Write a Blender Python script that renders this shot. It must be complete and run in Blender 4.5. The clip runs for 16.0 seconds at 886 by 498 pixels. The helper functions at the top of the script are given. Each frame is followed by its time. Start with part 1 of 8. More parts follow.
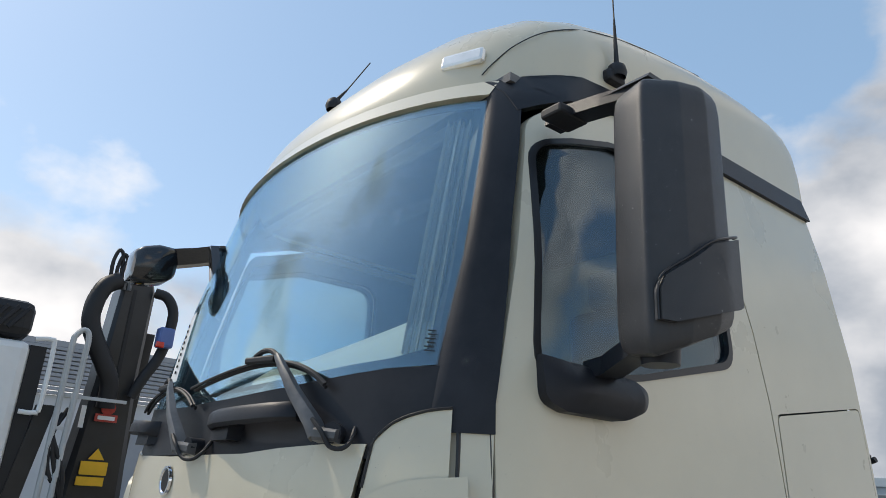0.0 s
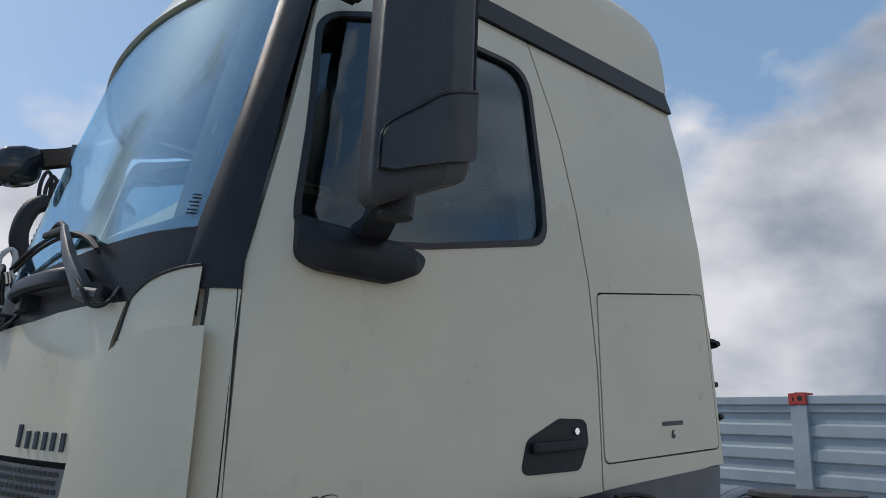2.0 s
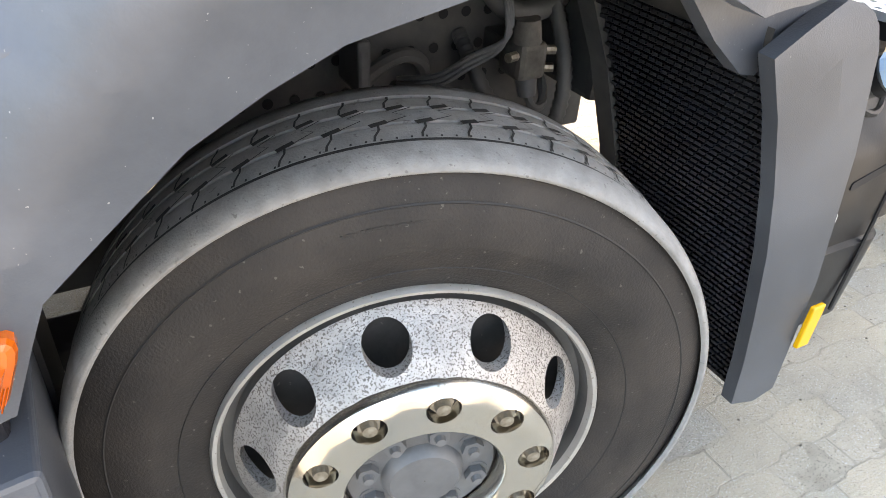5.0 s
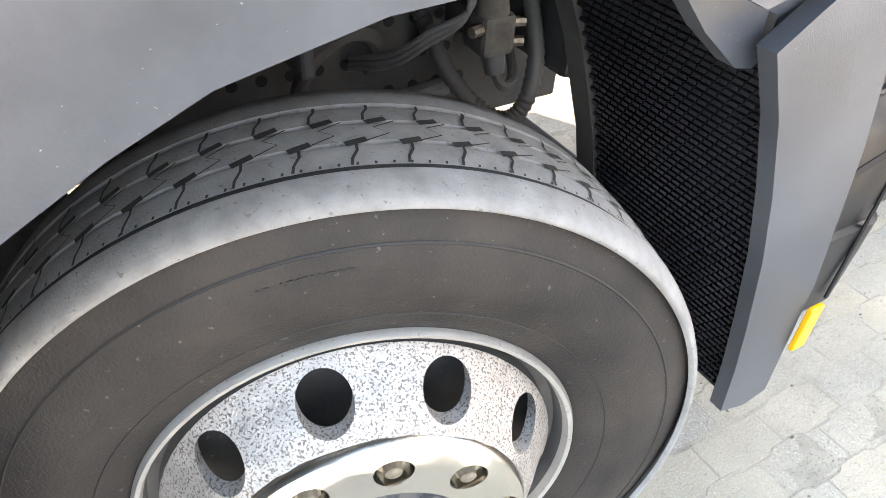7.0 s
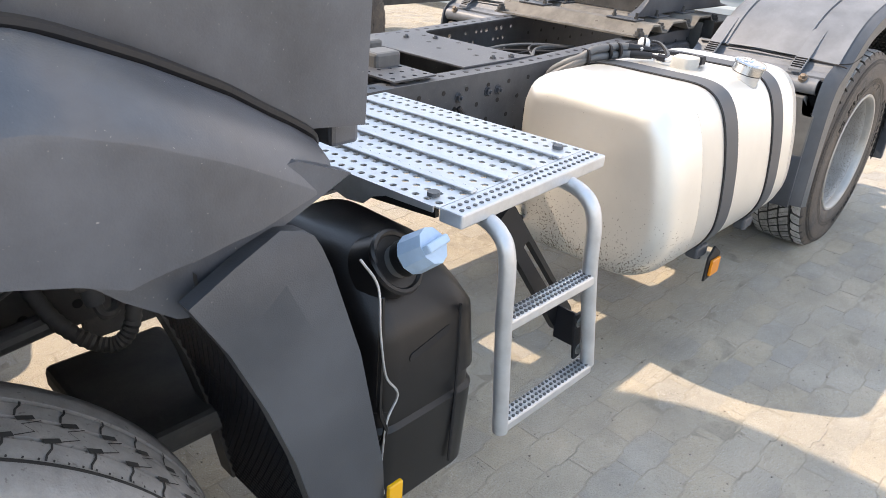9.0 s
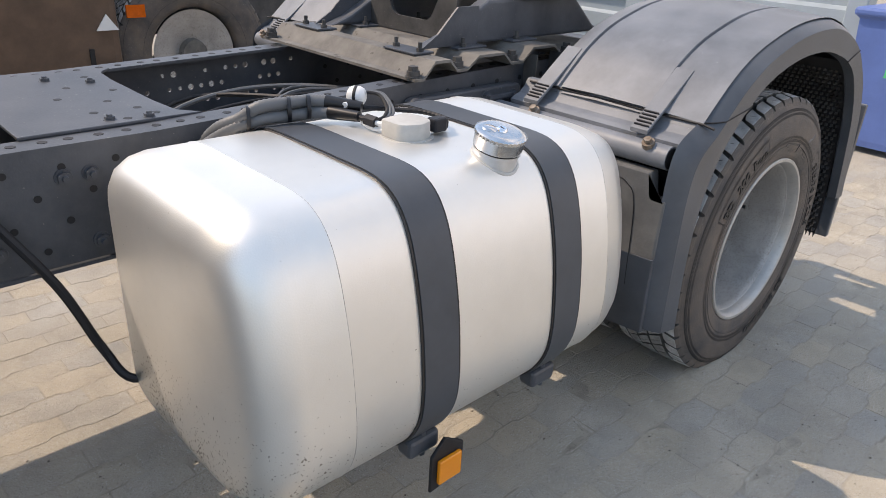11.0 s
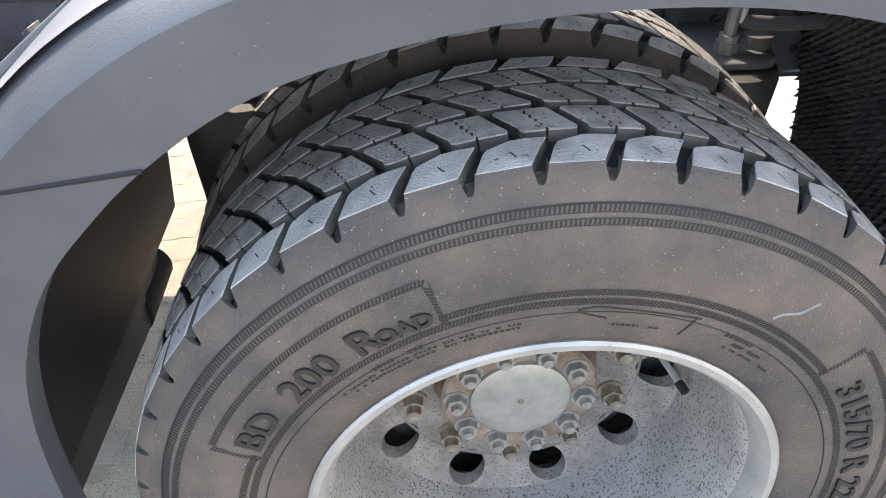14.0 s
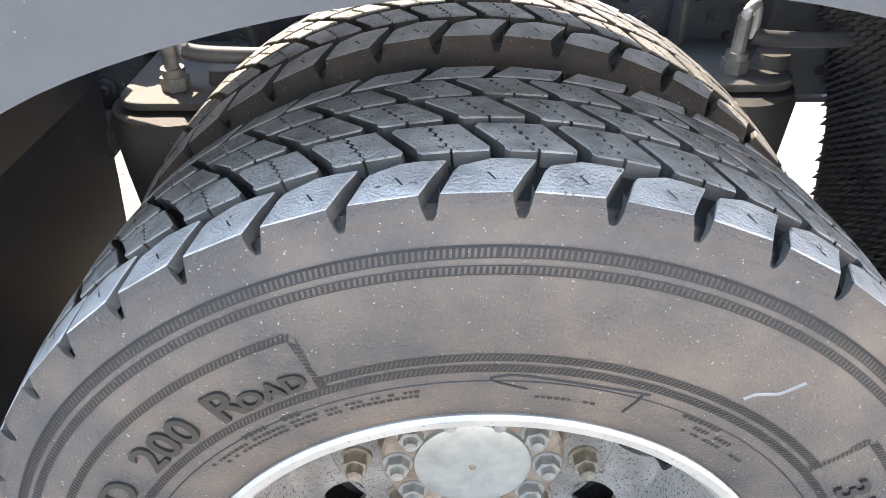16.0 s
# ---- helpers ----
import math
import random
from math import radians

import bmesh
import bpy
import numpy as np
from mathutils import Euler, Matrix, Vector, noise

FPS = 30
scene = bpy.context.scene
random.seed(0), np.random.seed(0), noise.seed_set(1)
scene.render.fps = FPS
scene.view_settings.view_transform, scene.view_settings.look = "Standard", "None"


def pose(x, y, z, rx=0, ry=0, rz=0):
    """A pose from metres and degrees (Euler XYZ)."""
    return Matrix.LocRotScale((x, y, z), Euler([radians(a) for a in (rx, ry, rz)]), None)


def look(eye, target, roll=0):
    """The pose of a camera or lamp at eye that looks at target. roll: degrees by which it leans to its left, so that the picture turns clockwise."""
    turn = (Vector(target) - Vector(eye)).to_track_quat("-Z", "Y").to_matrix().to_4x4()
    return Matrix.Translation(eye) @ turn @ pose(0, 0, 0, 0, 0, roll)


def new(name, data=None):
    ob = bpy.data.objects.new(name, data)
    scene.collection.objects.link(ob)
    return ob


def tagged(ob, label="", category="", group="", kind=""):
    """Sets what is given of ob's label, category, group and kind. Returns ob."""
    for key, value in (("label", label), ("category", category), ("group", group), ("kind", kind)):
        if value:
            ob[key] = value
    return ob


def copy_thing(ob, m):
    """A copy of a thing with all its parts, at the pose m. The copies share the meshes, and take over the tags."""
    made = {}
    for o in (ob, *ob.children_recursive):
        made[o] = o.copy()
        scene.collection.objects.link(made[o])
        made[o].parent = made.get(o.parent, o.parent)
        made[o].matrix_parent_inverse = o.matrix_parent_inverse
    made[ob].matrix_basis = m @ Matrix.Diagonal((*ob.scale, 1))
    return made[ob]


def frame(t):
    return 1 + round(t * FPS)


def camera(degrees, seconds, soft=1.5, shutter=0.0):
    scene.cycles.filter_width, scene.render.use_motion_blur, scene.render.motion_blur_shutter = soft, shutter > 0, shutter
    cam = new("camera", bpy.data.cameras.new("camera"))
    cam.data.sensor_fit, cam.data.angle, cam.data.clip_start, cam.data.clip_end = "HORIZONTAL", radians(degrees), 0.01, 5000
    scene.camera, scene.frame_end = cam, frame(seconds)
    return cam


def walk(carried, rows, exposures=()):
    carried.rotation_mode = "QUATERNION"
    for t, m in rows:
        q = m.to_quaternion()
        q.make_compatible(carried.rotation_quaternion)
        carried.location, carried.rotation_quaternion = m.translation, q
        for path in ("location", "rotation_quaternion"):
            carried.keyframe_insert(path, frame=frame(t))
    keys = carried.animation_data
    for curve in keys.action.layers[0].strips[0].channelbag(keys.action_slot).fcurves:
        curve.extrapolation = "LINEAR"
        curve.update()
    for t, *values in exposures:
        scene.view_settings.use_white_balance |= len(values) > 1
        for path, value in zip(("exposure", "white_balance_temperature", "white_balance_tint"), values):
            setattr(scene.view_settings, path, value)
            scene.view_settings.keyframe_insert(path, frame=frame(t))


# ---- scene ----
cam = camera(63.9, 16.0, soft=0.5)
PATH = [
    (0, (-2.295, -1.038, 1.782), (-1.148, 0.462, 2.44), 3.5),
    (0.5, (-2.118, -1.174, 1.787), (-0.98, 0.285, 2.546), 3.3),
    (1, (-1.9, -1.336, 1.763), (-0.767, 0.118, 2.541), 3.3),
    (1.5, (-1.824, -1.431, 1.716), (-0.662, 0.028, 2.438), 3.0),
    (2, (-1.775, -1.41, 1.607), (-0.595, 0.124, 2.109), 2.8),
    (2.5, (-1.721, -1.378, 1.553), (-0.579, 0.254, 1.736), 2.7),
    (2.8, (-1.649, -1.337, 1.501), (-0.557, 0.337, 1.457), 2.6),
    (3, (-1.579, -1.293, 1.486), (-0.52, 0.387, 1.252), 2.7),
    (3.5, (-1.294, -1.109, 1.456), (-0.318, 0.521, 0.831), 2.8),
    (4, (-0.942, -0.927, 1.391), (-0.013, 0.59, 0.476), 3.1),
    (4.5, (-0.601, -0.71, 1.383), (0.303, 0.719, 0.314), 4.0),
    (5, (-0.33, -0.509, 1.378), (0.513, 0.895, 0.23), 4.2),
    (7.5, (-0.148, -0.374, 1.383), (0.709, 0.905, 0.106), 2.6),
    (8, (-0.086, -0.447, 1.446), (1.061, 0.773, 0.353), 3.8),
    (8.3, (-0.09, -0.546, 1.468), (1.145, 0.692, 0.497), 1.9),
    (8.5, (-0.055, -0.563, 1.524), (1.22, 0.625, 0.543), 4.3),
    (9, (0.139, -0.695, 1.569), (1.462, 0.516, 0.684), 3.8),
    (9.2, (0.244, -0.729, 1.577), (1.584, 0.489, 0.728), 3.9),
    (11.3, (2.046, -0.657, 1.493), (3.306, 0.637, 0.634), 3.3),
    (11.5, (2.249, -0.623, 1.476), (3.501, 0.666, 0.598), 3.5),
    (12, (2.718, -0.603, 1.426), (3.894, 0.663, 0.418), 3.5),
    (12.5, (3.157, -0.665, 1.41), (4.187, 0.643, 0.302), 3.2),
    (13, (3.507, -0.654, 1.418), (4.267, 0.774, 0.242), 2.6),
    (13.5, (3.82, -0.49, 1.425), (4.216, 1.063, 0.229), 1.6),
    (14, (4.065, -0.321, 1.34), (4.203, 1.269, 0.134), 0.8),
    (14.5, (4.159, -0.246, 1.298), (4.243, 1.364, 0.114), 0.1),
    (15, (4.191, -0.217, 1.283), (4.244, 1.412, 0.125), 0.1),
    (15.5, (4.201, -0.208, 1.279), (4.229, 1.424, 0.125), 0.1),
    (16, (4.211, -0.205, 1.273), (4.217, 1.431, 0.122), -0.0),
]
walk(cam, [(t, look(eye, target, roll)) for t, eye, target, roll in PATH],
     [(0, -0.50, 7150, 11), (0.7, -0.86, 6850, 10), (1.5, -1.0, 6650, 10), (2, -0.95, 6700, 12), (2.5, -0.57, 7000, 14), (3.0, -0.02, 7500, 17), (3.5, 0.65, 7550, 18), (4, 1.54, 7800, 16), (4.5, 1.82, 8900, 18), (5, 1.84, 8900, 18), (7.5, 2.33, 8800, 18), (8, 1.81, 8450, 17), (8.5, 1.29, 8350, 17), (9, 0.82, 8350, 18), (11.5, 0.13, 7900, 19), (12, 0.10, 7850, 18), (12.5, 0.55, 7800, 18), (13.2, 1.13, 7700, 17), (14, 1.51, 7800, 17), (15, 2.08, 7700, 16), (16, 2.06, 7700, 16)])

# ---- light ----
SUN = Vector((-0.45, 0.75, 1.0)).normalized()
world = bpy.data.worlds.new("world")
scene.world = world
world.use_nodes = True
wn, wl = world.node_tree.nodes, world.node_tree.links
wn.clear()
sky = wn.new("ShaderNodeTexSky")
sky.sky_type, sky.sun_disc = "NISHITA", False
sky.sun_elevation = math.asin(SUN.z)
sky.sun_rotation = math.atan2(SUN.x, SUN.y)
sky.dust_density, sky.ozone_density = 1.0, 1.0
co = wn.new("ShaderNodeTexCoord")
mp = wn.new("ShaderNodeMapping")
mp.inputs["Scale"].default_value = (1.0, 1.0, 1.5)
mp.inputs["Location"].default_value = (0.35, 0.1, 0.0)
wl.new(co.outputs["Generated"], mp.inputs["Vector"])
big = wn.new("ShaderNodeTexNoise")
big.inputs["Scale"].default_value, big.inputs["Detail"].default_value, big.inputs["Roughness"].default_value = 2.0, 9, 0.50
wl.new(mp.outputs["Vector"], big.inputs["Vector"])
cover = wn.new("ShaderNodeValToRGB")
cover.color_ramp.elements[0].position, cover.color_ramp.elements[1].position = 0.505, 0.575
sep = wn.new("ShaderNodeSeparateXYZ")
wl.new(co.outputs["Generated"], sep.inputs["Vector"])
high = wn.new("ShaderNodeMath")
high.operation = "MULTIPLY_ADD"
high.inputs[1].default_value, high.inputs[2].default_value = -0.17, 0.06
wl.new(sep.outputs["Z"], high.inputs[0])
dens = wn.new("ShaderNodeMath")
dens.operation = "ADD"
wl.new(big.outputs["Fac"], dens.inputs[0])
wl.new(high.outputs[0], dens.inputs[1])
side = wn.new("ShaderNodeMath")
side.operation = "MULTIPLY_ADD"
side.inputs[1].default_value = 0.12
wl.new(sep.outputs["X"], side.inputs[0])
wl.new(dens.outputs[0], side.inputs[2])
wl.new(side.outputs[0], cover.inputs["Fac"])
body = wn.new("ShaderNodeTexNoise")
body.inputs["Scale"].default_value, body.inputs["Detail"].default_value = 3.1, 6
wl.new(mp.outputs["Vector"], body.inputs["Vector"])
grey = wn.new("ShaderNodeValToRGB")
grey.color_ramp.elements[0].position, grey.color_ramp.elements[0].color = 0.38, (0.29, 0.34, 0.42, 1)
grey.color_ramp.elements[1].position, grey.color_ramp.elements[1].color = 0.60, (0.73, 0.76, 0.82, 1)
wl.new(body.outputs["Fac"], grey.inputs["Fac"])
lift = wn.new("ShaderNodeMixRGB")
lift.blend_type, lift.inputs["Fac"].default_value, lift.inputs["Color2"].default_value = "MULTIPLY", 1, (0.11, 0.11, 0.11, 1)
wl.new(sky.outputs["Color"], lift.inputs["Color1"])
veil = wn.new("ShaderNodeMixRGB")
veil.inputs["Fac"].default_value, veil.inputs["Color2"].default_value = 0.36, (0.33, 0.60, 0.96, 1)
wl.new(lift.outputs["Color"], veil.inputs["Color1"])
cloud = wn.new("ShaderNodeMixRGB")
wl.new(cover.outputs["Color"], cloud.inputs["Fac"])
wl.new(veil.outputs["Color"], cloud.inputs["Color1"])
wl.new(grey.outputs["Color"], cloud.inputs["Color2"])
bg = wn.new("ShaderNodeBackground")
bg.inputs["Strength"].default_value = 1.9
wl.new(cloud.outputs["Color"], bg.inputs["Color"])
wo = wn.new("ShaderNodeOutputWorld")
wl.new(bg.outputs["Background"], wo.inputs["Surface"])

lamp = bpy.data.lights.new("sun", "SUN")
lamp.energy, lamp.angle, lamp.color = 3.2, radians(0.5), (1.0, 0.95, 0.86)
sun = new("sun", lamp)
sun.matrix_world = look(SUN * 30, (0, 0, 0))


# ---- materials ----
def mat(name, colour, rough=0.5, metal=0.0, vary=0.12, scale=6.0, bump=0.0, bscale=60.0, spots=None, coat=0.0, tint=None, rvary=0.1, glow=None, shine=0.5):
    """A surface with two scales of tone, fine relief, and optional specks of a second colour."""
    m = bpy.data.materials.new(name)
    m.use_nodes = True
    n, l = m.node_tree.nodes, m.node_tree.links
    b = n["Principled BSDF"]
    tc = n.new("ShaderNodeTexCoord")
    big = n.new("ShaderNodeTexNoise")
    big.inputs["Scale"].default_value, big.inputs["Detail"].default_value, big.inputs["Roughness"].default_value = scale, 6, 0.62
    l.new(tc.outputs["Object"], big.inputs["Vector"])
    fine = n.new("ShaderNodeTexNoise")
    fine.inputs["Scale"].default_value, fine.inputs["Detail"].default_value = bscale, 3
    l.new(tc.outputs["Object"], fine.inputs["Vector"])
    ramp = n.new("ShaderNodeValToRGB")
    lo = [c * (1 - vary) for c in colour]
    hi = list(tint) if tint else [min(1, c * (1 + vary)) for c in colour]
    ramp.color_ramp.elements[0].position, ramp.color_ramp.elements[0].color = 0.30, (*lo, 1)
    ramp.color_ramp.elements[1].position, ramp.color_ramp.elements[1].color = 0.72, (*hi, 1)
    l.new(big.outputs["Fac"], ramp.inputs["Fac"])
    out = ramp.outputs["Color"]
    if spots:
        sc, lim, col = spots
        sp = n.new("ShaderNodeTexNoise")
        sp.inputs["Scale"].default_value, sp.inputs["Detail"].default_value = sc, 2
        l.new(tc.outputs["Object"], sp.inputs["Vector"])
        sr = n.new("ShaderNodeValToRGB")
        sr.color_ramp.elements[0].position, sr.color_ramp.elements[1].position = lim, lim + 0.05
        l.new(sp.outputs["Fac"], sr.inputs["Fac"])
        mx = n.new("ShaderNodeMixRGB")
        l.new(sr.outputs["Color"], mx.inputs["Fac"])
        l.new(out, mx.inputs["Color1"])
        mx.inputs["Color2"].default_value = (*col, 1)
        out = mx.outputs["Color"]
    l.new(out, b.inputs["Base Color"])
    rr = n.new("ShaderNodeMapRange")
    rr.inputs["To Min"].default_value, rr.inputs["To Max"].default_value = max(0.02, rough - rvary), min(1, rough + rvary)
    l.new(big.outputs["Fac"], rr.inputs["Value"])
    l.new(rr.outputs["Result"], b.inputs["Roughness"])
    b.inputs["Metallic"].default_value = metal
    b.inputs["Specular IOR Level"].default_value = shine
    b.inputs["Coat Weight"].default_value = coat
    b.inputs["Coat Roughness"].default_value = 0.08
    if bump:
        bp = n.new("ShaderNodeBump")
        bp.inputs["Strength"].default_value, bp.inputs["Distance"].default_value = bump, 0.004
        l.new(fine.outputs["Fac"], bp.inputs["Height"])
        l.new(bp.outputs["Normal"], b.inputs["Normal"])
    if glow:
        b.inputs["Emission Color"].default_value, b.inputs["Emission Strength"].default_value = (*glow[:3], 1), glow[3]
    return m


def glass(name, tint, rough=0.0, alpha=0.35, base=0.04, sheen=(0.85, 0.93, 1)):
    """A tinted pane: clear glass that lets part of the light through."""
    m = bpy.data.materials.new(name)
    m.use_nodes = True
    n, l = m.node_tree.nodes, m.node_tree.links
    n.clear()
    o = n.new("ShaderNodeOutputMaterial")
    t = n.new("ShaderNodeBsdfTransparent")
    t.inputs["Color"].default_value = (*tint, 1)
    g = n.new("ShaderNodeBsdfGlossy")
    g.inputs["Roughness"].default_value = rough
    g.inputs["Color"].default_value = (*sheen, 1)
    w = n.new("ShaderNodeLayerWeight")
    w.inputs["Blend"].default_value = 0.5
    f = n.new("ShaderNodeMath")
    f.operation = "MULTIPLY_ADD"
    f.inputs[1].default_value, f.inputs[2].default_value = alpha, base
    l.new(w.outputs["Facing"], f.inputs[0])
    mx = n.new("ShaderNodeMixShader")
    l.new(f.outputs[0], mx.inputs["Fac"])
    l.new(t.outputs["BSDF"], mx.inputs[1])
    l.new(g.outputs["BSDF"], mx.inputs[2])
    l.new(mx.outputs["Shader"], o.inputs["Surface"])
    return m


M = {}
M["cream"] = mat("cream paint", (0.63, 0.575, 0.445), 0.3, vary=0.05, scale=2.2, bump=0.03, bscale=14, coat=0.35, spots=(190, 0.73, (0.42, 0.38, 0.3)))
M["plastic"] = mat("weathered grey plastic", (0.070, 0.080, 0.097), 0.32, shine=0.65, vary=0.25, scale=3.4, bump=0.10, bscale=300, tint=(0.130, 0.143, 0.167), spots=(210, 0.735, (0.33, 0.33, 0.32)))
M["fender"] = mat("grey mudguard plastic", (0.052, 0.060, 0.072), 0.36, vary=0.2, scale=3.0, bump=0.14, bscale=420, tint=(0.092, 0.103, 0.119), spots=(210, 0.75, (0.28, 0.285, 0.285)))
# Paler mudguard copy: dust film plus daylight on upper faces, both as colour.
M["paleguard"] = mat("dust-filmed mudguard plastic", (0.135, 0.147, 0.165), 0.46, vary=0.25, scale=4.0, bump=0.16, bscale=380, tint=(0.215, 0.228, 0.248), spots=(190, 0.74, (0.38, 0.375, 0.365)), shine=0.45)
M["trim"] = mat("dark grey trim plastic", (0.016, 0.017, 0.021), 0.40, vary=0.15, scale=5, bump=0.15, bscale=500, tint=(0.028, 0.029, 0.035), shine=0.24)
M["wipergrey"] = mat("faded black wiper paint", (0.075, 0.077, 0.082), 0.4, vary=0.2, scale=16, bump=0.1, bscale=200, tint=(0.13, 0.132, 0.137))
M["gloss"] = mat("glossy black mirror plastic", (0.012, 0.012, 0.014), 0.12, vary=0.1, scale=8, coat=0.5)
M["mirror"] = mat("grained mirror housing plastic", (0.036, 0.036, 0.040), 0.38, shine=0.42, vary=0.15, scale=6, bump=0.25, bscale=600, spots=(160, 0.72, (0.28, 0.28, 0.28)), tint=(0.050, 0.050, 0.054))
M["black"] = mat("matt black", (0.012, 0.012, 0.014), 0.6, vary=0.2)
M["dark"] = mat("sooty underbody", (0.032, 0.033, 0.035), 0.65, vary=0.3, scale=9, bump=0.3, bscale=60, tint=(0.085, 0.082, 0.078), spots=(90, 0.70, (0.14, 0.13, 0.12)))
M["seal"] = mat("black rubber seal", (0.01, 0.01, 0.012), 0.35)
M["rubber"] = mat("worn tyre rubber", (0.020, 0.020, 0.021), 0.6, vary=0.3, scale=5, bump=0.4, bscale=260, tint=(0.050, 0.043, 0.038), spots=(110, 0.70, (0.10, 0.093, 0.083)), shine=0.28)
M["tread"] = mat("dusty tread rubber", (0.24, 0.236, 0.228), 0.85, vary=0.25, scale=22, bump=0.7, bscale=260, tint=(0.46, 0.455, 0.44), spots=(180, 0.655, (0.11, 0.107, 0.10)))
M["sidewall"] = mat("dusty brown sidewall rubber", (0.060, 0.062, 0.068), 0.6, vary=0.3, scale=7, bump=0.6, bscale=330, tint=(0.155, 0.122, 0.098), spots=(330, 0.695, (0.34, 0.325, 0.30)))
M["underplate"] = mat("dusty dark plate", (0.075, 0.076, 0.078), 0.6, vary=0.25, scale=7, bump=0.2, bscale=90, tint=(0.13, 0.125, 0.118))
M["rib"] = mat("worn pale tread rib", (0.235, 0.232, 0.227), 0.85, vary=0.15, scale=26, bump=0.35, bscale=300, tint=(0.31, 0.306, 0.299), spots=(120, 0.66, (0.17, 0.166, 0.16)))
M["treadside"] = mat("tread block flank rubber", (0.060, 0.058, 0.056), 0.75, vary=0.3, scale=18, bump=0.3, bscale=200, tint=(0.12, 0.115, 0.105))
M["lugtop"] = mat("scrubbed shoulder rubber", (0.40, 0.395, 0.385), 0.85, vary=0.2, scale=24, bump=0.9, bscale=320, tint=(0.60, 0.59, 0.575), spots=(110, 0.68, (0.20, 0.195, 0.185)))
M["boltgrey"] = mat("weathered grey bolt", (0.30, 0.30, 0.285), 0.5, metal=0.55, vary=0.3, scale=40, bump=0.2, bscale=200, tint=(0.42, 0.42, 0.40), spots=(60, 0.68, (0.28, 0.16, 0.08)))
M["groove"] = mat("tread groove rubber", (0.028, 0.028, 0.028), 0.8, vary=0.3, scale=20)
# Darker than the sidewall, so the letters carry the shading of their relief.
M["emboss"] = mat("moulded sidewall lettering", (0.022, 0.021, 0.020), 0.5, vary=0.2)
M["alloy"] = mat("pitted wheel alloy", (0.44, 0.42, 0.40), 0.5, metal=0.6, vary=0.2, scale=30, bump=0.45, bscale=240, spots=(330, 0.54, (0.17, 0.155, 0.145)))
M["rim"] = mat("dusty silver rim", (0.42, 0.405, 0.385), 0.55, metal=0.35, vary=0.2, scale=9, bump=0.3, bscale=200, spots=(230, 0.57, (0.15, 0.138, 0.125)))
# Darker, finely speckled tone for the recessed rim disc.
M["discgrey"] = mat("brake-dusted rim disc", (0.21, 0.20, 0.19), 0.6, metal=0.3, vary=0.3, scale=16, bump=0.3, bscale=180, tint=(0.34, 0.325, 0.305), spots=(260, 0.59, (0.11, 0.10, 0.09)))
M["polish"] = mat("polished nut ring", (0.74, 0.70, 0.63), 0.2, metal=1.0, vary=0.06, scale=8, bump=0.03, bscale=90, spots=(34, 0.72, (0.42, 0.34, 0.24)))
M["nut"] = mat("rust-stained nut", (0.34, 0.29, 0.22), 0.45, metal=0.8, vary=0.35, scale=60, tint=(0.55, 0.5, 0.42))
M["tyreline"] = mat("moulded tyre line", (0.018, 0.017, 0.017), 0.65, vary=0.2)
M["rimedge"] = mat("worn bright rim edge", (0.46, 0.445, 0.42), 0.45, metal=0.5, vary=0.15, scale=14, bump=0.15, bscale=160, spots=(200, 0.66, (0.3, 0.27, 0.24)))
M["treadplate"] = mat("scuffed step tread", (0.045, 0.048, 0.054), 0.42, vary=0.3, scale=18, bump=0.3, bscale=120, tint=(0.115, 0.117, 0.12), spots=(30, 0.66, (0.12, 0.085, 0.05)))
M["hub"] = mat("dark hub paint", (0.13, 0.135, 0.14), 0.5, metal=0.2, vary=0.2, scale=20)
M["rusty"] = mat("rusted hub flange", (0.22, 0.15, 0.1), 0.75, metal=0.3, vary=0.4, scale=30, bump=0.3, bscale=120, tint=(0.36, 0.31, 0.26))
M["hubcap"] = mat("scuffed hub cover", (0.36, 0.37, 0.35), 0.42, metal=0.5, vary=0.2, scale=22, tint=(0.48, 0.49, 0.46))
M["alu"] = mat("brushed tank aluminium", (0.80, 0.785, 0.745), 0.38, metal=0.72, vary=0.06, scale=3, bump=0.08, bscale=300, spots=(150, 0.775, (0.20, 0.17, 0.135)))
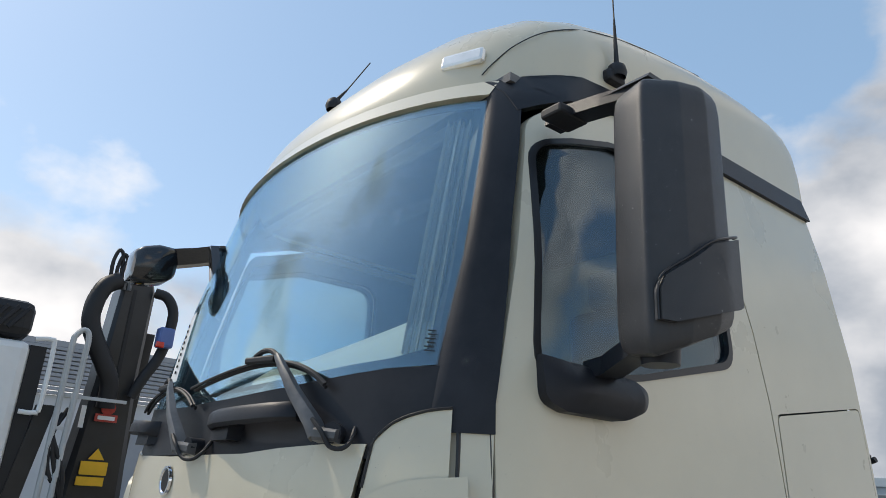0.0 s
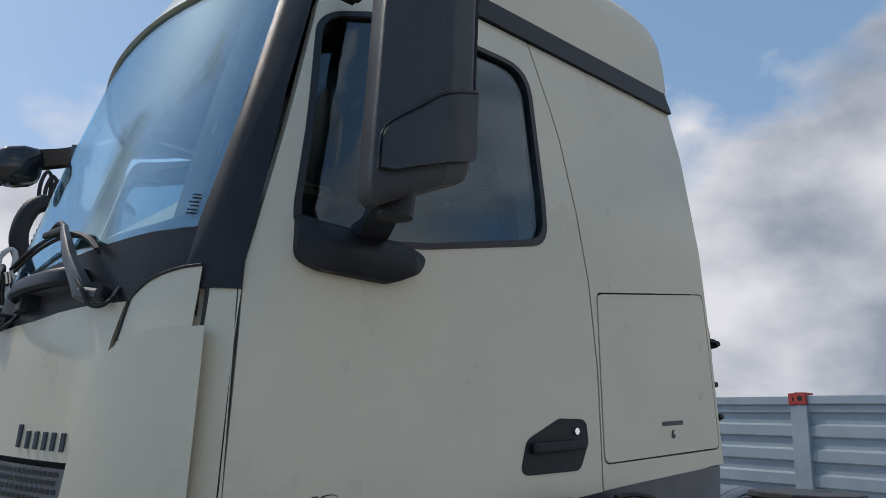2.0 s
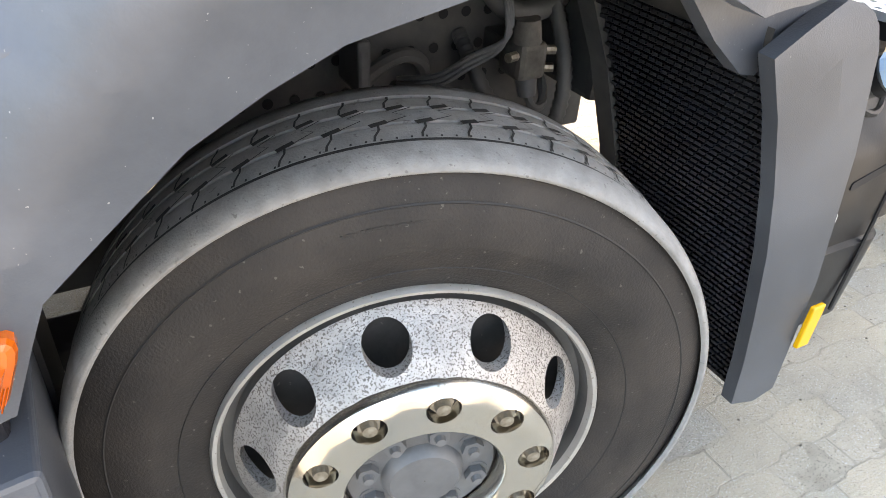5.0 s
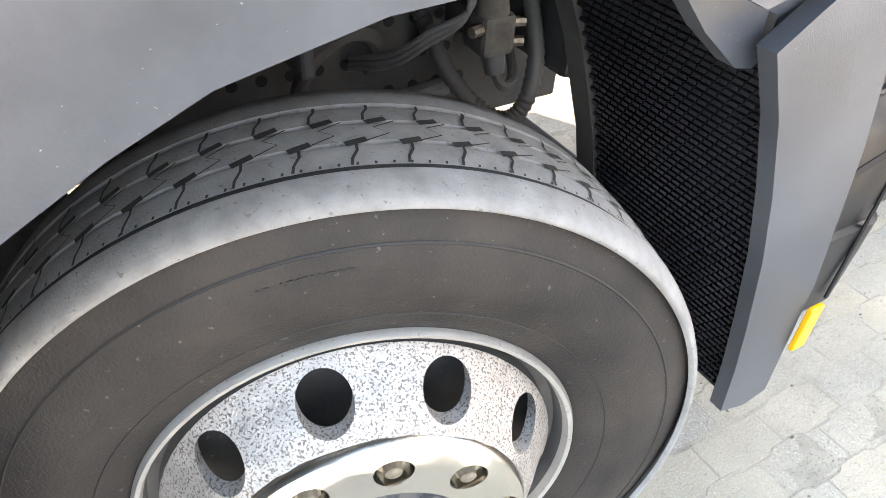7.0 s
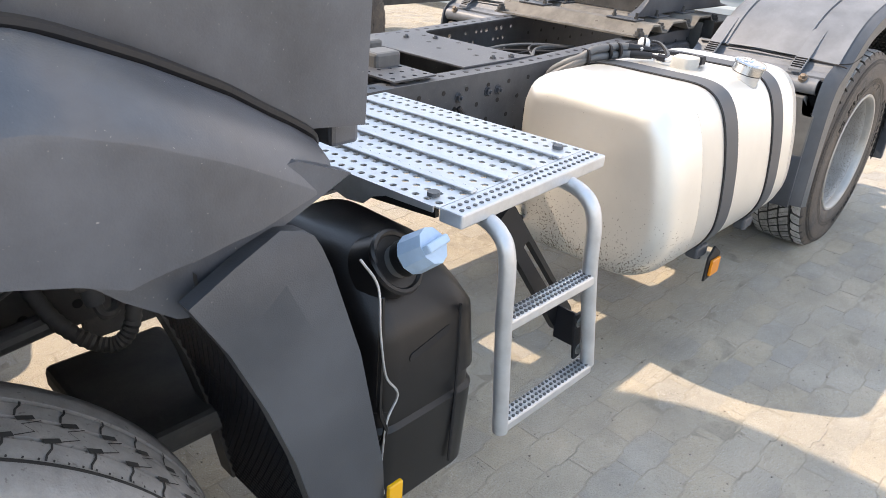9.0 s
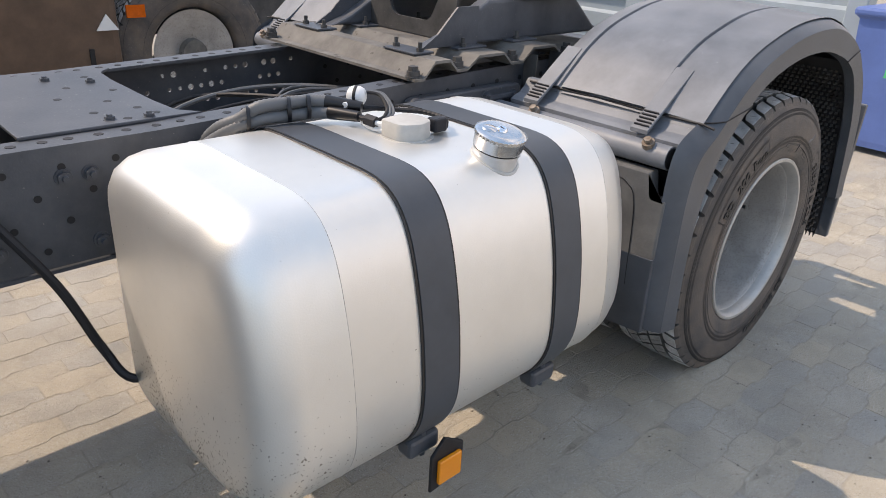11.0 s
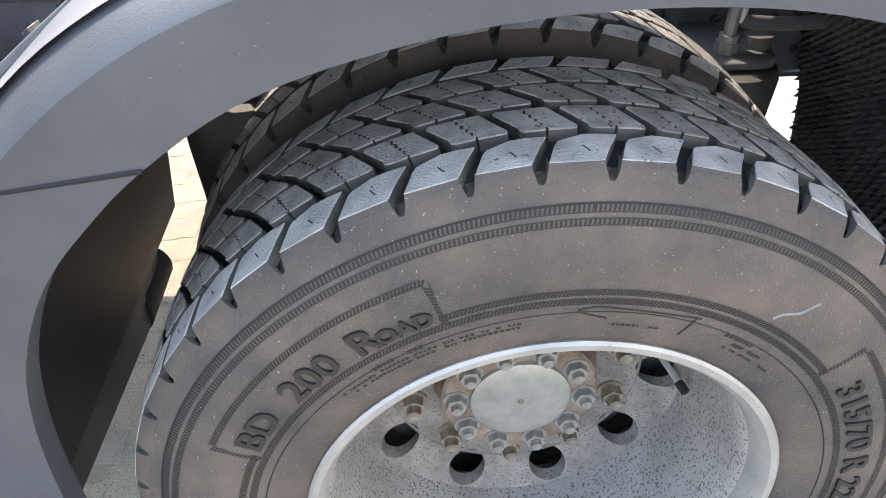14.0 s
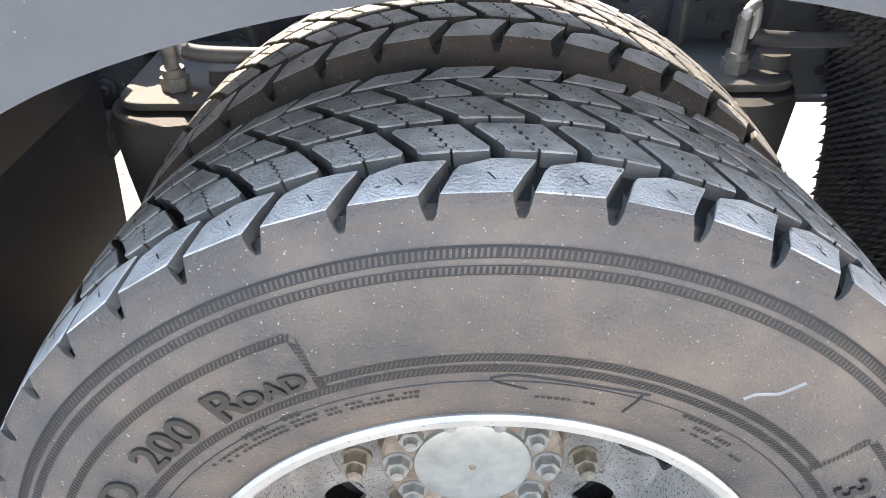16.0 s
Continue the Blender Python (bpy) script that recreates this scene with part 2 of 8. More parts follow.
def splashed(m, low, top):
    """Gathers the specks of a material towards its foot, where road dirt has splashed up."""
    n, l = m.node_tree.nodes, m.node_tree.links
    tc = n.new("ShaderNodeTexCoord")
    sx = n.new("ShaderNodeSeparateXYZ")
    l.new(tc.outputs["Object"], sx.inputs["Vector"])
    mr = n.new("ShaderNodeMapRange")
    mr.inputs["From Min"].default_value, mr.inputs["From Max"].default_value = low, top
    mr.inputs["To Min"].default_value, mr.inputs["To Max"].default_value = 0.48, 0.0
    l.new(sx.outputs["Z"], mr.inputs["Value"])
    blot = n.new("ShaderNodeTexNoise")
    blot.inputs["Scale"].default_value, blot.inputs["Detail"].default_value = 7, 4
    l.new(tc.outputs["Object"], blot.inputs["Vector"])
    mul = n.new("ShaderNodeMath")
    mul.operation = "MULTIPLY"
    l.new(mr.outputs["Result"], mul.inputs[0])
    # the end behind the front wheel catches most of it
    along = n.new("ShaderNodeMapRange")
    along.inputs["From Min"].default_value, along.inputs["From Max"].default_value = 2.25, 2.65
    along.inputs["To Min"].default_value, along.inputs["To Max"].default_value = 1.0, 0.5
    l.new(sx.outputs["X"], along.inputs["Value"])
    both = n.new("ShaderNodeMath")
    both.operation = "MULTIPLY"
    l.new(along.outputs["Result"], both.inputs[0])
    l.new(blot.outputs["Fac"], both.inputs[1])
    l.new(both.outputs[0], mul.inputs[1])
    for k in list(n):
        if k.type == "VALTORGB" and k.inputs["Fac"].links and k.color_ramp.elements[0].position > 0.5:
            src = k.inputs["Fac"].links[0].from_socket
            add = n.new("ShaderNodeMath")
            add.operation = "ADD"
            l.new(src, add.inputs[0])
            l.new(mul.outputs[0], add.inputs[1])
            l.new(add.outputs[0], k.inputs["Fac"])
    return m


splashed(M["alu"], 0.38, 0.78)
M["capmetal"] = mat("worn filler cap metal", (0.62, 0.63, 0.64), 0.22, metal=1.0, vary=0.1, scale=14, bump=0.05, bscale=120, rvary=0.12)
M["chrome"] = mat("chrome", (0.82, 0.83, 0.85), 0.08, metal=1, vary=0.03)
M["galv"] = mat("galvanised step steel", (0.66, 0.68, 0.7), 0.42, metal=0.7, vary=0.12, scale=18, bump=0.1, bscale=120)
M["chassis"] = mat("blue-grey chassis paint", (0.052, 0.060, 0.074), 0.45, vary=0.25, scale=6, bump=0.12, bscale=160, tint=(0.098, 0.105, 0.118), spots=(120, 0.70, (0.20, 0.19, 0.175)))
M["tankblack"] = mat("black tank plastic", (0.009, 0.009, 0.010), 0.38, vary=0.2, scale=8, bump=0.08, bscale=200)
M["strap"] = mat("tank strap coating", (0.056, 0.064, 0.076), 0.4, vary=0.15, scale=10)
M["valvedust"] = mat("dusty dark casting", (0.10, 0.092, 0.082), 0.75, vary=0.3, scale=20, bump=0.3, bscale=140, tint=(0.17, 0.16, 0.145))
M["plate"] = mat("dusty mounting plate", (0.115, 0.108, 0.098), 0.75, vary=0.3, scale=9, bump=0.25, bscale=140, tint=(0.20, 0.187, 0.168), spots=(26, 0.68, (0.07, 0.062, 0.052)))
M["orange"] = mat("orange lens", (0.62, 0.115, 0.010), 0.15, vary=0.12, scale=40, coat=0.6)
M["yellow"] = mat("amber reflector", (0.9, 0.45, 0.01), 0.25, vary=0.06, coat=0.4)
M["amber"] = mat("orange reflector", (0.85, 0.27, 0.012), 0.22, vary=0.08, coat=0.4)
M["red"] = mat("red lamp lens", (0.6, 0.03, 0.02), 0.15, vary=0.1, coat=0.6)
M["bluecap"] = mat("pale blue cap", (0.42, 0.58, 0.75), 0.4, vary=0.1, scale=20)
M["white"] = mat("white paint", (0.75, 0.76, 0.76), 0.4, vary=0.06, scale=3)
M["hose"] = mat("grey corrugated hose", (0.13, 0.135, 0.14), 0.5, vary=0.15)
M["sender"] = mat("aged light grey plastic", (0.46, 0.45, 0.42), 0.5, vary=0.15, scale=14, bump=0.1, bscale=160, tint=(0.56, 0.55, 0.52))
M["lamp"] = mat("silvered lamp bowl", (0.86, 0.86, 0.85), 0.18, metal=0.35, vary=0.1, scale=12)
M["domeglass"] = mat("milky projector glass", (0.80, 0.81, 0.80), 0.1, vary=0.08, scale=14, coat=1.0)
M["reflector"] = mat("lamp reflector", (0.95, 0.94, 0.92), 0.28, metal=0.0, vary=0.15, scale=25)
M["curtain"] = mat("beige curtain cloth", (0.62, 0.56, 0.47), 0.9, vary=0.12, scale=20)
M["dustplate"] = mat("dust-caked cover plate", (0.085, 0.087, 0.090), 0.55, vary=0.3, scale=5, bump=0.25, bscale=120, tint=(0.155, 0.155, 0.152), spots=(9, 0.66, (0.09, 0.068, 0.045)))
M["dash"] = mat("beige dashboard", (0.78, 0.75, 0.63), 0.6, vary=0.05)
M["inside"] = mat("grey cab lining", (0.16, 0.16, 0.165), 0.8, vary=0.1)
M["text"] = mat("chrome lettering", (0.40, 0.40, 0.41), 0.28, metal=1, vary=0.08)
M["rust_red"] = mat("red casting paint", (0.42, 0.05, 0.035), 0.6, vary=0.25, scale=20)
M["steel_panel"] = mat("blue-grey container steel", (0.36, 0.42, 0.46), 0.45, vary=0.1, scale=2, metal=0.2)
M["sand"] = mat("joint sand", (0.36, 0.325, 0.265), 0.95, vary=0.3, scale=9, bump=0.8, bscale=190, spots=(240, 0.60, (0.17, 0.146, 0.115)))
M["windscreen"] = glass("windscreen glass", (0.90, 0.96, 0.955), 0.0, 0.40, 0.07, (0.62, 0.85, 1.0))
M["sideglass"] = glass("tinted side glass", (0.50, 0.62, 0.66), 0.0, 0.16, 0.04)
M["lens"] = glass("lamp lens glass", (0.98, 0.975, 0.95), 0.02, 0.2, 0.03)


# ---- mesh helpers ----
FINE = {"lens_rib", "bolt_hole", "flange_hole", "grip_stud", "grip_hole", "grille_hole", "tread_cut", "tread_block", "shoulder_lug", "bristle", "spray_nub", "sidewall_serration", "cap_knurl", "plate_hole", "cladding", "notice_line", "glass_print", "clip_rib", "small_print"}
def part(name, bm, material, parent=None, label="", smooth=None):
    """Links a bmesh, or (verts, faces), as one mesh object under a thing or a part."""
    me = bpy.data.meshes.new(name)
    if isinstance(bm, tuple):
        me.from_pydata([tuple(v) for v in bm[0]], [], bm[1])
        if len(bm) > 2:
            me.polygons.foreach_set("material_index", bm[2])
    else:
        bm.normal_update()
        bm.to_mesh(me)
        bm.free()
    for m in material if isinstance(material, (list, tuple)) else [material]:
        me.materials.append(m)
    ob = new(name, me)
    if smooth is not None:
        me.polygons.foreach_set("use_smooth", [True] * len(me.polygons))
        me.set_sharp_from_angle(angle=radians(smooth))
    if parent:
        ob.parent = parent
    if label:
        tagged(ob, label)
    if name in FINE:
        tagged(ob, kind="stuff")
    return ob


def again(ob, m, parent=None):
    """Another object on the same mesh, at the pose m."""
    o = new(ob.name.split(".")[0], ob.data)
    o.parent = parent or ob.parent
    o.matrix_basis = m
    return o


def thing(name, label, category, group="", kind=""):
    return tagged(new(name), label, category, group, kind)


def box(bm, c, s, bevel=0.0, rot=None, seg=2):
    """A block about the centre c, with rounded edges."""
    m = Matrix.Translation(c) @ (rot or Matrix.Identity(4)) @ Matrix.Diagonal((*s, 1))
    made = bmesh.ops.create_cube(bm, size=1, matrix=m)
    if bevel:
        es = list({e for v in made["verts"] for e in v.link_edges})
        bmesh.ops.bevel(bm, geom=es, offset=bevel, segments=seg, affect="EDGES", profile=0.5)
    return bm


def boxed(c, s, bevel=0.0, rot=None, seg=2):
    return box(bmesh.new(), c, s, bevel, rot, seg)


def span(lo, hi, bevel=0.0):
    return boxed([(a + b) / 2 for a, b in zip(lo, hi)], [abs(b - a) for a, b in zip(lo, hi)], bevel)


def lathe(profile, segs=64, centre=(0, 0, 0), close=False):
    """Revolves (radius, y) about an axis along y."""
    v, f = [], []
    n = len(profile)
    for i in range(segs):
        a = 2 * math.pi * i / segs
        for r, y in profile:
            v.append((centre[0] + r * math.sin(a), centre[1] + y, centre[2] + r * math.cos(a)))
    for i in range(segs):
        j = (i + 1) % segs
        for k in range(n if close else n - 1):
            k2 = (k + 1) % n
            f.append((i * n + k, i * n + k2, j * n + k2, j * n + k))
    return v, f


def rod(bm, a, b, r, segs=12, r2=None):
    a, b = Vector(a), Vector(b)
    d = b - a
    m = Matrix.Translation((a + b) / 2) @ d.to_track_quat("Z", "Y").to_matrix().to_4x4()
    bmesh.ops.create_cone(bm, cap_ends=True, segments=segs, radius1=r, radius2=r if r2 is None else r2, depth=d.length, matrix=m)
    return bm


def smooth_line(pts, steps=6):
    """Catmull-Rom points through pts."""
    p = [Vector(q) for q in pts]
    p = [2 * p[0] - p[1]] + p + [2 * p[-1] - p[-2]]
    out = []
    for i in range(1, len(p) - 2):
        for k in range(steps):
            t = k / steps
            out.append(0.5 * ((2 * p[i]) + (p[i + 1] - p[i - 1]) * t + (2 * p[i - 1] - 5 * p[i] + 4 * p[i + 1] - p[i + 2]) * t * t + (3 * p[i] - p[i - 1] - 3 * p[i + 1] + p[i + 2]) * t ** 3))
    out.append(p[-2])
    return out


def tube(pts, r, segs=10, steps=6, rib=0.0):
    """A round tube through pts; with rib, a corrugated one."""
    line = smooth_line(pts, steps) if steps > 1 else [Vector(q) for q in pts]
    v, f = [], []
    up = Vector((0.31, 0.22, 0.93))
    for i, p in enumerate(line):
        d = (line[min(i + 1, len(line) - 1)] - line[max(i - 1, 0)]).normalized()
        x = d.cross(up).normalized()
        y = d.cross(x)
        rr = r + (rib if i % 2 else 0)
        for k in range(segs):
            a = 2 * math.pi * k / segs
            v.append(p + rr * (x * math.cos(a) + y * math.sin(a)))
    n = len(line)
    for i in range(n - 1):
        for k in range(segs):
            k2 = (k + 1) % segs
            f.append((i * segs + k, i * segs + k2, (i + 1) * segs + k2, (i + 1) * segs + k))
    f.append(tuple(range(segs))[::-1])
    f.append(tuple(range((n - 1) * segs, n * segs)))
    return v, f


def rounded(points, seg=5):
    """A polygon with corner radii: points (u, v, radius)."""
    out, n = [], len(points)
    for i in range(n):
        p = Vector(points[i][:2])
        r = points[i][2] if len(points[i]) > 2 else 0
        if not r:
            out.append((p.x, p.y))
            continue
        a, b = (Vector(points[i - 1][:2]) - p), (Vector(points[(i + 1) % n][:2]) - p)
        ang = a.angle(b)
        d = min(r / math.tan(ang / 2), a.length * 0.49, b.length * 0.49)
        s, e = p + a.normalized() * d, p + b.normalized() * d
        for k in range(seg + 1):
            t = k / seg
            q = s * (1 - t) ** 2 + p * 2 * t * (1 - t) + e * t * t
            out.append((q.x, q.y))
    return out


def sheet(outline, place, thick, holes=(), cuts_u=(), cuts_v=()):
    """A panel of that outline in (u, v), bent over the surface place(u, v, depth), with holes and thickness."""
    bm = bmesh.new()
    edges = []
    for loop in (outline, *holes):
        vs = [bm.verts.new((u, v, 0)) for u, v in loop]
        edges += [bm.edges.new((vs[i], vs[(i + 1) % len(vs)])) for i in range(len(vs))]
    bmesh.ops.triangle_fill(bm, use_beauty=True, use_dissolve=False, edges=edges, normal=(0, 0, 1))
    for u in cuts_u:
        bmesh.ops.bisect_plane(bm, geom=bm.verts[:] + bm.edges[:] + bm.faces[:], dist=1e-6, plane_co=(u, 0, 0), plane_no=(1, 0, 0))
    for w in cuts_v:
        bmesh.ops.bisect_plane(bm, geom=bm.verts[:] + bm.edges[:] + bm.faces[:], dist=1e-6, plane_co=(0, w, 0), plane_no=(0, 1, 0))
    bm.verts.index_update()
    flat = [(v.co.x, v.co.y) for v in bm.verts]
    n = len(flat)
    v = [place(a, b, 0) for a, b in flat] + [place(a, b, thick) for a, b in flat]
    f = []
    for face in bm.faces:
        k = [q.index for q in face.verts]
        f += [tuple(k), tuple(q + n for q in reversed(k))]
    for e in bm.edges:
        if len(e.link_faces) == 1:
            a, b = [q.index for q in e.verts]
            f.append((a, b, b + n, a + n))
    bm.free()
    out = bmesh.new()
    vs = [out.verts.new(q) for q in v]
    for k in f:
        try:
            out.faces.new([vs[q] for q in k])
        except ValueError:
            pass
    bmesh.ops.recalc_face_normals(out, faces=out.faces[:])
    return out


def steps_of(a, b, n):
    return [a + (b - a) * i / n for i in range(1, n)]


def extruded(outline, axis, a, b, bevel=0.0, seg=2):
    """A flat outline pushed out along an axis from a to b."""
    order = {"x": lambda u, v, w: (w, u, v), "y": lambda u, v, w: (u, w, v), "z": lambda u, v, w: (u, v, w)}[axis]
    bm = bmesh.new()
    lo = [bm.verts.new(order(u, v, a)) for u, v in outline]
    hi = [bm.verts.new(order(u, v, b)) for u, v in outline]
    bm.faces.new(lo)
    bm.faces.new(hi[::-1])
    n = len(lo)
    for i in range(n):
        bm.faces.new((lo[i], hi[i], hi[(i + 1) % n], lo[(i + 1) % n]))
    bmesh.ops.recalc_face_normals(bm, faces=bm.faces[:])
    if bevel:
        caps = [e for e in bm.edges if (e.verts[0] in lo) == (e.verts[1] in lo)]
        bmesh.ops.bevel(bm, geom=caps, offset=bevel, segments=seg, affect="EDGES", profile=0.5)
    return bm


def lofted(rings, cap=True):
    """Skins closed rings of equal length."""
    v, f = [p for r in rings for p in r], []
    n = len(rings[0])
    for i in range(len(rings) - 1):
        for k in range(n):
            k2 = (k + 1) % n
            f.append((i * n + k, i * n + k2, (i + 1) * n + k2, (i + 1) * n + k))
    if cap:
        f.append(tuple(range(n))[::-1])
        f.append(tuple(range((len(rings) - 1) * n, len(rings) * n)))
    bm = bmesh.new()
    vs = [bm.verts.new(q) for q in v]
    for k in f:
        bm.faces.new([vs[q] for q in k])
    bmesh.ops.recalc_face_normals(bm, faces=bm.faces[:])
    return bm


def perforated(x0, x1, y0, y1, z, t, nx, ny, r, raised=0.0, inner=8):
    """A plate with rows of round holes through it."""
    v, f = [], []
    dx, dy = (x1 - x0) / nx, (y1 - y0) / ny
    for i in range(nx):
        for j in range(ny):
            cx, cy = x0 + (i + 0.5) * dx, y0 + (j + 0.5) * dy
            k = len(v)
            edge = [(-1, -1), (0, -1), (1, -1), (1, 0), (1, 1), (0, 1), (-1, 1), (-1, 0)]
            for a, b in edge:
                v.append((cx + a * dx / 2, cy + b * dy / 2, z))
            for a, b in edge:
                q = math.hypot(a, b)
                v.append((cx + a / q * r, cy + b / q * r, z + raised))
            for a, b in edge:
                q = math.hypot(a, b)
                v.append((cx + a / q * r, cy + b / q * r, z - t))
            for e in range(8):
                g = (e + 1) % 8
                f.append((k + e, k + g, k + 8 + g, k + 8 + e))
                f.append((k + 8 + e, k + 8 + g, k + 16 + g, k + 16 + e))
    k = len(v)
    v += [(x0, y0, z), (x1, y0, z), (x1, y1, z), (x0, y1, z), (x0, y0, z - t), (x1, y0, z - t), (x1, y1, z - t), (x0, y1, z - t)]
    f += [(k, k + 1, k + 5, k + 4), (k + 1, k + 2, k + 6, k + 5), (k + 2, k + 3, k + 7, k + 6), (k + 3, k, k + 4, k + 7)]
    return v, f


def letters(name, text, size, depth, material, parent, m, bend=None, label="", bold=0.0):
    """Raised lettering in the built-in font, optionally bent by a function of (u, v, w)."""
    cu = bpy.data.curves.new(name, "FONT")
    cu.body, cu.size, cu.extrude, cu.resolution_u = text, size, depth, 3
    cu.align_x, cu.offset = "CENTER", bold
    tmp = bpy.data.objects.new(name, cu)
    me = bpy.data.meshes.new_from_object(tmp)
    bpy.data.objects.remove(tmp)
    bpy.data.curves.remove(cu)
    me.name = name
    for v in me.vertices:
        v.co = bend(*v.co) if bend else m @ v.co
    me.materials.clear()
    me.materials.append(material)
    ob = new(name, me)
    ob.parent = parent
    if label:
        tagged(ob, label)
    return ob


# ---- ground ----
ground = part("ground", ([(-60, -60, -0.0014), (140, -60, -0.0014), (140, 140, -0.0014), (-60, 140, -0.0014)], [(0, 1, 2, 3)]), M["sand"])
tagged(ground, "yard ground with sand between worn concrete pavers", "ground", kind="structure")

# ---- the tractor unit ----
YC = 1.40
truck = thing("truck", "cream two-axle tractor unit with weathered grey lower panels, parked on pavers", "truck")


def near_y(z):
    return float(np.interp(z, (1.2, 2.05, 2.4, 2.8, 3.05, 3.2), (0.20, 0.225, 0.24, 0.285, 0.325, 0.36)))


def front_x(z):
    return float(np.interp(z, (1.2, 1.8, 2.06, 2.5, 3.0, 3.2), (-1.50, -1.485, -1.46, -1.375, -1.25, -1.13)))


def side_y(x, z, d=0.0):
    xc, y0 = front_x(z) + 0.51, near_y(z)
    if x >= xc:
        return y0 + d
    k = min(0.98, (xc - x) / (0.51 - d))
    return YC - (YC - y0 - d) * math.sqrt(1 - k * k)


def on_side(out=0.0):
    return lambda x, z, d: (x, side_y(x, z, d) - out, z)


def on_far(out=0.0):
    return lambda x, z, d: (x, 2 * YC - side_y(x, z, d) + out, z)


def on_front(out=0.0):
    def place(th, z, d):
        a, b = 0.51 - d + out, YC - near_y(z) - d + out
        return (front_x(z) + 0.51 - a * math.sin(radians(th)), YC - b * math.cos(radians(th)), z)
    return place


DOOR = rounded([(-1.105, 1.265), (0.187, 1.445), (0.177, 1.83), (0.142, 2.15), (0.095, 2.37), (0.030, 2.68), (-0.03, 2.86), (-0.09, 3.05), (-0.55, 3.05, 0.2), (-0.93, 2.92, 0.12), (-1.105, 2.0)])
WINDOW = rounded([(-1.015, 2.06, 0.09), (-0.57, 2.13, 0.02), (-0.060, 2.245, 0.09), (-0.105, 2.93, 0.12), (-0.6, 2.92, 0.2), (-0.948, 2.81, 0.1)])
PANE = rounded([(-0.995, 2.08, 0.08), (-0.57, 2.15, 0.02), (-0.082, 2.265, 0.08), (-0.125, 2.91, 0.11), (-0.6, 2.90, 0.2), (-0.932, 2.795, 0.09)])
QUARTER = [(0.194, 1.448), (0.93, 1.545), (0.88, 2.25), (0.83, 2.85), (0.80, 3.05), (-0.083, 3.05), (-0.023, 2.86), (0.037, 2.68), (0.102, 2.37), (0.149, 2.15), (0.184, 1.83)]
FLAP = rounded([(0.205, 1.535, 0.03), (0.905, 1.605, 0.03), (0.86, 2.215, 0.03), (0.165 + 0.025, 2.115, 0.03)])
FLAPGAP = rounded([(0.199, 1.529, 0.03), (0.911, 1.599, 0.03), (0.866, 2.221, 0.03), (0.184, 2.121, 0.03)])
cu, cv = steps_of(-1.1, 0.9, 20), steps_of(1.3, 3.0, 17)

for flip, place in ((False, on_side), (True, on_far)):
    door = part("door", sheet(DOOR, place(), 0.03, [WINDOW], cu, cv), M["cream"], truck, "cream cab door with a tinted window", smooth=30)
    part("window", sheet(PANE, place(-0.012), 0.004, (), cu, cv), M["sideglass"], door, "dark tinted side glass", smooth=30)
    part("window_seal", sheet(WINDOW, place(0.004), 0.03, [PANE], cu, cv), M["seal"], door, "black rubber window seal", smooth=30)
    quarter = part("rear_side_panel", sheet(QUARTER, place(), 0.03, [FLAPGAP], cu, cv), M["cream"], truck, smooth=30)
    part("storage_flap", sheet(FLAP, place(0.001), 0.02, (), cu, cv), M["cream"], quarter, "cream storage flap with rounded corners", smooth=30)
    part("roof_strip", sheet([(-0.955, 2.93), (-0.90, 2.955), (-0.80, 2.995), (-0.68, 3.035), (-0.52, 3.055), (0.81, 3.05), (0.79, 3.16), (0.0, 3.17), (-0.4, 3.165), (-0.70, 3.14), (-0.985, 3.075)], place(0.016), 0.05, (), cu, (2.97, 3.0, 3.03, 3.06, 3.1, 3.13)), M["trim"], truck, "dark grey strip under the roof", smooth=30)
    OUT = [(-1.13, 1.3), (0.16, 1.46), (0.90, 1.56), (0.77, 3.0), (-0.6, 3.0), (-0.9, 2.86), (-1.08, 2.0)]
    part("side_frame", sheet(OUT, place(-0.034), 0.03, [WINDOW], cu, cv), M["black"], truck)
    # pillar between the windscreen and the door
    def pillar(t, w, d, far=flip):
        z = 1.93 + 1.145 * w
        x0 = float(np.interp(z, (1.93, 2.0, 2.5, 2.93, 3.08), (-1.11, -1.108, -1.035, -0.945, -0.93)))
        x1 = float(np.interp(z, (1.93, 2.09, 2.99, 3.08), (-1.225, -1.20, -1.0, -0.985)))
        x = x0 + (x1 - x0) * t
        y = side_y(x, z, d) - 0.012
        return (x, 2 * YC - y if far else y, z)
    part("windscreen_pillar", sheet([(0, 0), (1, 0), (1, 1), (0, 1)], pillar, 0.05, (), steps_of(0, 1, 5), steps_of(0, 1, 16)), M["trim"], truck, "dark grey windscreen pillar", smooth=40)

th_cuts = steps_of(20, 160, 28)
zs = steps_of(1.2, 3.1, 19)
WS = rounded([(29, 2.10, 0.04), (40, 2.09), (48, 2.075), (60, 2.05), (75, 2.028), (90, 2.018), (105, 2.028), (120, 2.05), (132, 2.075), (140, 2.09), (151, 2.10, 0.04), (150.5, 2.985, 0.04), (90, 3.0), (29.5, 2.985, 0.04)])
WSI = rounded([(31, 2.15, 2.2), (40, 2.118), (48, 2.103), (60, 2.078), (75, 2.056), (90, 2.046), (105, 2.056), (120, 2.078), (132, 2.103), (140, 2.118), (149, 2.15, 2.2), (148.5, 2.955, 2.2), (90, 2.975), (31.5, 2.955, 2.2)])
ws = part("windscreen", sheet(WS, on_front(-0.004), 0.005, (), th_cuts, zs), M["windscreen"], truck, "large curved tinted windscreen reflecting the sky", smooth=40)
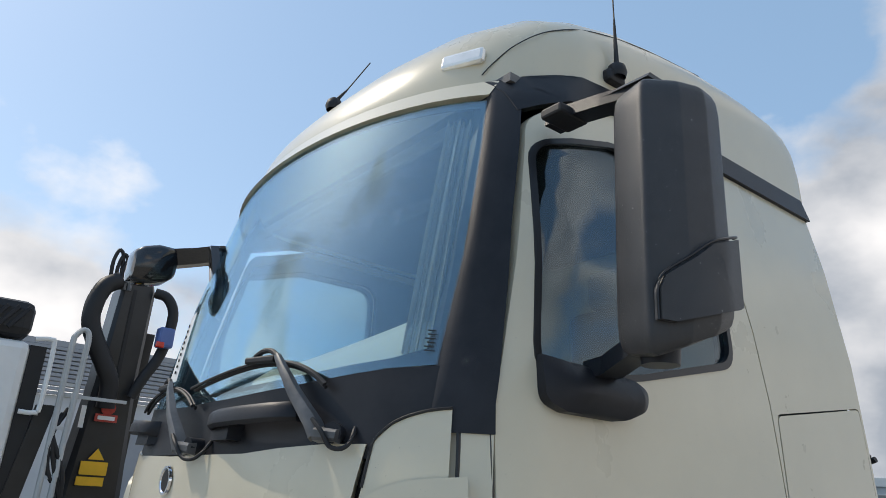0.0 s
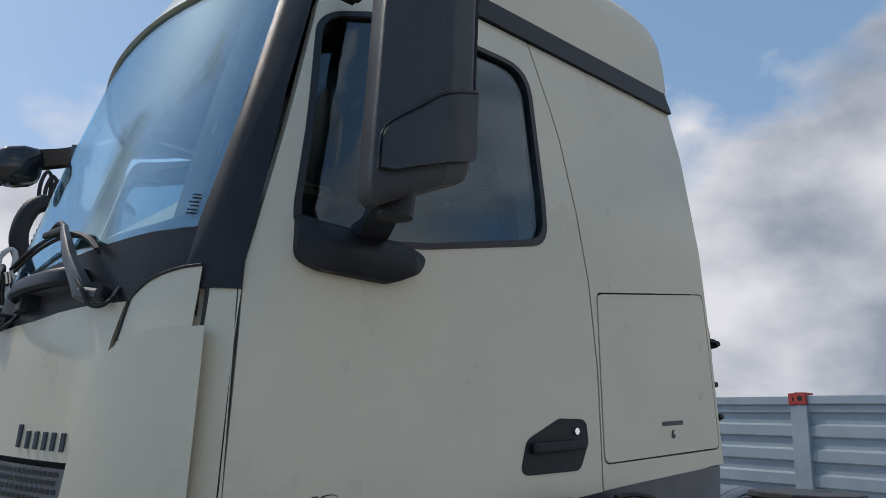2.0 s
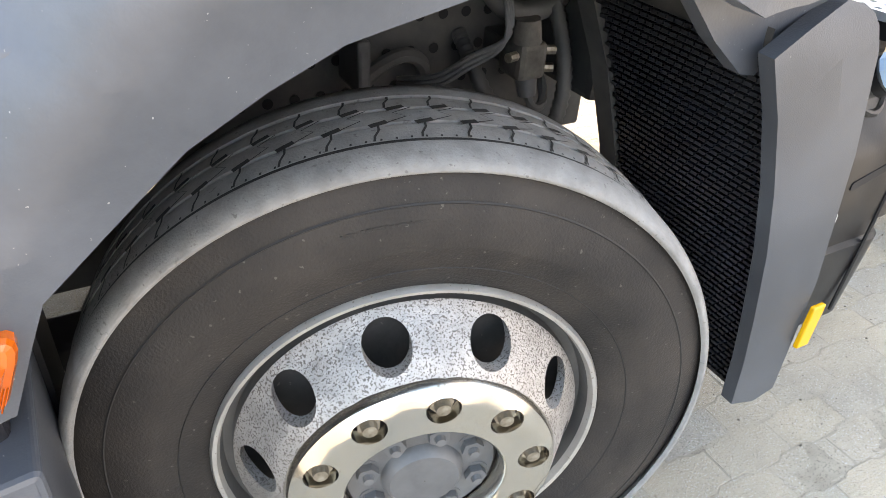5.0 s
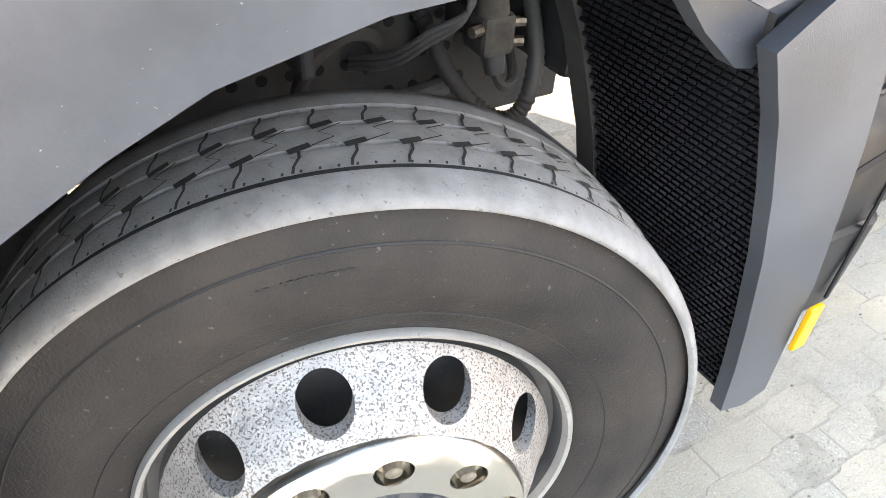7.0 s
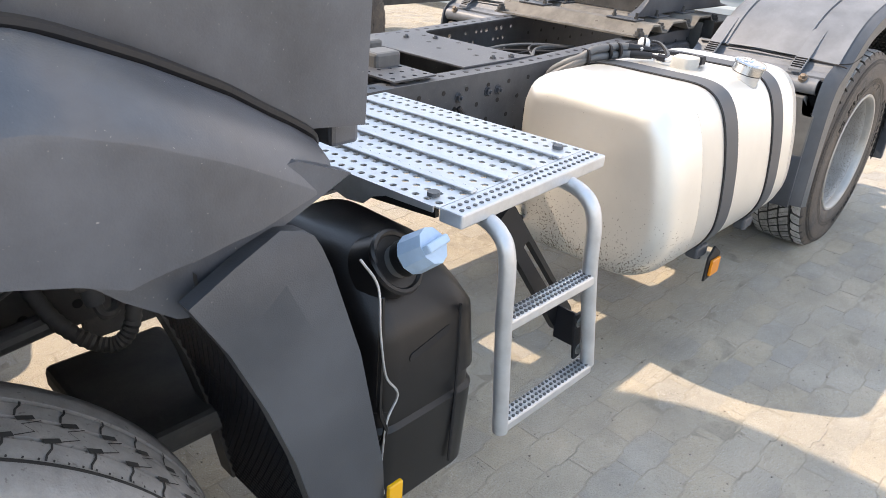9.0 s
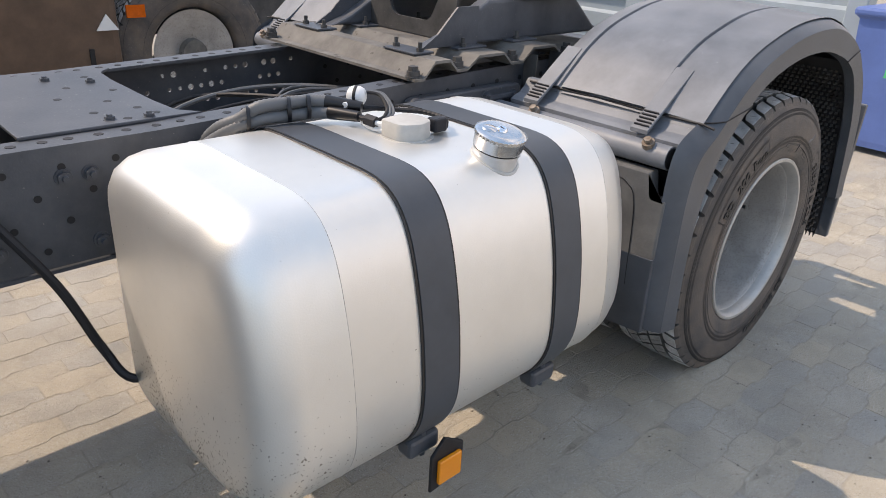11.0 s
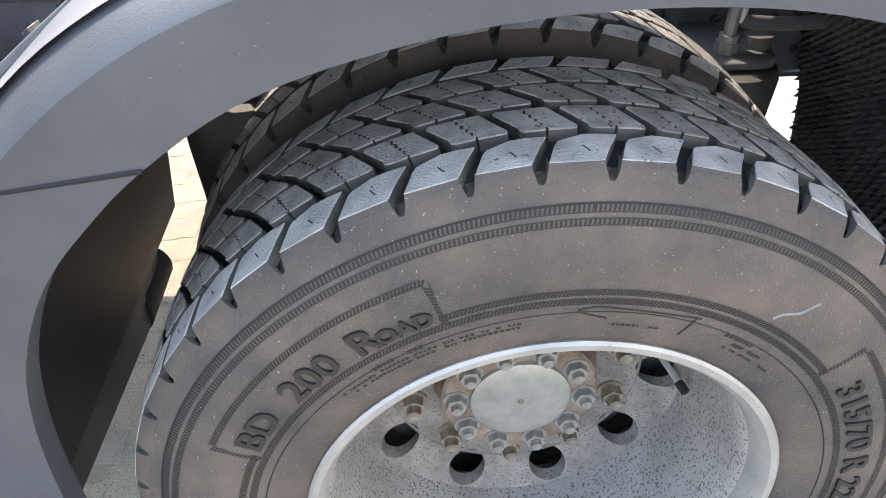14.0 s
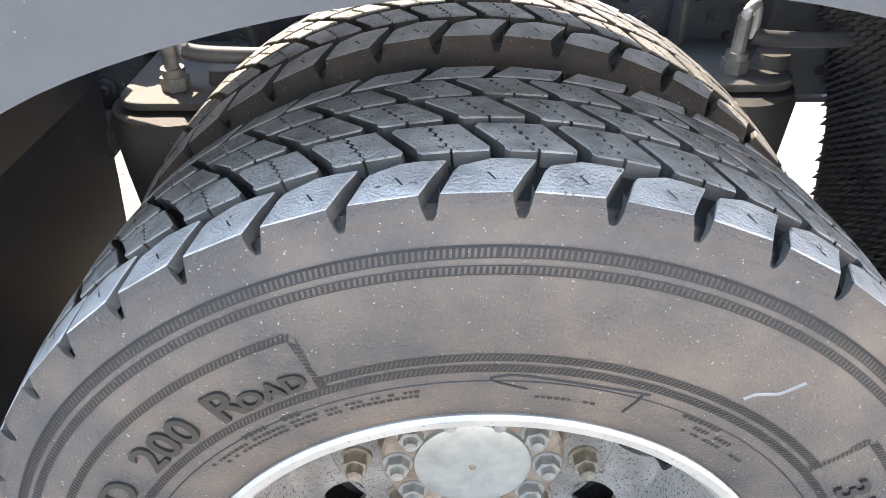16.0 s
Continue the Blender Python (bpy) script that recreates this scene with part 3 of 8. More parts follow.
part("windscreen_band", sheet(WS, on_front(-0.010), 0.004, [WSI], th_cuts, zs), M["seal"], ws, "black printed edge of the glass", smooth=40)
part("cowl", sheet([(25.5, 1.86), (60, 1.86), (120, 1.86), (154.5, 1.86), (152.5, 2.096), (140, 2.088), (132, 2.073), (120, 2.048), (105, 2.026), (90, 2.016), (75, 2.026), (60, 2.048), (48, 2.073), (40, 2.088), (27.5, 2.096)], on_front(0.004), 0.06, (), th_cuts, zs), M["trim"], truck, "dark grey cowl under the windscreen", smooth=40)
part("visor", sheet([(30.5, 3.0), (149.5, 3.0), (150, 3.075), (30, 3.075)], on_front(0.010), 0.04, (), th_cuts, (3.05,)), M["cream"], truck, "cream brow above the windscreen", smooth=40)
front = part("front_panel", sheet([(46, 1.492), (134, 1.492), (138.3, 1.895), (130, 1.892), (121, 1.880), (113, 1.864), (90, 1.855), (67, 1.864), (59, 1.880), (50, 1.892), (41.7, 1.895)], on_front(0.012), 0.05, (), th_cuts, zs), M["cream"], truck, "cream front maintenance panel", smooth=40)


def roof_section(x, h, n=40):
    """Half a turn of a squarish arch over the cab at x."""
    w = YC - side_y(x, 3.10) + (0.004 if x > -0.6 else 0)
    ring = []
    for i in range(n + 1):
        a = math.pi * i / n
        c, q = math.cos(a), math.sin(a)
        e = roof_round(x)
        ring.append((x + 0.0, YC - w * math.copysign(abs(c) ** e, c), 3.06 + h * abs(q) ** (e * 0.9)))
    return ring


def roof_round(x):
    return float(np.interp(x, (-1.15, -0.9, -0.5, 0.0, 0.5), (0.85, 0.58, 0.46, 0.38, 0.30)))


def roof_z(x, y):
    w = YC - side_y(x, 3.10)
    h = float(np.interp(x, [r[0] for r in ROOF], [r[1] for r in ROOF]))
    c = min(1, abs(YC - y) / w) ** (1 / roof_round(x))
    return 3.06 + h * math.sqrt(max(0, 1 - c * c)) ** (roof_round(x) * 0.9)


ROOF = [(-1.186, 0.03), (-1.165, 0.11), (-1.11, 0.21), (-1.03, 0.30), (-0.93, 0.378), (-0.80, 0.44), (-0.65, 0.492), (-0.45, 0.54), (-0.2, 0.575), (0.05, 0.59), (0.3, 0.58), (0.45, 0.565), (0.64, 0.545), (0.725, 0.515), (0.77, 0.465), (0.795, 0.36), (0.805, 0.2)]
part("roof", lofted([roof_section(*r) for r in ROOF]), M["cream"], truck, "cream domed cab roof", smooth=60)
for flip in (0, 1):
    fy = (lambda y: 2 * YC - y) if flip else (lambda y: y)
    pts = []
    for x, q in ((-0.975, 0.12), (-0.955, 0.30), (-0.90, 0.46), (-0.80, 0.56), (-0.6, 0.66), (-0.3, 0.74), (0.1, 0.80)):
        hh = float(np.interp(x, [r[0] for r in ROOF], [r[1] for r in ROOF]))
        sec = roof_section(x, hh, 60)
        k = min(range(31), key=lambda m: abs(sec[m][2] - 3.06 - hh * q))
        pts.append((sec[k][0], fy(sec[k][1] - 0.001), sec[k][2]))
    part("roof_seam", tube(pts, 0.0022, 6, 5), M["seal"], truck)
part("rear_wall", span((0.60, 0.36, 1.4), (0.66, 2 * YC - 0.36, 3.1), 0.02), M["cream"], truck)
part("cab_floor", span((-1.0, 0.3, 1.28), (0.85, 2 * YC - 0.3, 1.40)), M["inside"], truck)
part("headlining", span((-0.95, 0.42, 3.06), (0.66, 2 * YC - 0.42, 3.09)), M["inside"], truck)

# ---- lower cab ----
def crease_z(x):
    return float(np.interp(x, (-1.05, -0.3), (1.104, 1.202)))


def lower_y(x, z):
    base = float(np.interp(x, (-1.06, -0.5, -0.2), (0.118, 0.065, 0.05)))
    return base + float(np.interp(z - crease_z(x), (-0.32, -0.02, -0.006, 0.0, 0.006, 0.05, 0.17), (0.004, -0.012, -0.013, -0.011, -0.004, 0.026, 0.098)))


PANEL = [(-1.062, 1.262), (-1.02, 1.11), (-0.965, 0.79), (-0.515, 0.842), (-0.43, 1.0), (-0.31, 1.18), (-0.28, 1.24), (-0.23, 1.295), (-0.13, 1.36), (0.0, 1.40)]
part("side_skirt_panel", sheet([(x, z - crease_z(x)) for x, z in PANEL], lambda x, w, d: (x, lower_y(x, w + crease_z(x)) + d, w + crease_z(x)), 0.04, (), steps_of(-1.05, -0.1, 12), (-0.2, -0.1, -0.05, -0.02, -0.006, 0.0, 0.006, 0.03, 0.05, 0.09, 0.13, 0.17)), M["plastic"], truck, "weathered grey plastic side panel below the door", smooth=50)


def arch_top(x):
    return float(np.interp(x, (0.1, 0.27, 0.36, 0.457, 0.584, 0.71, 0.812, 0.83), (1.425, 1.43, 1.425, 1.393, 1.335, 1.265, 1.203, 1.175)))


def arch_y(x, z):
    r = math.hypot(x, z - 0.5)
    a = math.degrees(math.atan2(x, z - 0.5))
    ri = float(np.interp(a, (-49, -38.6, -30.6, -15.7, 0, 10.5, 25), (0.571, 0.62, 0.628, 0.665, 0.70, 0.721, 0.76)))
    ro = float(np.interp(a, (-55.7, -42.6, -35.2, -26, -20.8, -13.9, -3.7, 5.5, 25), (0.642, 0.706, 0.746, 0.812, 0.903, 0.917, 0.93, 0.93, 0.96)))
    t = min(1, max(0, (r - ri) / (ro - ri)))
    deep = float(np.interp(a, (-50, -28, -18, 0, 10), (0.026, 0.034, 0.10, 0.13, 0.15)))
    fore = 0.022 + (0.014 * (1 - t / 0.45) if t < 0.45 else deep * ((t - 0.45) / 0.55) ** 1.5)
    top = arch_top(x) if x > 0.1 else 1.425
    base = float(np.interp(x, (0.2, 0.417, 0.514, 0.62, 0.72, 0.83), (0.034, 0.040, 0.056, 0.082, 0.108, 0.138)))
    q = min(0.0895, max(0.0, z - top + 0.085))
    aft = base + 0.45 * q + 0.085 * (1 - math.sqrt(1 - (q / 0.092) ** 2))
    w = min(1, max(0, (x - 0.05) / 0.35))
    w = w * w * (3 - 2 * w)
    return fore + (aft - fore) * w


ARCH_F = [(-0.43, 0.872), (-0.40, 0.945), (-0.383, 0.984), (-0.32, 1.04), (-0.251, 1.10), (-0.18, 1.14), (-0.111, 1.172), (0.01, 1.20), (0.140, 1.209), (0.131, 1.30), (0.118, 1.41), (0.10, 1.425), (0.019, 1.43), (-0.06, 1.428), (-0.14, 1.412), (-0.22, 1.390), (-0.28, 1.366), (-0.325, 1.338), (-0.352, 1.312), (-0.365, 1.286), (-0.366, 1.26), (-0.36, 1.23), (-0.366, 1.205), (-0.385, 1.175), (-0.43, 1.11), (-0.458, 1.065), (-0.48, 1.02), (-0.505, 0.95), (-0.535, 0.862)]
ARCH_R = [(0.149, 1.209), (0.22, 1.205), (0.297, 1.188), (0.36, 1.168), (0.417, 1.143), (0.514, 1.146), (0.616, 1.146), (0.72, 1.158), (0.80, 1.171), (0.829, 1.179), (0.812, 1.203), (0.765, 1.234), (0.71, 1.265), (0.65, 1.302), (0.584, 1.335), (0.52, 1.366), (0.457, 1.393), (0.40, 1.415), (0.34, 1.428), (0.27, 1.432), (0.20, 1.425), (0.127, 1.42), (0.140, 1.30)]
acu, acv = steps_of(-0.5, 0.8, 40), steps_of(0.85, 1.42, 22)
part("front_wheel_arch", sheet(ARCH_F, lambda x, z, d: (x, arch_y(x, z) + d, z), 0.05, (), acu, acv), M["plastic"], truck, "faded grey front wheel arch", smooth=50)
part("rear_wheel_arch", sheet([(x, z - arch_top(x)) for x, z in ARCH_R], lambda x, w, d: (x, arch_y(x, w + arch_top(x)) + d, w + arch_top(x)), 0.05, (), acu, (-0.2, -0.16, -0.12, -0.10, -0.086, -0.084, -0.07, -0.055, -0.04, -0.025, -0.012, -0.004)), M["plastic"], truck, "faded grey rear half of the front wheel arch", smooth=24)
ridge = [p for p in ARCH_R[9:21]]
# Black tube laid where the gap above the arch falls into shade.
part("arch_top_gap", tube([(x + 0.004, arch_y(x, z) + 0.016, z + 0.006) for x, z in ridge], 0.009, 7, 3), M["black"], truck, "black tube for the shade in the gap above the wheel arch")
edge = ((-0.540, 0.860), (-0.510, 0.95), (-0.485, 1.022), (-0.463, 1.068), (-0.435, 1.114), (-0.390, 1.18), (-0.366, 1.226), (-0.372, 1.285), (-0.357, 1.316), (-0.328, 1.343), (-0.28, 1.372), (-0.2, 1.401))
# Two more black tubes draw the shaded gap at the arch's front edge.
part("arch_gap", tube([(x, lower_y(x, z) + 0.0005, z) for x, z in edge[:7]], 0.0065, 6, 4), M["black"], truck)
part("arch_gap", tube([(x, lower_y(x, z) + 0.0015, z) for x, z in edge[6:]], 0.0035, 6, 4), M["black"], truck)
part("cab_lower_panel", sheet([(0.02, 1.30), (0.94, 1.20), (0.96, 1.535), (0.168, 1.437), (0.0, 1.40)], lambda x, z, d: (x, 0.245 + d, z), 0.05), M["plastic"], truck, "grey panel under the sleeper section")
part("cab_lower_rear", span((0.90, 0.29, 1.15), (0.965, 2 * YC - 0.29, 1.5), 0.01), M["plastic"], truck)

marker = part("side_marker", extruded(rounded([(-0.500, 0.898, 0.012), (-0.430, 0.902, 0.012), (-0.398, 0.980, 0.02), (-0.485, 0.964, 0.02)]), "y", 0.012, 0.05, 0.008), M["orange"], truck, "orange side indicator lamp")
part("lens_facet", lofted([[(-0.492 + g * 0.5, y, 0.906 + g), (-0.435 - g * 0.4, y, 0.909 + g), (-0.420 - g, y, 0.948 - g * 0.5), (-0.486 + g * 0.5, y, 0.938 - g * 0.5)] for g, y in ((0.0, 0.013), (0.004, 0.005), (0.008, 0.003))]), M["orange"], marker)
v, f = [], []
for k in range(22):
    a = k / 21.0
    for x, z in ((-0.489 + a * 0.056, 0.910), (-0.486 + a * 0.064, 0.936)):
        for dx, y in ((-0.0009, 0.004), (0, 0.0018), (0.0009, 0.004)):
            v.append((x + dx, y, z))
    n = len(v) - 6
    f += [(n, n + 1, n + 4, n + 3), (n + 1, n + 2, n + 5, n + 4)]
part("lens_rib", (v, f), M["orange"], marker)

# bumper, headlamp and grille
def bump_place(out=0.0, y0=0.10, xf=-1.475):
    def place(th, z, d):
        a, b = 0.50 - d + out, YC - y0 - d + out
        return (xf + 0.50 - a * math.sin(radians(th)), YC - b * math.cos(radians(th)), z)
    return place


tc2 = steps_of(5, 175, 34)
LAMP = lambda q: rounded([(q(27.5), 0.745, 0.05), (q(33), 0.665, 0.5), (q(48), 0.64, 0.5), (q(49.5), 0.73, 0.3), (q(46.4), 0.80, 0.3), (q(45.7), 0.926), (q(22.0), 1.000), (q(23.6), 0.90)])
for s in (0, 1):
    q = (lambda t: 180 - t) if s else (lambda t: t)
    upper = [(12.2, 1.050), (21.8, 1.022), (34, 0.987), (46.2, 0.948), (50.3, 0.962), (49.9, 1.000), (49.2, 1.060), (47.5, 1.12), (45.5, 1.187), (33, 1.228), (20.5, 1.249), (17.2, 1.19), (14.2, 1.136), (12.6, 1.118)]
    brow = lambda t: 1.120 - 0.105 * max(0.0, min(1.0, (min(t, 180 - t) - 12.6) / 37.5)) ** 1.15
    part("bumper_top", sheet([(q(t), z - brow(t)) for t, z in upper], lambda t, w, d: bump_place(0.004, 0.10 + float(np.interp(w, (-0.02, 0.0, 0.02, 0.14), (0.0, 0.004, 0.022, 0.085))), -1.475 + float(np.interp(w, (0.0, 0.02, 0.14), (0.0, 0.012, 0.045))))(t, w + brow(t), d), 0.04, (), tc2, (-0.04, -0.012, -0.004, 0.004, 0.012, 0.02, 0.05, 0.08, 0.11)), M["plastic"], truck, "weathered grey panel above the headlamp", smooth=40)
    part("lamp_surround", sheet([(q(6.0), 0.56), (q(62), 0.56), (q(62), 0.93), (q(50), 0.955), (q(46.2), 0.942), (q(22), 1.016), (q(12.0), 1.043), (q(9.4), 0.89), (q(7.4), 0.757)], bump_place(-0.005), 0.04, [LAMP(q)], tc2, (0.7, 0.8, 0.9)), M["plastic"], truck, "grey headlamp surround", smooth=50)
    lampo = part("headlamp", sheet(LAMP(q), bump_place(-0.048), 0.02, (), tc2, (0.8, 0.9)), M["reflector"], truck, "clear headlamp with yellowed lens", smooth=40)
    part("lens", sheet(LAMP(q), bump_place(-0.008), 0.004, (), tc2, (0.8, 0.9)), M["lens"], lampo, smooth=40)
    dome = part("projector_dome", lathe([(0.001, -0.045), (0.03, -0.041), (0.055, -0.028), (0.072, -0.008), (0.078, 0.012)], 32), M["domeglass"], lampo, "milky round projector glass", smooth=50)
    dome.matrix_basis = Matrix.Translation(bump_place(-0.055)(q(28.5), 0.885, 0)) @ pose(0, 0, 0, 0, 0, -q(38))
    cone = part("lamp_bowl", lathe([(0.02, 0.045), (0.05, 0.03), (0.078, -0.01), (0.084, -0.03), (0.090, -0.03), (0.088, 0.01)], 32), M["lamp"], lampo, "silvered lamp bowl", smooth=40)
    cone.matrix_basis = Matrix.Translation(bump_place(-0.05)(q(38), 0.775, 0)) @ pose(0, 0, 0, 0, 0, -q(42))
    part("bulb_lens", lathe([(0.001, -0.012), (0.025, -0.005), (0.034, 0.012), (0.034, 0.05)], 24), M["domeglass"], cone, smooth=50)
    for k in range(6):
        part("reflector_step", boxed(bump_place(-0.045)(q(46.0 - 0.5 * k), 0.69 + 0.033 * k, 0), (0.03, 0.05, 0.022), 0.006, Matrix.Rotation(radians(90 - q(47)), 4, "Z")), M["domeglass"], lampo)
    part("bumper", sheet([(q(5), 0.28), (q(89.5), 0.30), (q(89.5), 0.55), (q(6), 0.55)], bump_place(0.01), 0.05, (), tc2, (0.4, 0.5)), M["plastic"], truck, "grey plastic bumper", smooth=50)
for i, (z, h, t0) in enumerate(((1.425, 0.052, 46), (1.262, 0.045, 46), (1.06, 0.043, 52.5), (0.935, 0.036, 52.5), (0.82, 0.036, 54))):
    top = z > 1.2
    face = on_front(0.036 - 0.010 * i) if top else bump_place(-0.012)
    slat = part("grille_slat", sheet([(t0, z - h), (180 - t0, z - h), (180 - t0, z + h), (t0, z + h)], face, 0.03, (), th_cuts, (z,)), M["plastic"], truck, "grey perforated grille slat", smooth=40)
    part("slat_lip", sheet([(t0, z - h - 0.022), (180 - t0, z - h - 0.022), (180 - t0, z - h), (t0, z - h)], lambda t, zz, d, face=face: face(t, zz, d + 0.012), 0.02, (), th_cuts), M["plastic"], slat, smooth=40)
    rows = 5 if h > 0.04 else 4
    over = on_front(0.0385 - 0.010 * i) if top else bump_place(-0.0095)
    tall, step = h * 1.56 / (rows - 1) * 0.33, (175.6 - 2 * t0) / 61
    v, f = [], []
    for row in range(rows):
        zc = z - h * 0.78 + row * h * 1.56 / (rows - 1)
        for k in range(62):
            th = t0 + 2.2 + k * step + 0.35 * (row % 2)
            n = len(v)
            v += [over(th + a * step, zc + b * tall, 0) for a, b in ((-0.32, -0.7), (0, -1), (0.32, -0.7), (0.32, 0.7), (0, 1), (-0.32, 0.7))]
            f.append(tuple(range(n, n + 6)))
    part("grille_hole", (v, f), M["black"], slat)
part("grille_backing", sheet([(20, 0.62), (160, 0.62), (160, 1.52), (20, 1.52)], on_front(-0.06), 0.02, (), th_cuts, (1.0,)), M["black"], truck)

for t, z, w, h in ((42.6, 1.040, 1.1, 0.010), (41.6, 1.034, 0.5, 0.012), (34.6, 1.066, 1.6, 0.006), (36.0, 1.070, 0.5, 0.004)):
    part("peeled_patch", sheet([(t - w, z - h * 0.4), (t - w * 0.2, z - h), (t + w, z - h * 0.3), (t + w * 0.5, z + h), (t - w * 0.6, z + h * 0.7)], bump_place(0.0065, 0.104), 0.002, (), steps_of(t - w, t + w, 3)), M["white"], truck)

# corner deflectors beside the front panel
for s in (0, 1):
    q = (lambda t: 180 - t) if s else (lambda t: t)
    part("corner_column", sheet([(q(13.0), 1.258), (q(20.9), 1.242), (q(24.4), 1.990), (q(16.9), 1.996)], on_front(0.004), 0.03, (), th_cuts, zs), M["cream"], truck, smooth=40)
    shape = [(21.0, 1.241), (21.0, 1.333), (22.2, 1.734), (22.8, 1.828), (28, 1.823), (33, 1.814), (36.5, 1.800), (38.8, 1.785), (40.6, 1.767), (41.8, 1.745), (42.8, 1.710), (44.0, 1.645), (44.8, 1.57), (45.3, 1.49), (45.6, 1.40), (46.0, 1.285), (45.6, 1.255), (44.4, 1.229), (42.5, 1.213), (40.5, 1.206), (29.7, 1.220)]
    fold = lambda t: 1.333 - 0.055 * (min(t, 180 - t) - 21.0) / 25.1
    low = sheet([(q(t), z - fold(t)) for t, z in shape], lambda t, w, d: on_front(0.055 + min(0.0, w) * 0.62)(t, w + fold(t), d), 0.03, (), th_cuts, (-0.08, -0.04, -0.008, 0.0, 0.008, 0.1, 0.2, 0.3, 0.4))
    part("corner_deflector", low, M["cream"], truck, "cream air deflector at the cab corner", smooth=20)
    part("column_recess", sheet([(q(20.0), 1.25), (q(27.5), 1.25), (q(27.5), 1.985), (q(23.5), 1.985)], on_front(-0.014), 0.012, (), th_cuts, zs), M["cream"], truck, smooth=40)
    part("upper_deflector", sheet([(q(25.1), 1.70), (q(42.5), 1.70), (q(41.3), 1.792), (q(40.7), 1.875), (q(40.2), 1.905), (q(38.1), 1.937), (q(36.2), 1.954), (q(33.9), 1.967), (q(30.5), 1.979), (q(26.3), 1.986)], on_front(0.018), 0.03, (), th_cuts, zs), M["cream"], truck, "cream upper corner deflector", smooth=40)
    part("deflector_lip", tube([on_front(0.020)(q(t), z, 0) for t, z in ((26.3, 1.987), (30.5, 1.980), (33.9, 1.968), (36.2, 1.955), (38.1, 1.938), (40.2, 1.906), (40.7, 1.876), (41.3, 1.792))], 0.004, 6, 4), M["seal"], truck)
for s in (0, 1):
    q = (lambda t: 180 - t) if s else (lambda t: t)
    # Black tubes in the column and door gaps stand for the shade there.
    part("column_gap", tube([on_front(0.002)(q(t), z, 0) for t, z in ((21.2, 1.30), (22.2, 1.50), (23.2, 1.73), (24.0, 1.90), (24.7, 1.985))], 0.006, 6, 4), M["seal"], truck)
    side = on_far if s else on_side
    part("door_gap", tube([side(-0.002)(-1.113, z, 0) for z in (1.275, 1.45, 1.65, 1.85, 1.99)], 0.006, 6, 4), M["seal"], truck)
part("front_backing", sheet([(13, 1.22), (167, 1.22), (167, 1.95), (153, 2.07), (27, 2.07), (13, 1.95)], on_front(-0.03), 0.02, (), th_cuts, zs), M["black"], truck)
for flip in (0, 1):
    fy = (lambda y: 2 * YC - y) if flip else (lambda y: y)
    part("gap_strut", lofted([[(x - 0.014, fy(y), z), (x + 0.016, fy(y + 0.012), z), (x + 0.016, fy(y + 0.05), z), (x - 0.014, fy(y + 0.05), z)] for x, y, z in ((-1.088, 0.25, 1.255), (-1.075, 0.205, 1.17), (-1.045, 0.165, 1.08), (-1.015, 0.155, 0.95), (-0.995, 0.155, 0.84))]), M["trim"], truck, "dark strut in the gap beside the bumper", smooth=40)
part("bumper_backing", sheet([(6, 0.3), (174, 0.3), (174, 1.25), (6, 1.25)], bump_place(-0.14), 0.02, (), tc2, (0.8,)), M["black"], truck)


# ---- wheels ----
def tyre_profile(R, w, inner_r=0.292):
    """(radius, y) round the carcass; y = 0 is the outer face."""
    return [(inner_r, 0.045), (inner_r + 0.012, 0.03), (inner_r + 0.04, 0.014), (inner_r + 0.085, 0.002), (R - 0.115, 0.0), (R - 0.075, 0.008), (R - 0.04, 0.02), (R - 0.014, 0.032),
            (R - 0.012, w - 0.032), (R - 0.04, w - 0.02), (R - 0.09, w), (inner_r + 0.05, w - 0.012), (inner_r, w - 0.045)]


def ring_holes(r_in, r_out, y_of, n, hole_r, hole_c, phase, segs_per=16, flat=1.0):
    """A dished ring with n round holes: (verts, faces); y_of(r) gives the dish."""
    v, f = [], []
    rows = []
    for i in range(n):
        a_mid = 2 * math.pi * (i + phase) / n
        half = math.pi / n
        k = len(v)
        m = segs_per
        inner, outer = [], []
        for j in range(m):
            b = 2 * math.pi * j / m
            inner.append((hole_c + hole_r * flat * math.cos(b), a_mid + hole_r * math.sin(b) / hole_c))
            cx, cy = math.cos(b), math.sin(b)
            s = 1 / max(abs(cx), abs(cy))
            ur, ua = cx * s, cy * s
            rr = hole_c + (r_out - hole_c) * ur if ur > 0 else hole_c + (hole_c - r_in) * ur
            outer.append((rr, a_mid + half * ua))
        for r, a in inner + outer:
            v.append((r * math.sin(a), y_of(r), r * math.cos(a)))
        for r, a in inner:
            v.append((r * 0.985 * math.sin(a), y_of(r) + 0.022, r * 0.985 * math.cos(a)))
        for j in range(m):
            g = (j + 1) % m
            f.append((k + j, k + g, k + m + g, k + m + j))
            f.append((k + j, k + g, k + 2 * m + g, k + 2 * m + j))
    bm = bmesh.new()
    vs = [bm.verts.new(q) for q in v]
    for q in f:
        bm.faces.new([vs[k] for k in q])
    bmesh.ops.remove_doubles(bm, verts=bm.verts[:], dist=2e-4)
    return bm


def settle(bm, level=-0.5):
    """Flattens what would sink below the ground, with a slight bulge."""
    out = []
    for x, y, z in bm[0]:
        if z < level:
            z = level + (z - level) * 0.02
        out.append((x, y, z))
    return (out, *bm[1:])


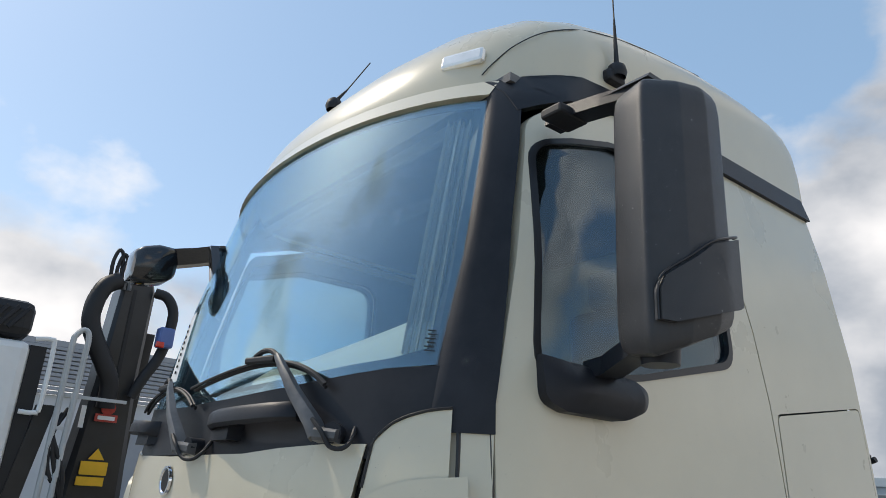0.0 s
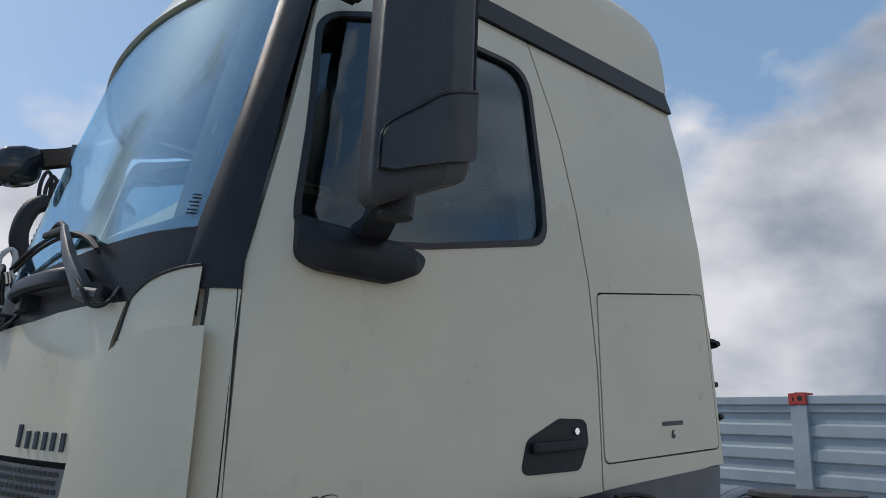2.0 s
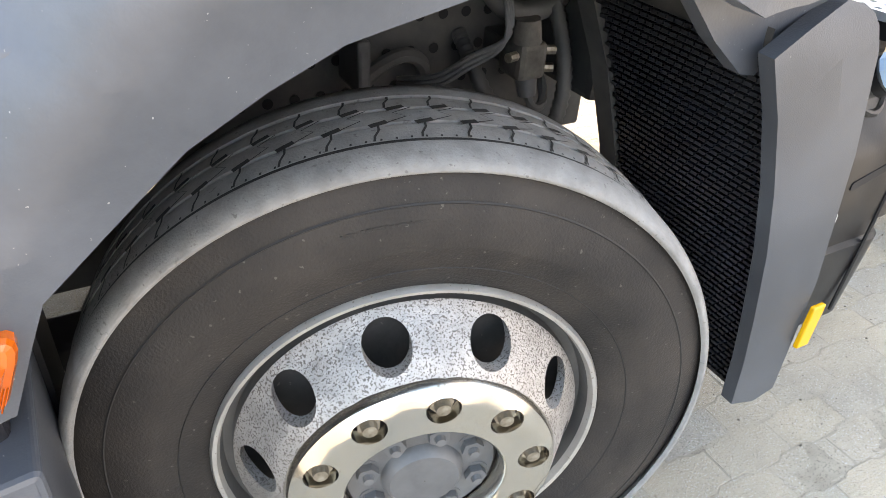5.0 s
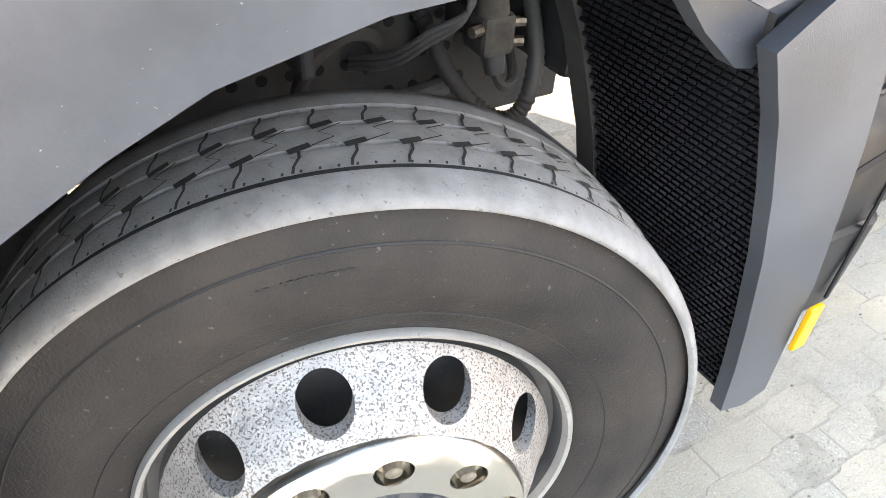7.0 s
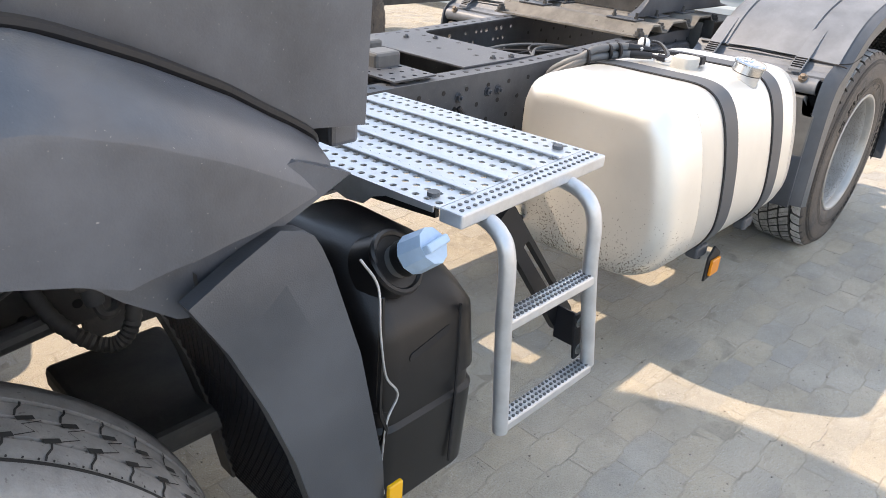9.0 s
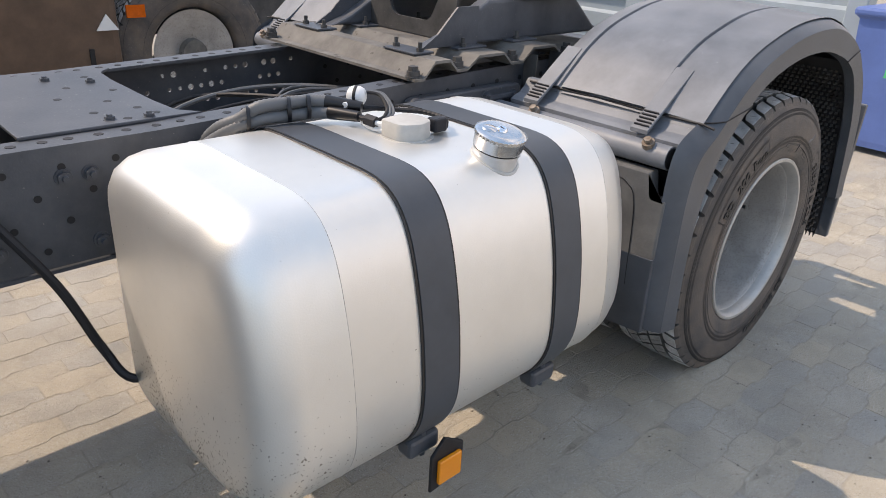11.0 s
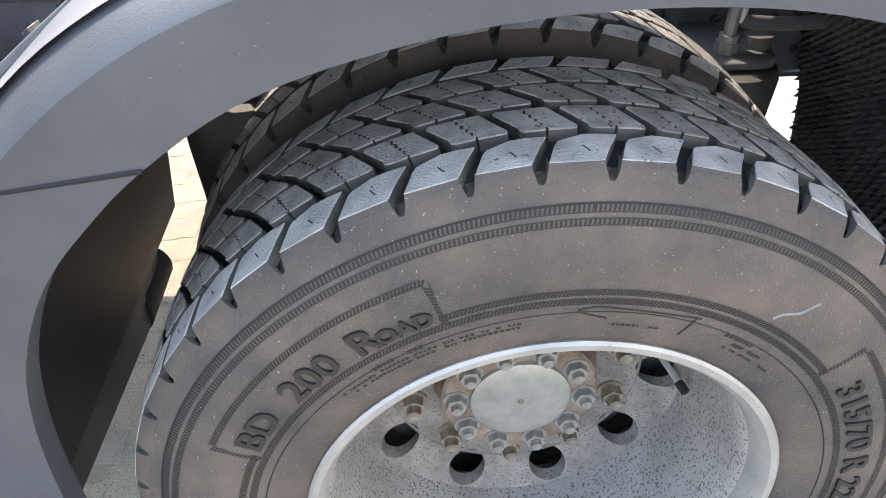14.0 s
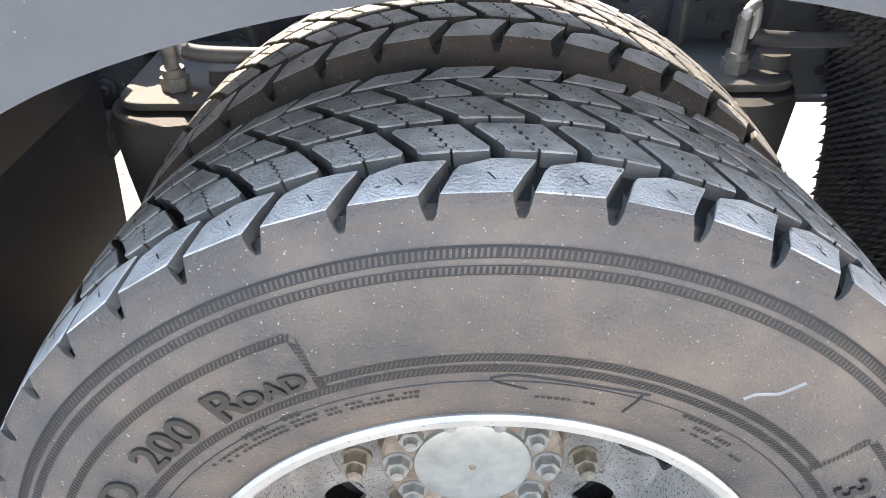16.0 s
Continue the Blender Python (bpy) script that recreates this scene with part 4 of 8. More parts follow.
def hexnut(r, h, top=0.7):
    bm = bmesh.new()
    bmesh.ops.create_cone(bm, cap_ends=True, segments=6, radius1=r, radius2=r, depth=h * 0.6, matrix=Matrix.Translation((0, -h * 0.3, 0)) @ Matrix.Rotation(radians(90), 4, "X"))
    bmesh.ops.create_cone(bm, cap_ends=True, segments=12, radius1=r * top, radius2=r * top * 0.85, depth=h * 0.4, matrix=Matrix.Translation((0, -h * 0.8, 0)) @ Matrix.Rotation(radians(90), 4, "X"))
    bmesh.ops.create_cone(bm, cap_ends=True, segments=16, radius1=r * 1.3, radius2=r * 1.25, depth=h * 0.12, matrix=Matrix.Translation((0, 0.0, 0)) @ Matrix.Rotation(radians(90), 4, "X"))
    return bm


def sidewall_text(parent, text, size, radius, angle, y):
    """Lettering round the sidewall, at that angle from the top (clockwise seen from outside)."""
    def bend(u, v, w):
        a = radians(angle) + u * 1.14 / radius
        r = radius + v
        return Vector((r * math.sin(a), y - w, r * math.cos(a)))
    letters("sidewall_lettering", text, size, 0.003 if size > 0.015 else 0.0015, M["tyreline"] if size < 0.015 else M["emboss"], parent, None, bend, bold=0.0008)


def front_wheel(name):
    """The convex front wheel: y = 0 is the tyre's outer face."""
    R, W = 0.503, 0.272
    crown = lambda y: R - 0.0005 - 0.55 * (y - 0.128) ** 2
    tyre = part(name, settle(lathe(tyre_profile(R - 0.004, W), 160, close=True)), M["rubber"], truck, "worn front tyre on a pitted ten-hole alloy rim", smooth=45)
    for lo, hi in ((0.026, 0.060), (0.067, 0.106), (0.1095, 0.1485), (0.152, 0.188), (0.195, 0.246)):
        if lo < 0.03:
            ribp = [(R - 0.026, 0.020), (R - 0.022, 0.0145), (R - 0.018, 0.0145), (R - 0.011, 0.022), (R - 0.006, 0.034), (R - 0.003, 0.048), (R - 0.002, hi - 0.002), (R - 0.012, hi)]
        else:
            ribp = [(R - 0.014, lo), (crown(lo) - 0.001, lo + 0.002), (crown((lo + hi) / 2), (lo + hi) / 2), (crown(hi) - 0.001, hi - 0.002), (R - 0.014, hi)]
        part("tread_rib", settle(lathe(ribp, 200)), M["rib"], tyre, "smooth dusty tread rib", smooth=60)
    # Flush dark strip drawn where the groove between the ribs lies in shade.
    part("rib_groove", settle(lathe([(R - 0.0035, 0.0602), (R - 0.0032, 0.0668)], 200)), M["groove"], tyre, "dark flush strip for the shade in the straight tread groove")
    part("tread_base", settle(lathe([(R - 0.013, 0.05), (R - 0.012, 0.12), (R - 0.013, 0.22)], 160)), M["groove"], tyre)
    v, f = [], []

    def strip(line, w):
        n = len(v)
        for k, (a, y) in enumerate(line):
            b, z = line[min(k + 1, len(line) - 1)]
            a0, z0 = line[max(k - 1, 0)]
            du, dv = (b - a0) * R, z - z0
            q = math.hypot(du, dv) or 1
            nu, nv = -dv / q * w / R, du / q * w
            for s_ in (-1, 1):
                aa, yy = a + s_ * nu, y + s_ * nv
                v.append(((crown(yy) + 0.0009) * math.sin(aa), yy, (crown(yy) + 0.0009) * math.cos(aa)))
        for k in range(len(line) - 1):
            f.append((n + 2 * k, n + 2 * k + 1, n + 2 * k + 3, n + 2 * k + 2))
    N = 54
    for i in range(N):
        a = 2 * math.pi * i / N
        p = 2 * math.pi / N
        strip([(a, 0.067), (a + 0.004, 0.078), (a + 0.018, 0.092), (a + 0.020, 0.107)], 0.0016)
        strip([(a + p * 0.4, 0.1095), (a + p * 0.4 + 0.05, 0.122), (a + p * 0.4 + 0.02, 0.135), (a + p * 0.4 + 0.07, 0.1485)], 0.0010)
        strip([(a + 0.05, 0.152), (a + 0.054, 0.167), (a + 0.066, 0.178), (a + 0.068, 0.188)], 0.0016)
        for y, o in ((0.1078, 0.02), (0.150, 0.075)):
            strip([(a + o - 0.022, y - 0.004), (a + o - 0.006, y - 0.001), (a + o + 0.008, y + 0.001), (a + o + 0.024, y + 0.004)], 0.0048)
    for i in range(170):
        a = 2 * math.pi * i / 170
        strip([(a, 0.055), (a + 0.002, 0.0605)], 0.0013)
        strip([(a + 0.01, 0.0665), (a + 0.012, 0.071)], 0.0013)
    part("tread_cut", settle((v, f)), M["groove"], tyre, "narrow tread cuts")
    for r, w in ((0.440, 0.0006), (0.345, 0.0012)):
        yy = float(np.interp(r, [p[0] for p in tyre_profile(R, W)[:8]], [p[1] for p in tyre_profile(R, W)[:8]]))
        part("sidewall_ring", lathe([(r - 0.002, yy + 0.001), (r, yy - w), (r + 0.002, yy + 0.001)], 128), M["tyreline"], tyre, smooth=60)
    sidewall_text(tyre, "HL  HIGH LOAD", 0.012, 0.412, -8, 0.0078)
    sidewall_text(tyre, "315/70 R 22.5", 0.028, 0.375, 150, 0.001)
    rim = part("rim", lathe([(0.300, 0.075), (0.304, 0.028), (0.300, 0.020), (0.294, 0.022), (0.290, 0.034)], 96), M["rimedge"], tyre, "thin bright rim edge", smooth=40)
    # Dark material here paints the shadow ring between rim edge and disc.
    part("rim_well", lathe([(0.290, 0.034), (0.286, 0.060), (0.272, 0.062), (0.268, 0.040)], 96), M["underplate"], tyre, smooth=40)
    dish = lambda r: float(np.interp(r, (0.17, 0.20, 0.225, 0.25, 0.27), (-0.058, -0.050, -0.022, 0.014, 0.040)))
    rh = ring_holes(0.195, 0.271, dish, 10, 0.0335, 0.2370, 0.5 - 30.5 / 36, 32, 0.74)
    part("wheel_disc", rh, M["alloy"], tyre, "pitted alloy disc with round hand holes", smooth=50)
    part("disc_backing", lathe([(0.05, 0.06), (0.27, 0.075)], 48), M["dark"], tyre)
    rh = ring_holes(0.122, 0.198, lambda r: -0.066 if r < 0.19 else -0.056, 10, 0.0245, 0.1640, -30.5 / 36, 24)
    part("nut_ring", rh, M["polish"], tyre, "polished steel nut ring", smooth=50)
    part("nut_ring_edge", lathe([(0.198, -0.056), (0.203, -0.045), (0.203, -0.02)], 96), M["polish"], tyre, smooth=50)
    part("nut_ring_lip", lathe([(0.122, -0.066), (0.118, -0.062), (0.117, -0.03)], 64), M["polish"], tyre, smooth=50)
    nut = None
    for i in range(10):
        a = 2 * math.pi * i / 10 - radians(30.5)
        m = pose(0.1640 * math.sin(a), -0.038, 0.1640 * math.cos(a), 0, 17 * i, 0)
        if nut is None:
            nut = part("wheel_nut", hexnut(0.0175, 0.028), M["nut"], tyre, "rust-stained wheel nut")
            nut.matrix_basis = m
        else:
            again(nut, m)
    part("hub", lathe([(0.001, -0.052), (0.052, -0.052), (0.058, -0.046), (0.063, -0.034), (0.112, -0.030), (0.119, -0.02), (0.12, 0.02)], 48), M["hub"], tyre, "dark grey hub", smooth=35)
    bolt = None
    for i in range(8):
        a = 2 * math.pi * (i + 0.3) / 8
        m = pose(0.085 * math.sin(a), -0.032, 0.085 * math.cos(a), 0, 13 * i, 0)
        if bolt is None:
            bolt = part("hub_bolt", hexnut(0.0170, 0.022, 0.5), M["hub"], tyre)
            bolt.matrix_basis = m
        else:
            again(bolt, m)
    return tyre


STEER = -15.3
wheel = front_wheel("front_wheel")
wheel.matrix_basis = pose(0.022, 0.108, 0.496, 0, 0, STEER)
far_wheel = copy_thing(wheel, pose(0, 2 * YC - 0.115, 0.5, 0, 0, 180 + STEER))
far_wheel.parent = truck


REAR_W = 0.315
REAR_SIDE = [(0.296, 0.045), (0.306, 0.026), (0.315, 0.014), (0.335, 0.0075), (0.365, 0.0025), (0.41, 0.0), (0.45, 0.003), (0.475, 0.009), (0.492, 0.016), (0.509, 0.0245)]


def rear_y(r):
    """Depth of the rear tyre's sidewall at the radius r."""
    return float(np.interp(r, [p[0] for p in REAR_SIDE], [p[1] for p in REAR_SIDE]))


def crown_r(y):
    return 0.5340 - 0.0070 * ((y - REAR_W / 2) / 0.122) ** 2


def rear_tyre(name):
    """The block-treaded tyre; y = 0 is its outer face, one pitch of the pattern is 7.5 degrees."""
    W, n, low = REAR_W, 48, 0.5165
    p = 2 * math.pi / n
    prof = REAR_SIDE + [(0.5095, 0.036), (low - 0.003, 0.042), (low, 0.07), (low, W - 0.07), (low - 0.003, W - 0.042), (0.5095, W - 0.036)] + [(r, W - y) for r, y in REAR_SIDE[::-1]]
    tyre = part(name, settle(lathe(prof, 192, close=True), -0.486), M["sidewall"], truck, "block-treaded rear tyre with dusty brown sidewall", smooth=45)
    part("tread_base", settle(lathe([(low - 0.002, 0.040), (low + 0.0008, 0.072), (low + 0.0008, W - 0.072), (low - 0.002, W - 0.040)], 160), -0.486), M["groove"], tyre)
    rnd = random.Random(3)

    def prism(v, f, m, plan, dr=0.0):
        """A rubber block over a plan of (u, y) with eased top edges."""
        cu, cy = sum(q[0] for q in plan) / len(plan), sum(q[1] for q in plan) / len(plan)
        rings = []
        for kind, ins in ((0, -0.0016), (1, 0.0), (2, 0.0011)):
            k = len(v)
            for u, y in plan:
                du, dy = (u - cu) * p * 0.53, y - cy
                q = math.hypot(du, dy) or 1
                uu, yy = u - du / q * ins / (p * 0.53), y - dy / q * ins
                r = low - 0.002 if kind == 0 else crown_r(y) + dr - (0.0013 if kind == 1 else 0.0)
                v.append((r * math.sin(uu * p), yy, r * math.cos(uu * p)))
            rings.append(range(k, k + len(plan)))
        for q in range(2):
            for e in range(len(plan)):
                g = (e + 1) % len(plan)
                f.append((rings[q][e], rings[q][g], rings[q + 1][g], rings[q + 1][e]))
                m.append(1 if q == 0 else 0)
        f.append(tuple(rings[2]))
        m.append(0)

    def nick(v, f, m, line, w=0.0006):
        """A fine dark cut in the top of a block along (u, y) points."""
        k = len(v)
        for u, y in line:
            for s in (-1, 1):
                r = crown_r(y) + 0.0006
                a = u * p + s * w / 0.53
                v.append((r * math.sin(a), y, r * math.cos(a)))
        for i in range(len(line) - 1):
            f.append((k + 2 * i, k + 2 * i + 1, k + 2 * i + 3, k + 2 * i + 2))
            m.append(2)

    v, f, m = [], [], []
    # three rows of slanted blocks: front depth, back depth, first edge at the front, slant, width
    for y0, y1, u0, slant, wide in ((0.0885, 0.134, 0.115, -0.31, 0.84), (0.1425, 0.187, 0.605, -0.41, 0.82), (0.194, 0.237, -0.05, -0.34, 0.85)):
        for i in range(n):
            dr = rnd.uniform(-0.0009, 0.0006)
            b = i + u0
            zig = []
            for k in range(11):
                t = k / 10
                zig.append((b + wide * 0.5 + slant * t + (0.026 if k % 2 else -0.026), y0 + (y1 - y0) * t))
            g = 0.021
            e = 0.006
            left = [(b + 0.07, y0), *[(u - g, y) for u, y in zig], (b + slant + 0.03, y1), (b + slant, y1 - 0.004), (b + 0.0, y0 + 0.009), (b + 0.015, y0 + 0.003)]
            right = [(b + wide - 0.01, y0 + 0.001), (b + wide + 0.005, y0 + e), (b + wide + slant + 0.01, y1 - 0.005), (b + wide + slant - 0.03, y1), *[(u + g, y) for u, y in zig[::-1]]]
            prism(v, f, m, left, dr)
            prism(v, f, m, right, dr)
            for h in (0.25, 0.75):
                if rnd.random() < 0.35:
                    q = b + wide * h + slant * 0.5
                    nick(v, f, m, [(q, (y0 + y1) / 2), (q + 0.03, (y0 + y1) / 2 + 0.006)])
    # Block tops are pale, flanks a darker grey, the groove floor nearly black.
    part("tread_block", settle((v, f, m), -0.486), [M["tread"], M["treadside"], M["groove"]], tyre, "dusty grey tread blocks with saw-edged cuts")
    # shoulder lugs on both edges, their flanks running down to tapering notches
    v, f, m = [], [], []
    for far in (False, True):
        for i in range(n):
            if far:
                plan = [(-0.887, 0.2455), (-0.46, 0.2440), (-0.04, 0.2445), (0.05, 0.255), (0.19, 0.282), (-0.58, 0.282), (-0.70, 0.268)]
                cut, ua0, ub0 = [(-0.42, 0.258), (-0.34, 0.268)], -0.58, 0.19
            else:
                plan = [(-0.624, 0.033), (0.141, 0.033), (0.30, 0.056), (0.457, 0.0755), (0.20, 0.0768), (-0.039, 0.077), (-0.41, 0.067), (-0.47, 0.061)]
                cut, ua0, ub0 = [(-0.02, 0.046), (-0.10, 0.056)], -0.624, 0.141
            flank = [(ua0, ub0, 0.0), (ua0 - 0.02, ub0 + 0.022, 0.35), (ua0 - 0.05, ub0 + 0.05, 0.7), (ua0 - 0.078, ub0 + 0.072, 0.92), (ua0 - 0.112, ub0 + 0.092, 1.0)]
            place = lambda u, i=i: i + u
            mirror = (lambda y: y) if not far else (lambda y: W - y)
            prism(v, f, m, [(place(u), y) for u, y in plan], rnd.uniform(-0.0008, 0.0004))
            nick(v, f, m, [(place(u), y) for u, y in cut], 0.0009)
            rows = []
            top = crown_r(0.033) - 0.0010
            for ua, ub, t in flank:
                r = top + (0.5085 - top) * t
                y = 0.033 + (rear_y(0.5085) - 0.0006 - 0.033) * (1 - (1 - t) ** 1.8)
                pair = []
                for u, deep in ((ua, 0.013), (ua, 0.0), (ub, 0.0), (ub, 0.013)):
                    w = place(u) * p
                    v.append((r * math.sin(w), mirror(y + deep * (1 - t * 0.85)), r * math.cos(w)))
                    pair.append(len(v) - 1)
                rows.append(pair)
            for q in range(len(rows) - 1):
                for k in range(3):
                    f.append((rows[q][k], rows[q][k + 1], rows[q + 1][k + 1], rows[q + 1][k]))
                    m.append(3 if k == 1 else 1)
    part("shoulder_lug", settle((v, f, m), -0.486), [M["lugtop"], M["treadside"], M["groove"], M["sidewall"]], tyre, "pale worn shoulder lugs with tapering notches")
    for r, h in ((0.490, 0.0009), (0.3655, 0.0010)):
        part("sidewall_ring", lathe([(r - 0.0016, rear_y(r) + 0.0008), (r, rear_y(r) - h), (r + 0.0016, rear_y(r) + 0.0008)], 128), M["tyreline"], tyre, smooth=60)
    return tyre


BOXES = ((-65.5, -21.5), (49.5, 99.8), (128.0, 172.0))


def ribbed_band(v, f, line, width, pitch, lean=0.35, inward=1):
    """Short raised ribs in a row along a line of (angle, radius) on the sidewall, with a thin edge on either side."""
    pts = [Vector((r * math.sin(a), 0, r * math.cos(a))) for a, r in line]

    def put(q):
        r = math.hypot(q.x, q.z)
        v.append((q.x, rear_y(r) - 0.0009, q.z))
        return len(v) - 1
    left = 0.0
    for a, b in zip(pts, pts[1:]):
        d = b - a
        L = d.length
        d.normalize()
        side = Vector((-d.z, 0, d.x)) * inward
        while left < L:
            o = a + d * left
            q = [o, o + d * pitch * 0.52, o + d * (pitch * 0.52 + width * lean) + side * width, o + d * width * lean + side * width]
            f.append(tuple(put(w) for w in q))
            left += pitch
        left -= L
        for s in (-0.0011, width + 0.0002):
            f.append(tuple(put(w) for w in (a + side * s, b + side * s, b + side * (s + 0.0009), a + side * (s + 0.0009))))


def arc(a0, a1, r):
    k = max(2, int(abs(a1 - a0) / 1.5))
    return [(radians(a0 + (a1 - a0) * i / k), r) for i in range(k + 1)]


def sidewall_marks(tyre):
    v, f = [], []
    ribbed_band(v, f, arc(0, 360, 0.4835), 0.0075, 0.0046, 0.12, 1)
    ribbed_band(v, f, arc(0, 360, 0.4715), 0.0052, 0.0046, 0.12, 1)
    ribbed_band(v, f, arc(0, 360, 0.3780), 0.0058, 0.0040, 0.6, 1)
    edge = [BOXES[0], BOXES[1], BOXES[2]]
    for k, (a0, a1) in enumerate(edge):
        nxt = edge[(k + 1) % 3][0] + (360 if k == 2 else 0)
        ribbed_band(v, f, arc(a1, nxt, 0.3905), 0.0058, 0.0040, 0.6, 1)
        loop = [(radians(a0), 0.3850)] + arc(a0, a1, 0.4415) + [(radians(a1), 0.3850)]
        ribbed_band(v, f, loop, 0.0055, 0.0042, 0.5, 1)
    part("sidewall_serration", (v, f), M["tyreline"], tyre)
    # moulded plate outline above the bead and two rows of small print
    line = rounded([(-5.2, 0.372, 1.0), (20.0, 0.372, 2.0), (19.2, 0.343, 1.5), (15.0, 0.338)], 4) + [(-4.8, 0.338)]
    pts = [(r * math.sin(radians(a)), rear_y(r) - 0.0004, r * math.cos(radians(a))) for a, r in line[:-2]]
    part("moulded_outline", tube(pts, 0.0011, 5, 4), M["tyreline"], tyre)
    v, f = [], []
    rnd = random.Random(9)
    for a0, a1, r, h in ((-44, -10, 0.3555, 0.0035), (-42, -10, 0.3490, 0.0035), (-36, -27, 0.3625, 0.0055), (6, 14, 0.3440, 0.0030), (27, 34, 0.360, 0.0055), (28, 37, 0.351, 0.0050), (29, 41, 0.343, 0.0035)):
        a = a0
        while a < a1:
            w = rnd.uniform(0.35, 0.85)
            if rnd.random() < 0.82:
                k = len(v)
                for q, s in ((a, r), (a + w, r), (a + w, r + h), (a, r + h)):
                    v.append((s * math.sin(radians(q)), rear_y(s) - 0.0007, s * math.cos(radians(q))))
                f.append((k, k + 1, k + 2, k + 3))
            a += w + 0.3
    part("small_print", (v, f), M["tyreline"], tyre)
    # pale scuff left by a kerb
    part("scuff", tube([(r * math.sin(radians(a)), rear_y(r) + 0.0002, r * math.cos(radians(a))) for a, r in ((31.2, 0.404), (31.8, 0.412), (33.0, 0.418), (34.2, 0.424), (35.0, 0.436), (35.5, 0.444))], 0.0017, 5, 4), M["rib"], tyre)


tyre = rear_tyre("rear_wheel")
sidewall_marks(tyre)
for word, size, turn, base in (("BD", 0.044, -58.9, 0.3915), ("200", 0.044, -44.2, 0.3915), ("R", 0.046, -33.2, 0.3915), ("OAD", 0.025, -26.9, 0.3925), ("315/70 R 22.5", 0.043, 75.0, 0.3930), ("BD 200 ROAD", 0.043, 150, 0.3915)):
    sidewall_text(tyre, word, size, base, turn, rear_y(0.405))
part("rim_edge", lathe([(0.306, 0.05), (0.3135, 0.026), (0.3140, 0.012), (0.3105, 0.0085), (0.3020, 0.0095), (0.2960, 0.016), (0.2905, 0.030), (0.2875, 0.046)], 112), M["rimedge"], tyre, "bright worn rim edge", smooth=40)
part("rim_barrel", lathe([(0.2875, 0.046), (0.2845, 0.049), (0.2800, 0.072), (0.2770, 0.105), (0.2735, 0.16), (0.2700, 0.212), (0.2675, 0.236)], 112), M["rim"], tyre, "deep dusty silver rim", smooth=40)
rh = ring_holes(0.165, 0.272, lambda r: float(np.interp(r, (0.165, 0.20, 0.21, 0.24, 0.268), (0.262, 0.260, 0.257, 0.246, 0.228))), 10, 0.0325, 0.2325, 0.5, 24)
part("wheel_disc", rh, M["discgrey"], tyre, "silver rim disc with round hand holes", smooth=50)
part("disc_crease", lathe([(0.2035, 0.2605), (0.206, 0.2555), (0.2085, 0.2590)], 96), M["discgrey"], tyre, smooth=60)
part("disc_backing", lathe([(0.05, 0.31), (0.265, 0.30)], 48), M["dark"], tyre)
part("disc_inner", lathe([(0.08, 0.262), (0.166, 0.262)], 48), M["discgrey"], tyre)
stem = part("valve_stem", tube([(0.232, 0.275, 0.03), (0.236, 0.25, 0.028), (0.243, 0.225, 0.024), (0.250, 0.20, 0.02)], 0.0055, 8, 5), M["galv"], tyre, "metal valve stem", smooth=40)
part("valve_cap", rod(bmesh.new(), (0.249, 0.204, 0.0205), (0.254, 0.186, 0.0175), 0.0075, 10), M["black"], stem)
nut = part("wheel_nut", hexnut(0.0185, 0.034), M["nut"], tyre, "rusty wheel nut")
nut.matrix_basis = pose(0, 0.26, 0.174)
for i in range(1, 10):
    a = 2 * math.pi * i / 10
    again(nut, pose(0.174 * math.sin(a), 0.26, 0.174 * math.cos(a), 0, 17 * i, 0))
part("hub_flange", lathe([(0.001, 0.209), (0.119, 0.209), (0.124, 0.213), (0.125, 0.240), (0.135, 0.262)], 64), M["rusty"], tyre, "rusted hub flange", smooth=35)
part("hub_cover", lathe([(0.001, 0.2005), (0.04, 0.1995), (0.073, 0.2005), (0.0785, 0.203), (0.0795, 0.210)], 64), M["hubcap"], tyre, "scuffed grey hub cover", smooth=35)
part("hub_centre", lathe([(0.001, 0.1975), (0.004, 0.1985), (0.0055, 0.2005)], 16), M["rusty"], tyre)
bolt = part("hub_bolt", hexnut(0.0165, 0.024, 0.6), M["boltgrey"], tyre, "grey hub bolt")
bolt.matrix_basis = pose(0.1005 * math.sin(radians(18)), 0.2085, 0.1005 * math.cos(radians(18)))
for i in range(1, 10):
    a = 2 * math.pi * i / 10 + radians(18)
    again(bolt, pose(0.1005 * math.sin(a), 0.2085, 0.1005 * math.cos(a), 0, 11 * i, 0))
RX = 4.253
tyre.matrix_basis = pose(RX, 0.205, 0.486)
inner = rear_tyre("rear_inner_wheel")
inner.matrix_basis = pose(RX, 0.550, 0.486, 0, 0.4, 0)
for src, y in ((inner, 2 * YC - 0.555), (tyre, 2 * YC - 0.205)):
    o = copy_thing(src, pose(RX, y, 0.486, 0, 0, 180))
    o.parent = truck

# ---- chassis ----
def rail_z(x):
    return float(np.interp(x, (2.4, 3.6, 4.95), (0.0, 0.038, 0.05)))


def rail_bar(y0, y1, z0, z1):
    return lofted([[(x, y0, z0 + rail_z(x)), (x, y1, z0 + rail_z(x)), (x, y1, z1 + rail_z(x)), (x, y0, z1 + rail_z(x))] for x in (-0.9, 2.4, 3.6, 4.95)])


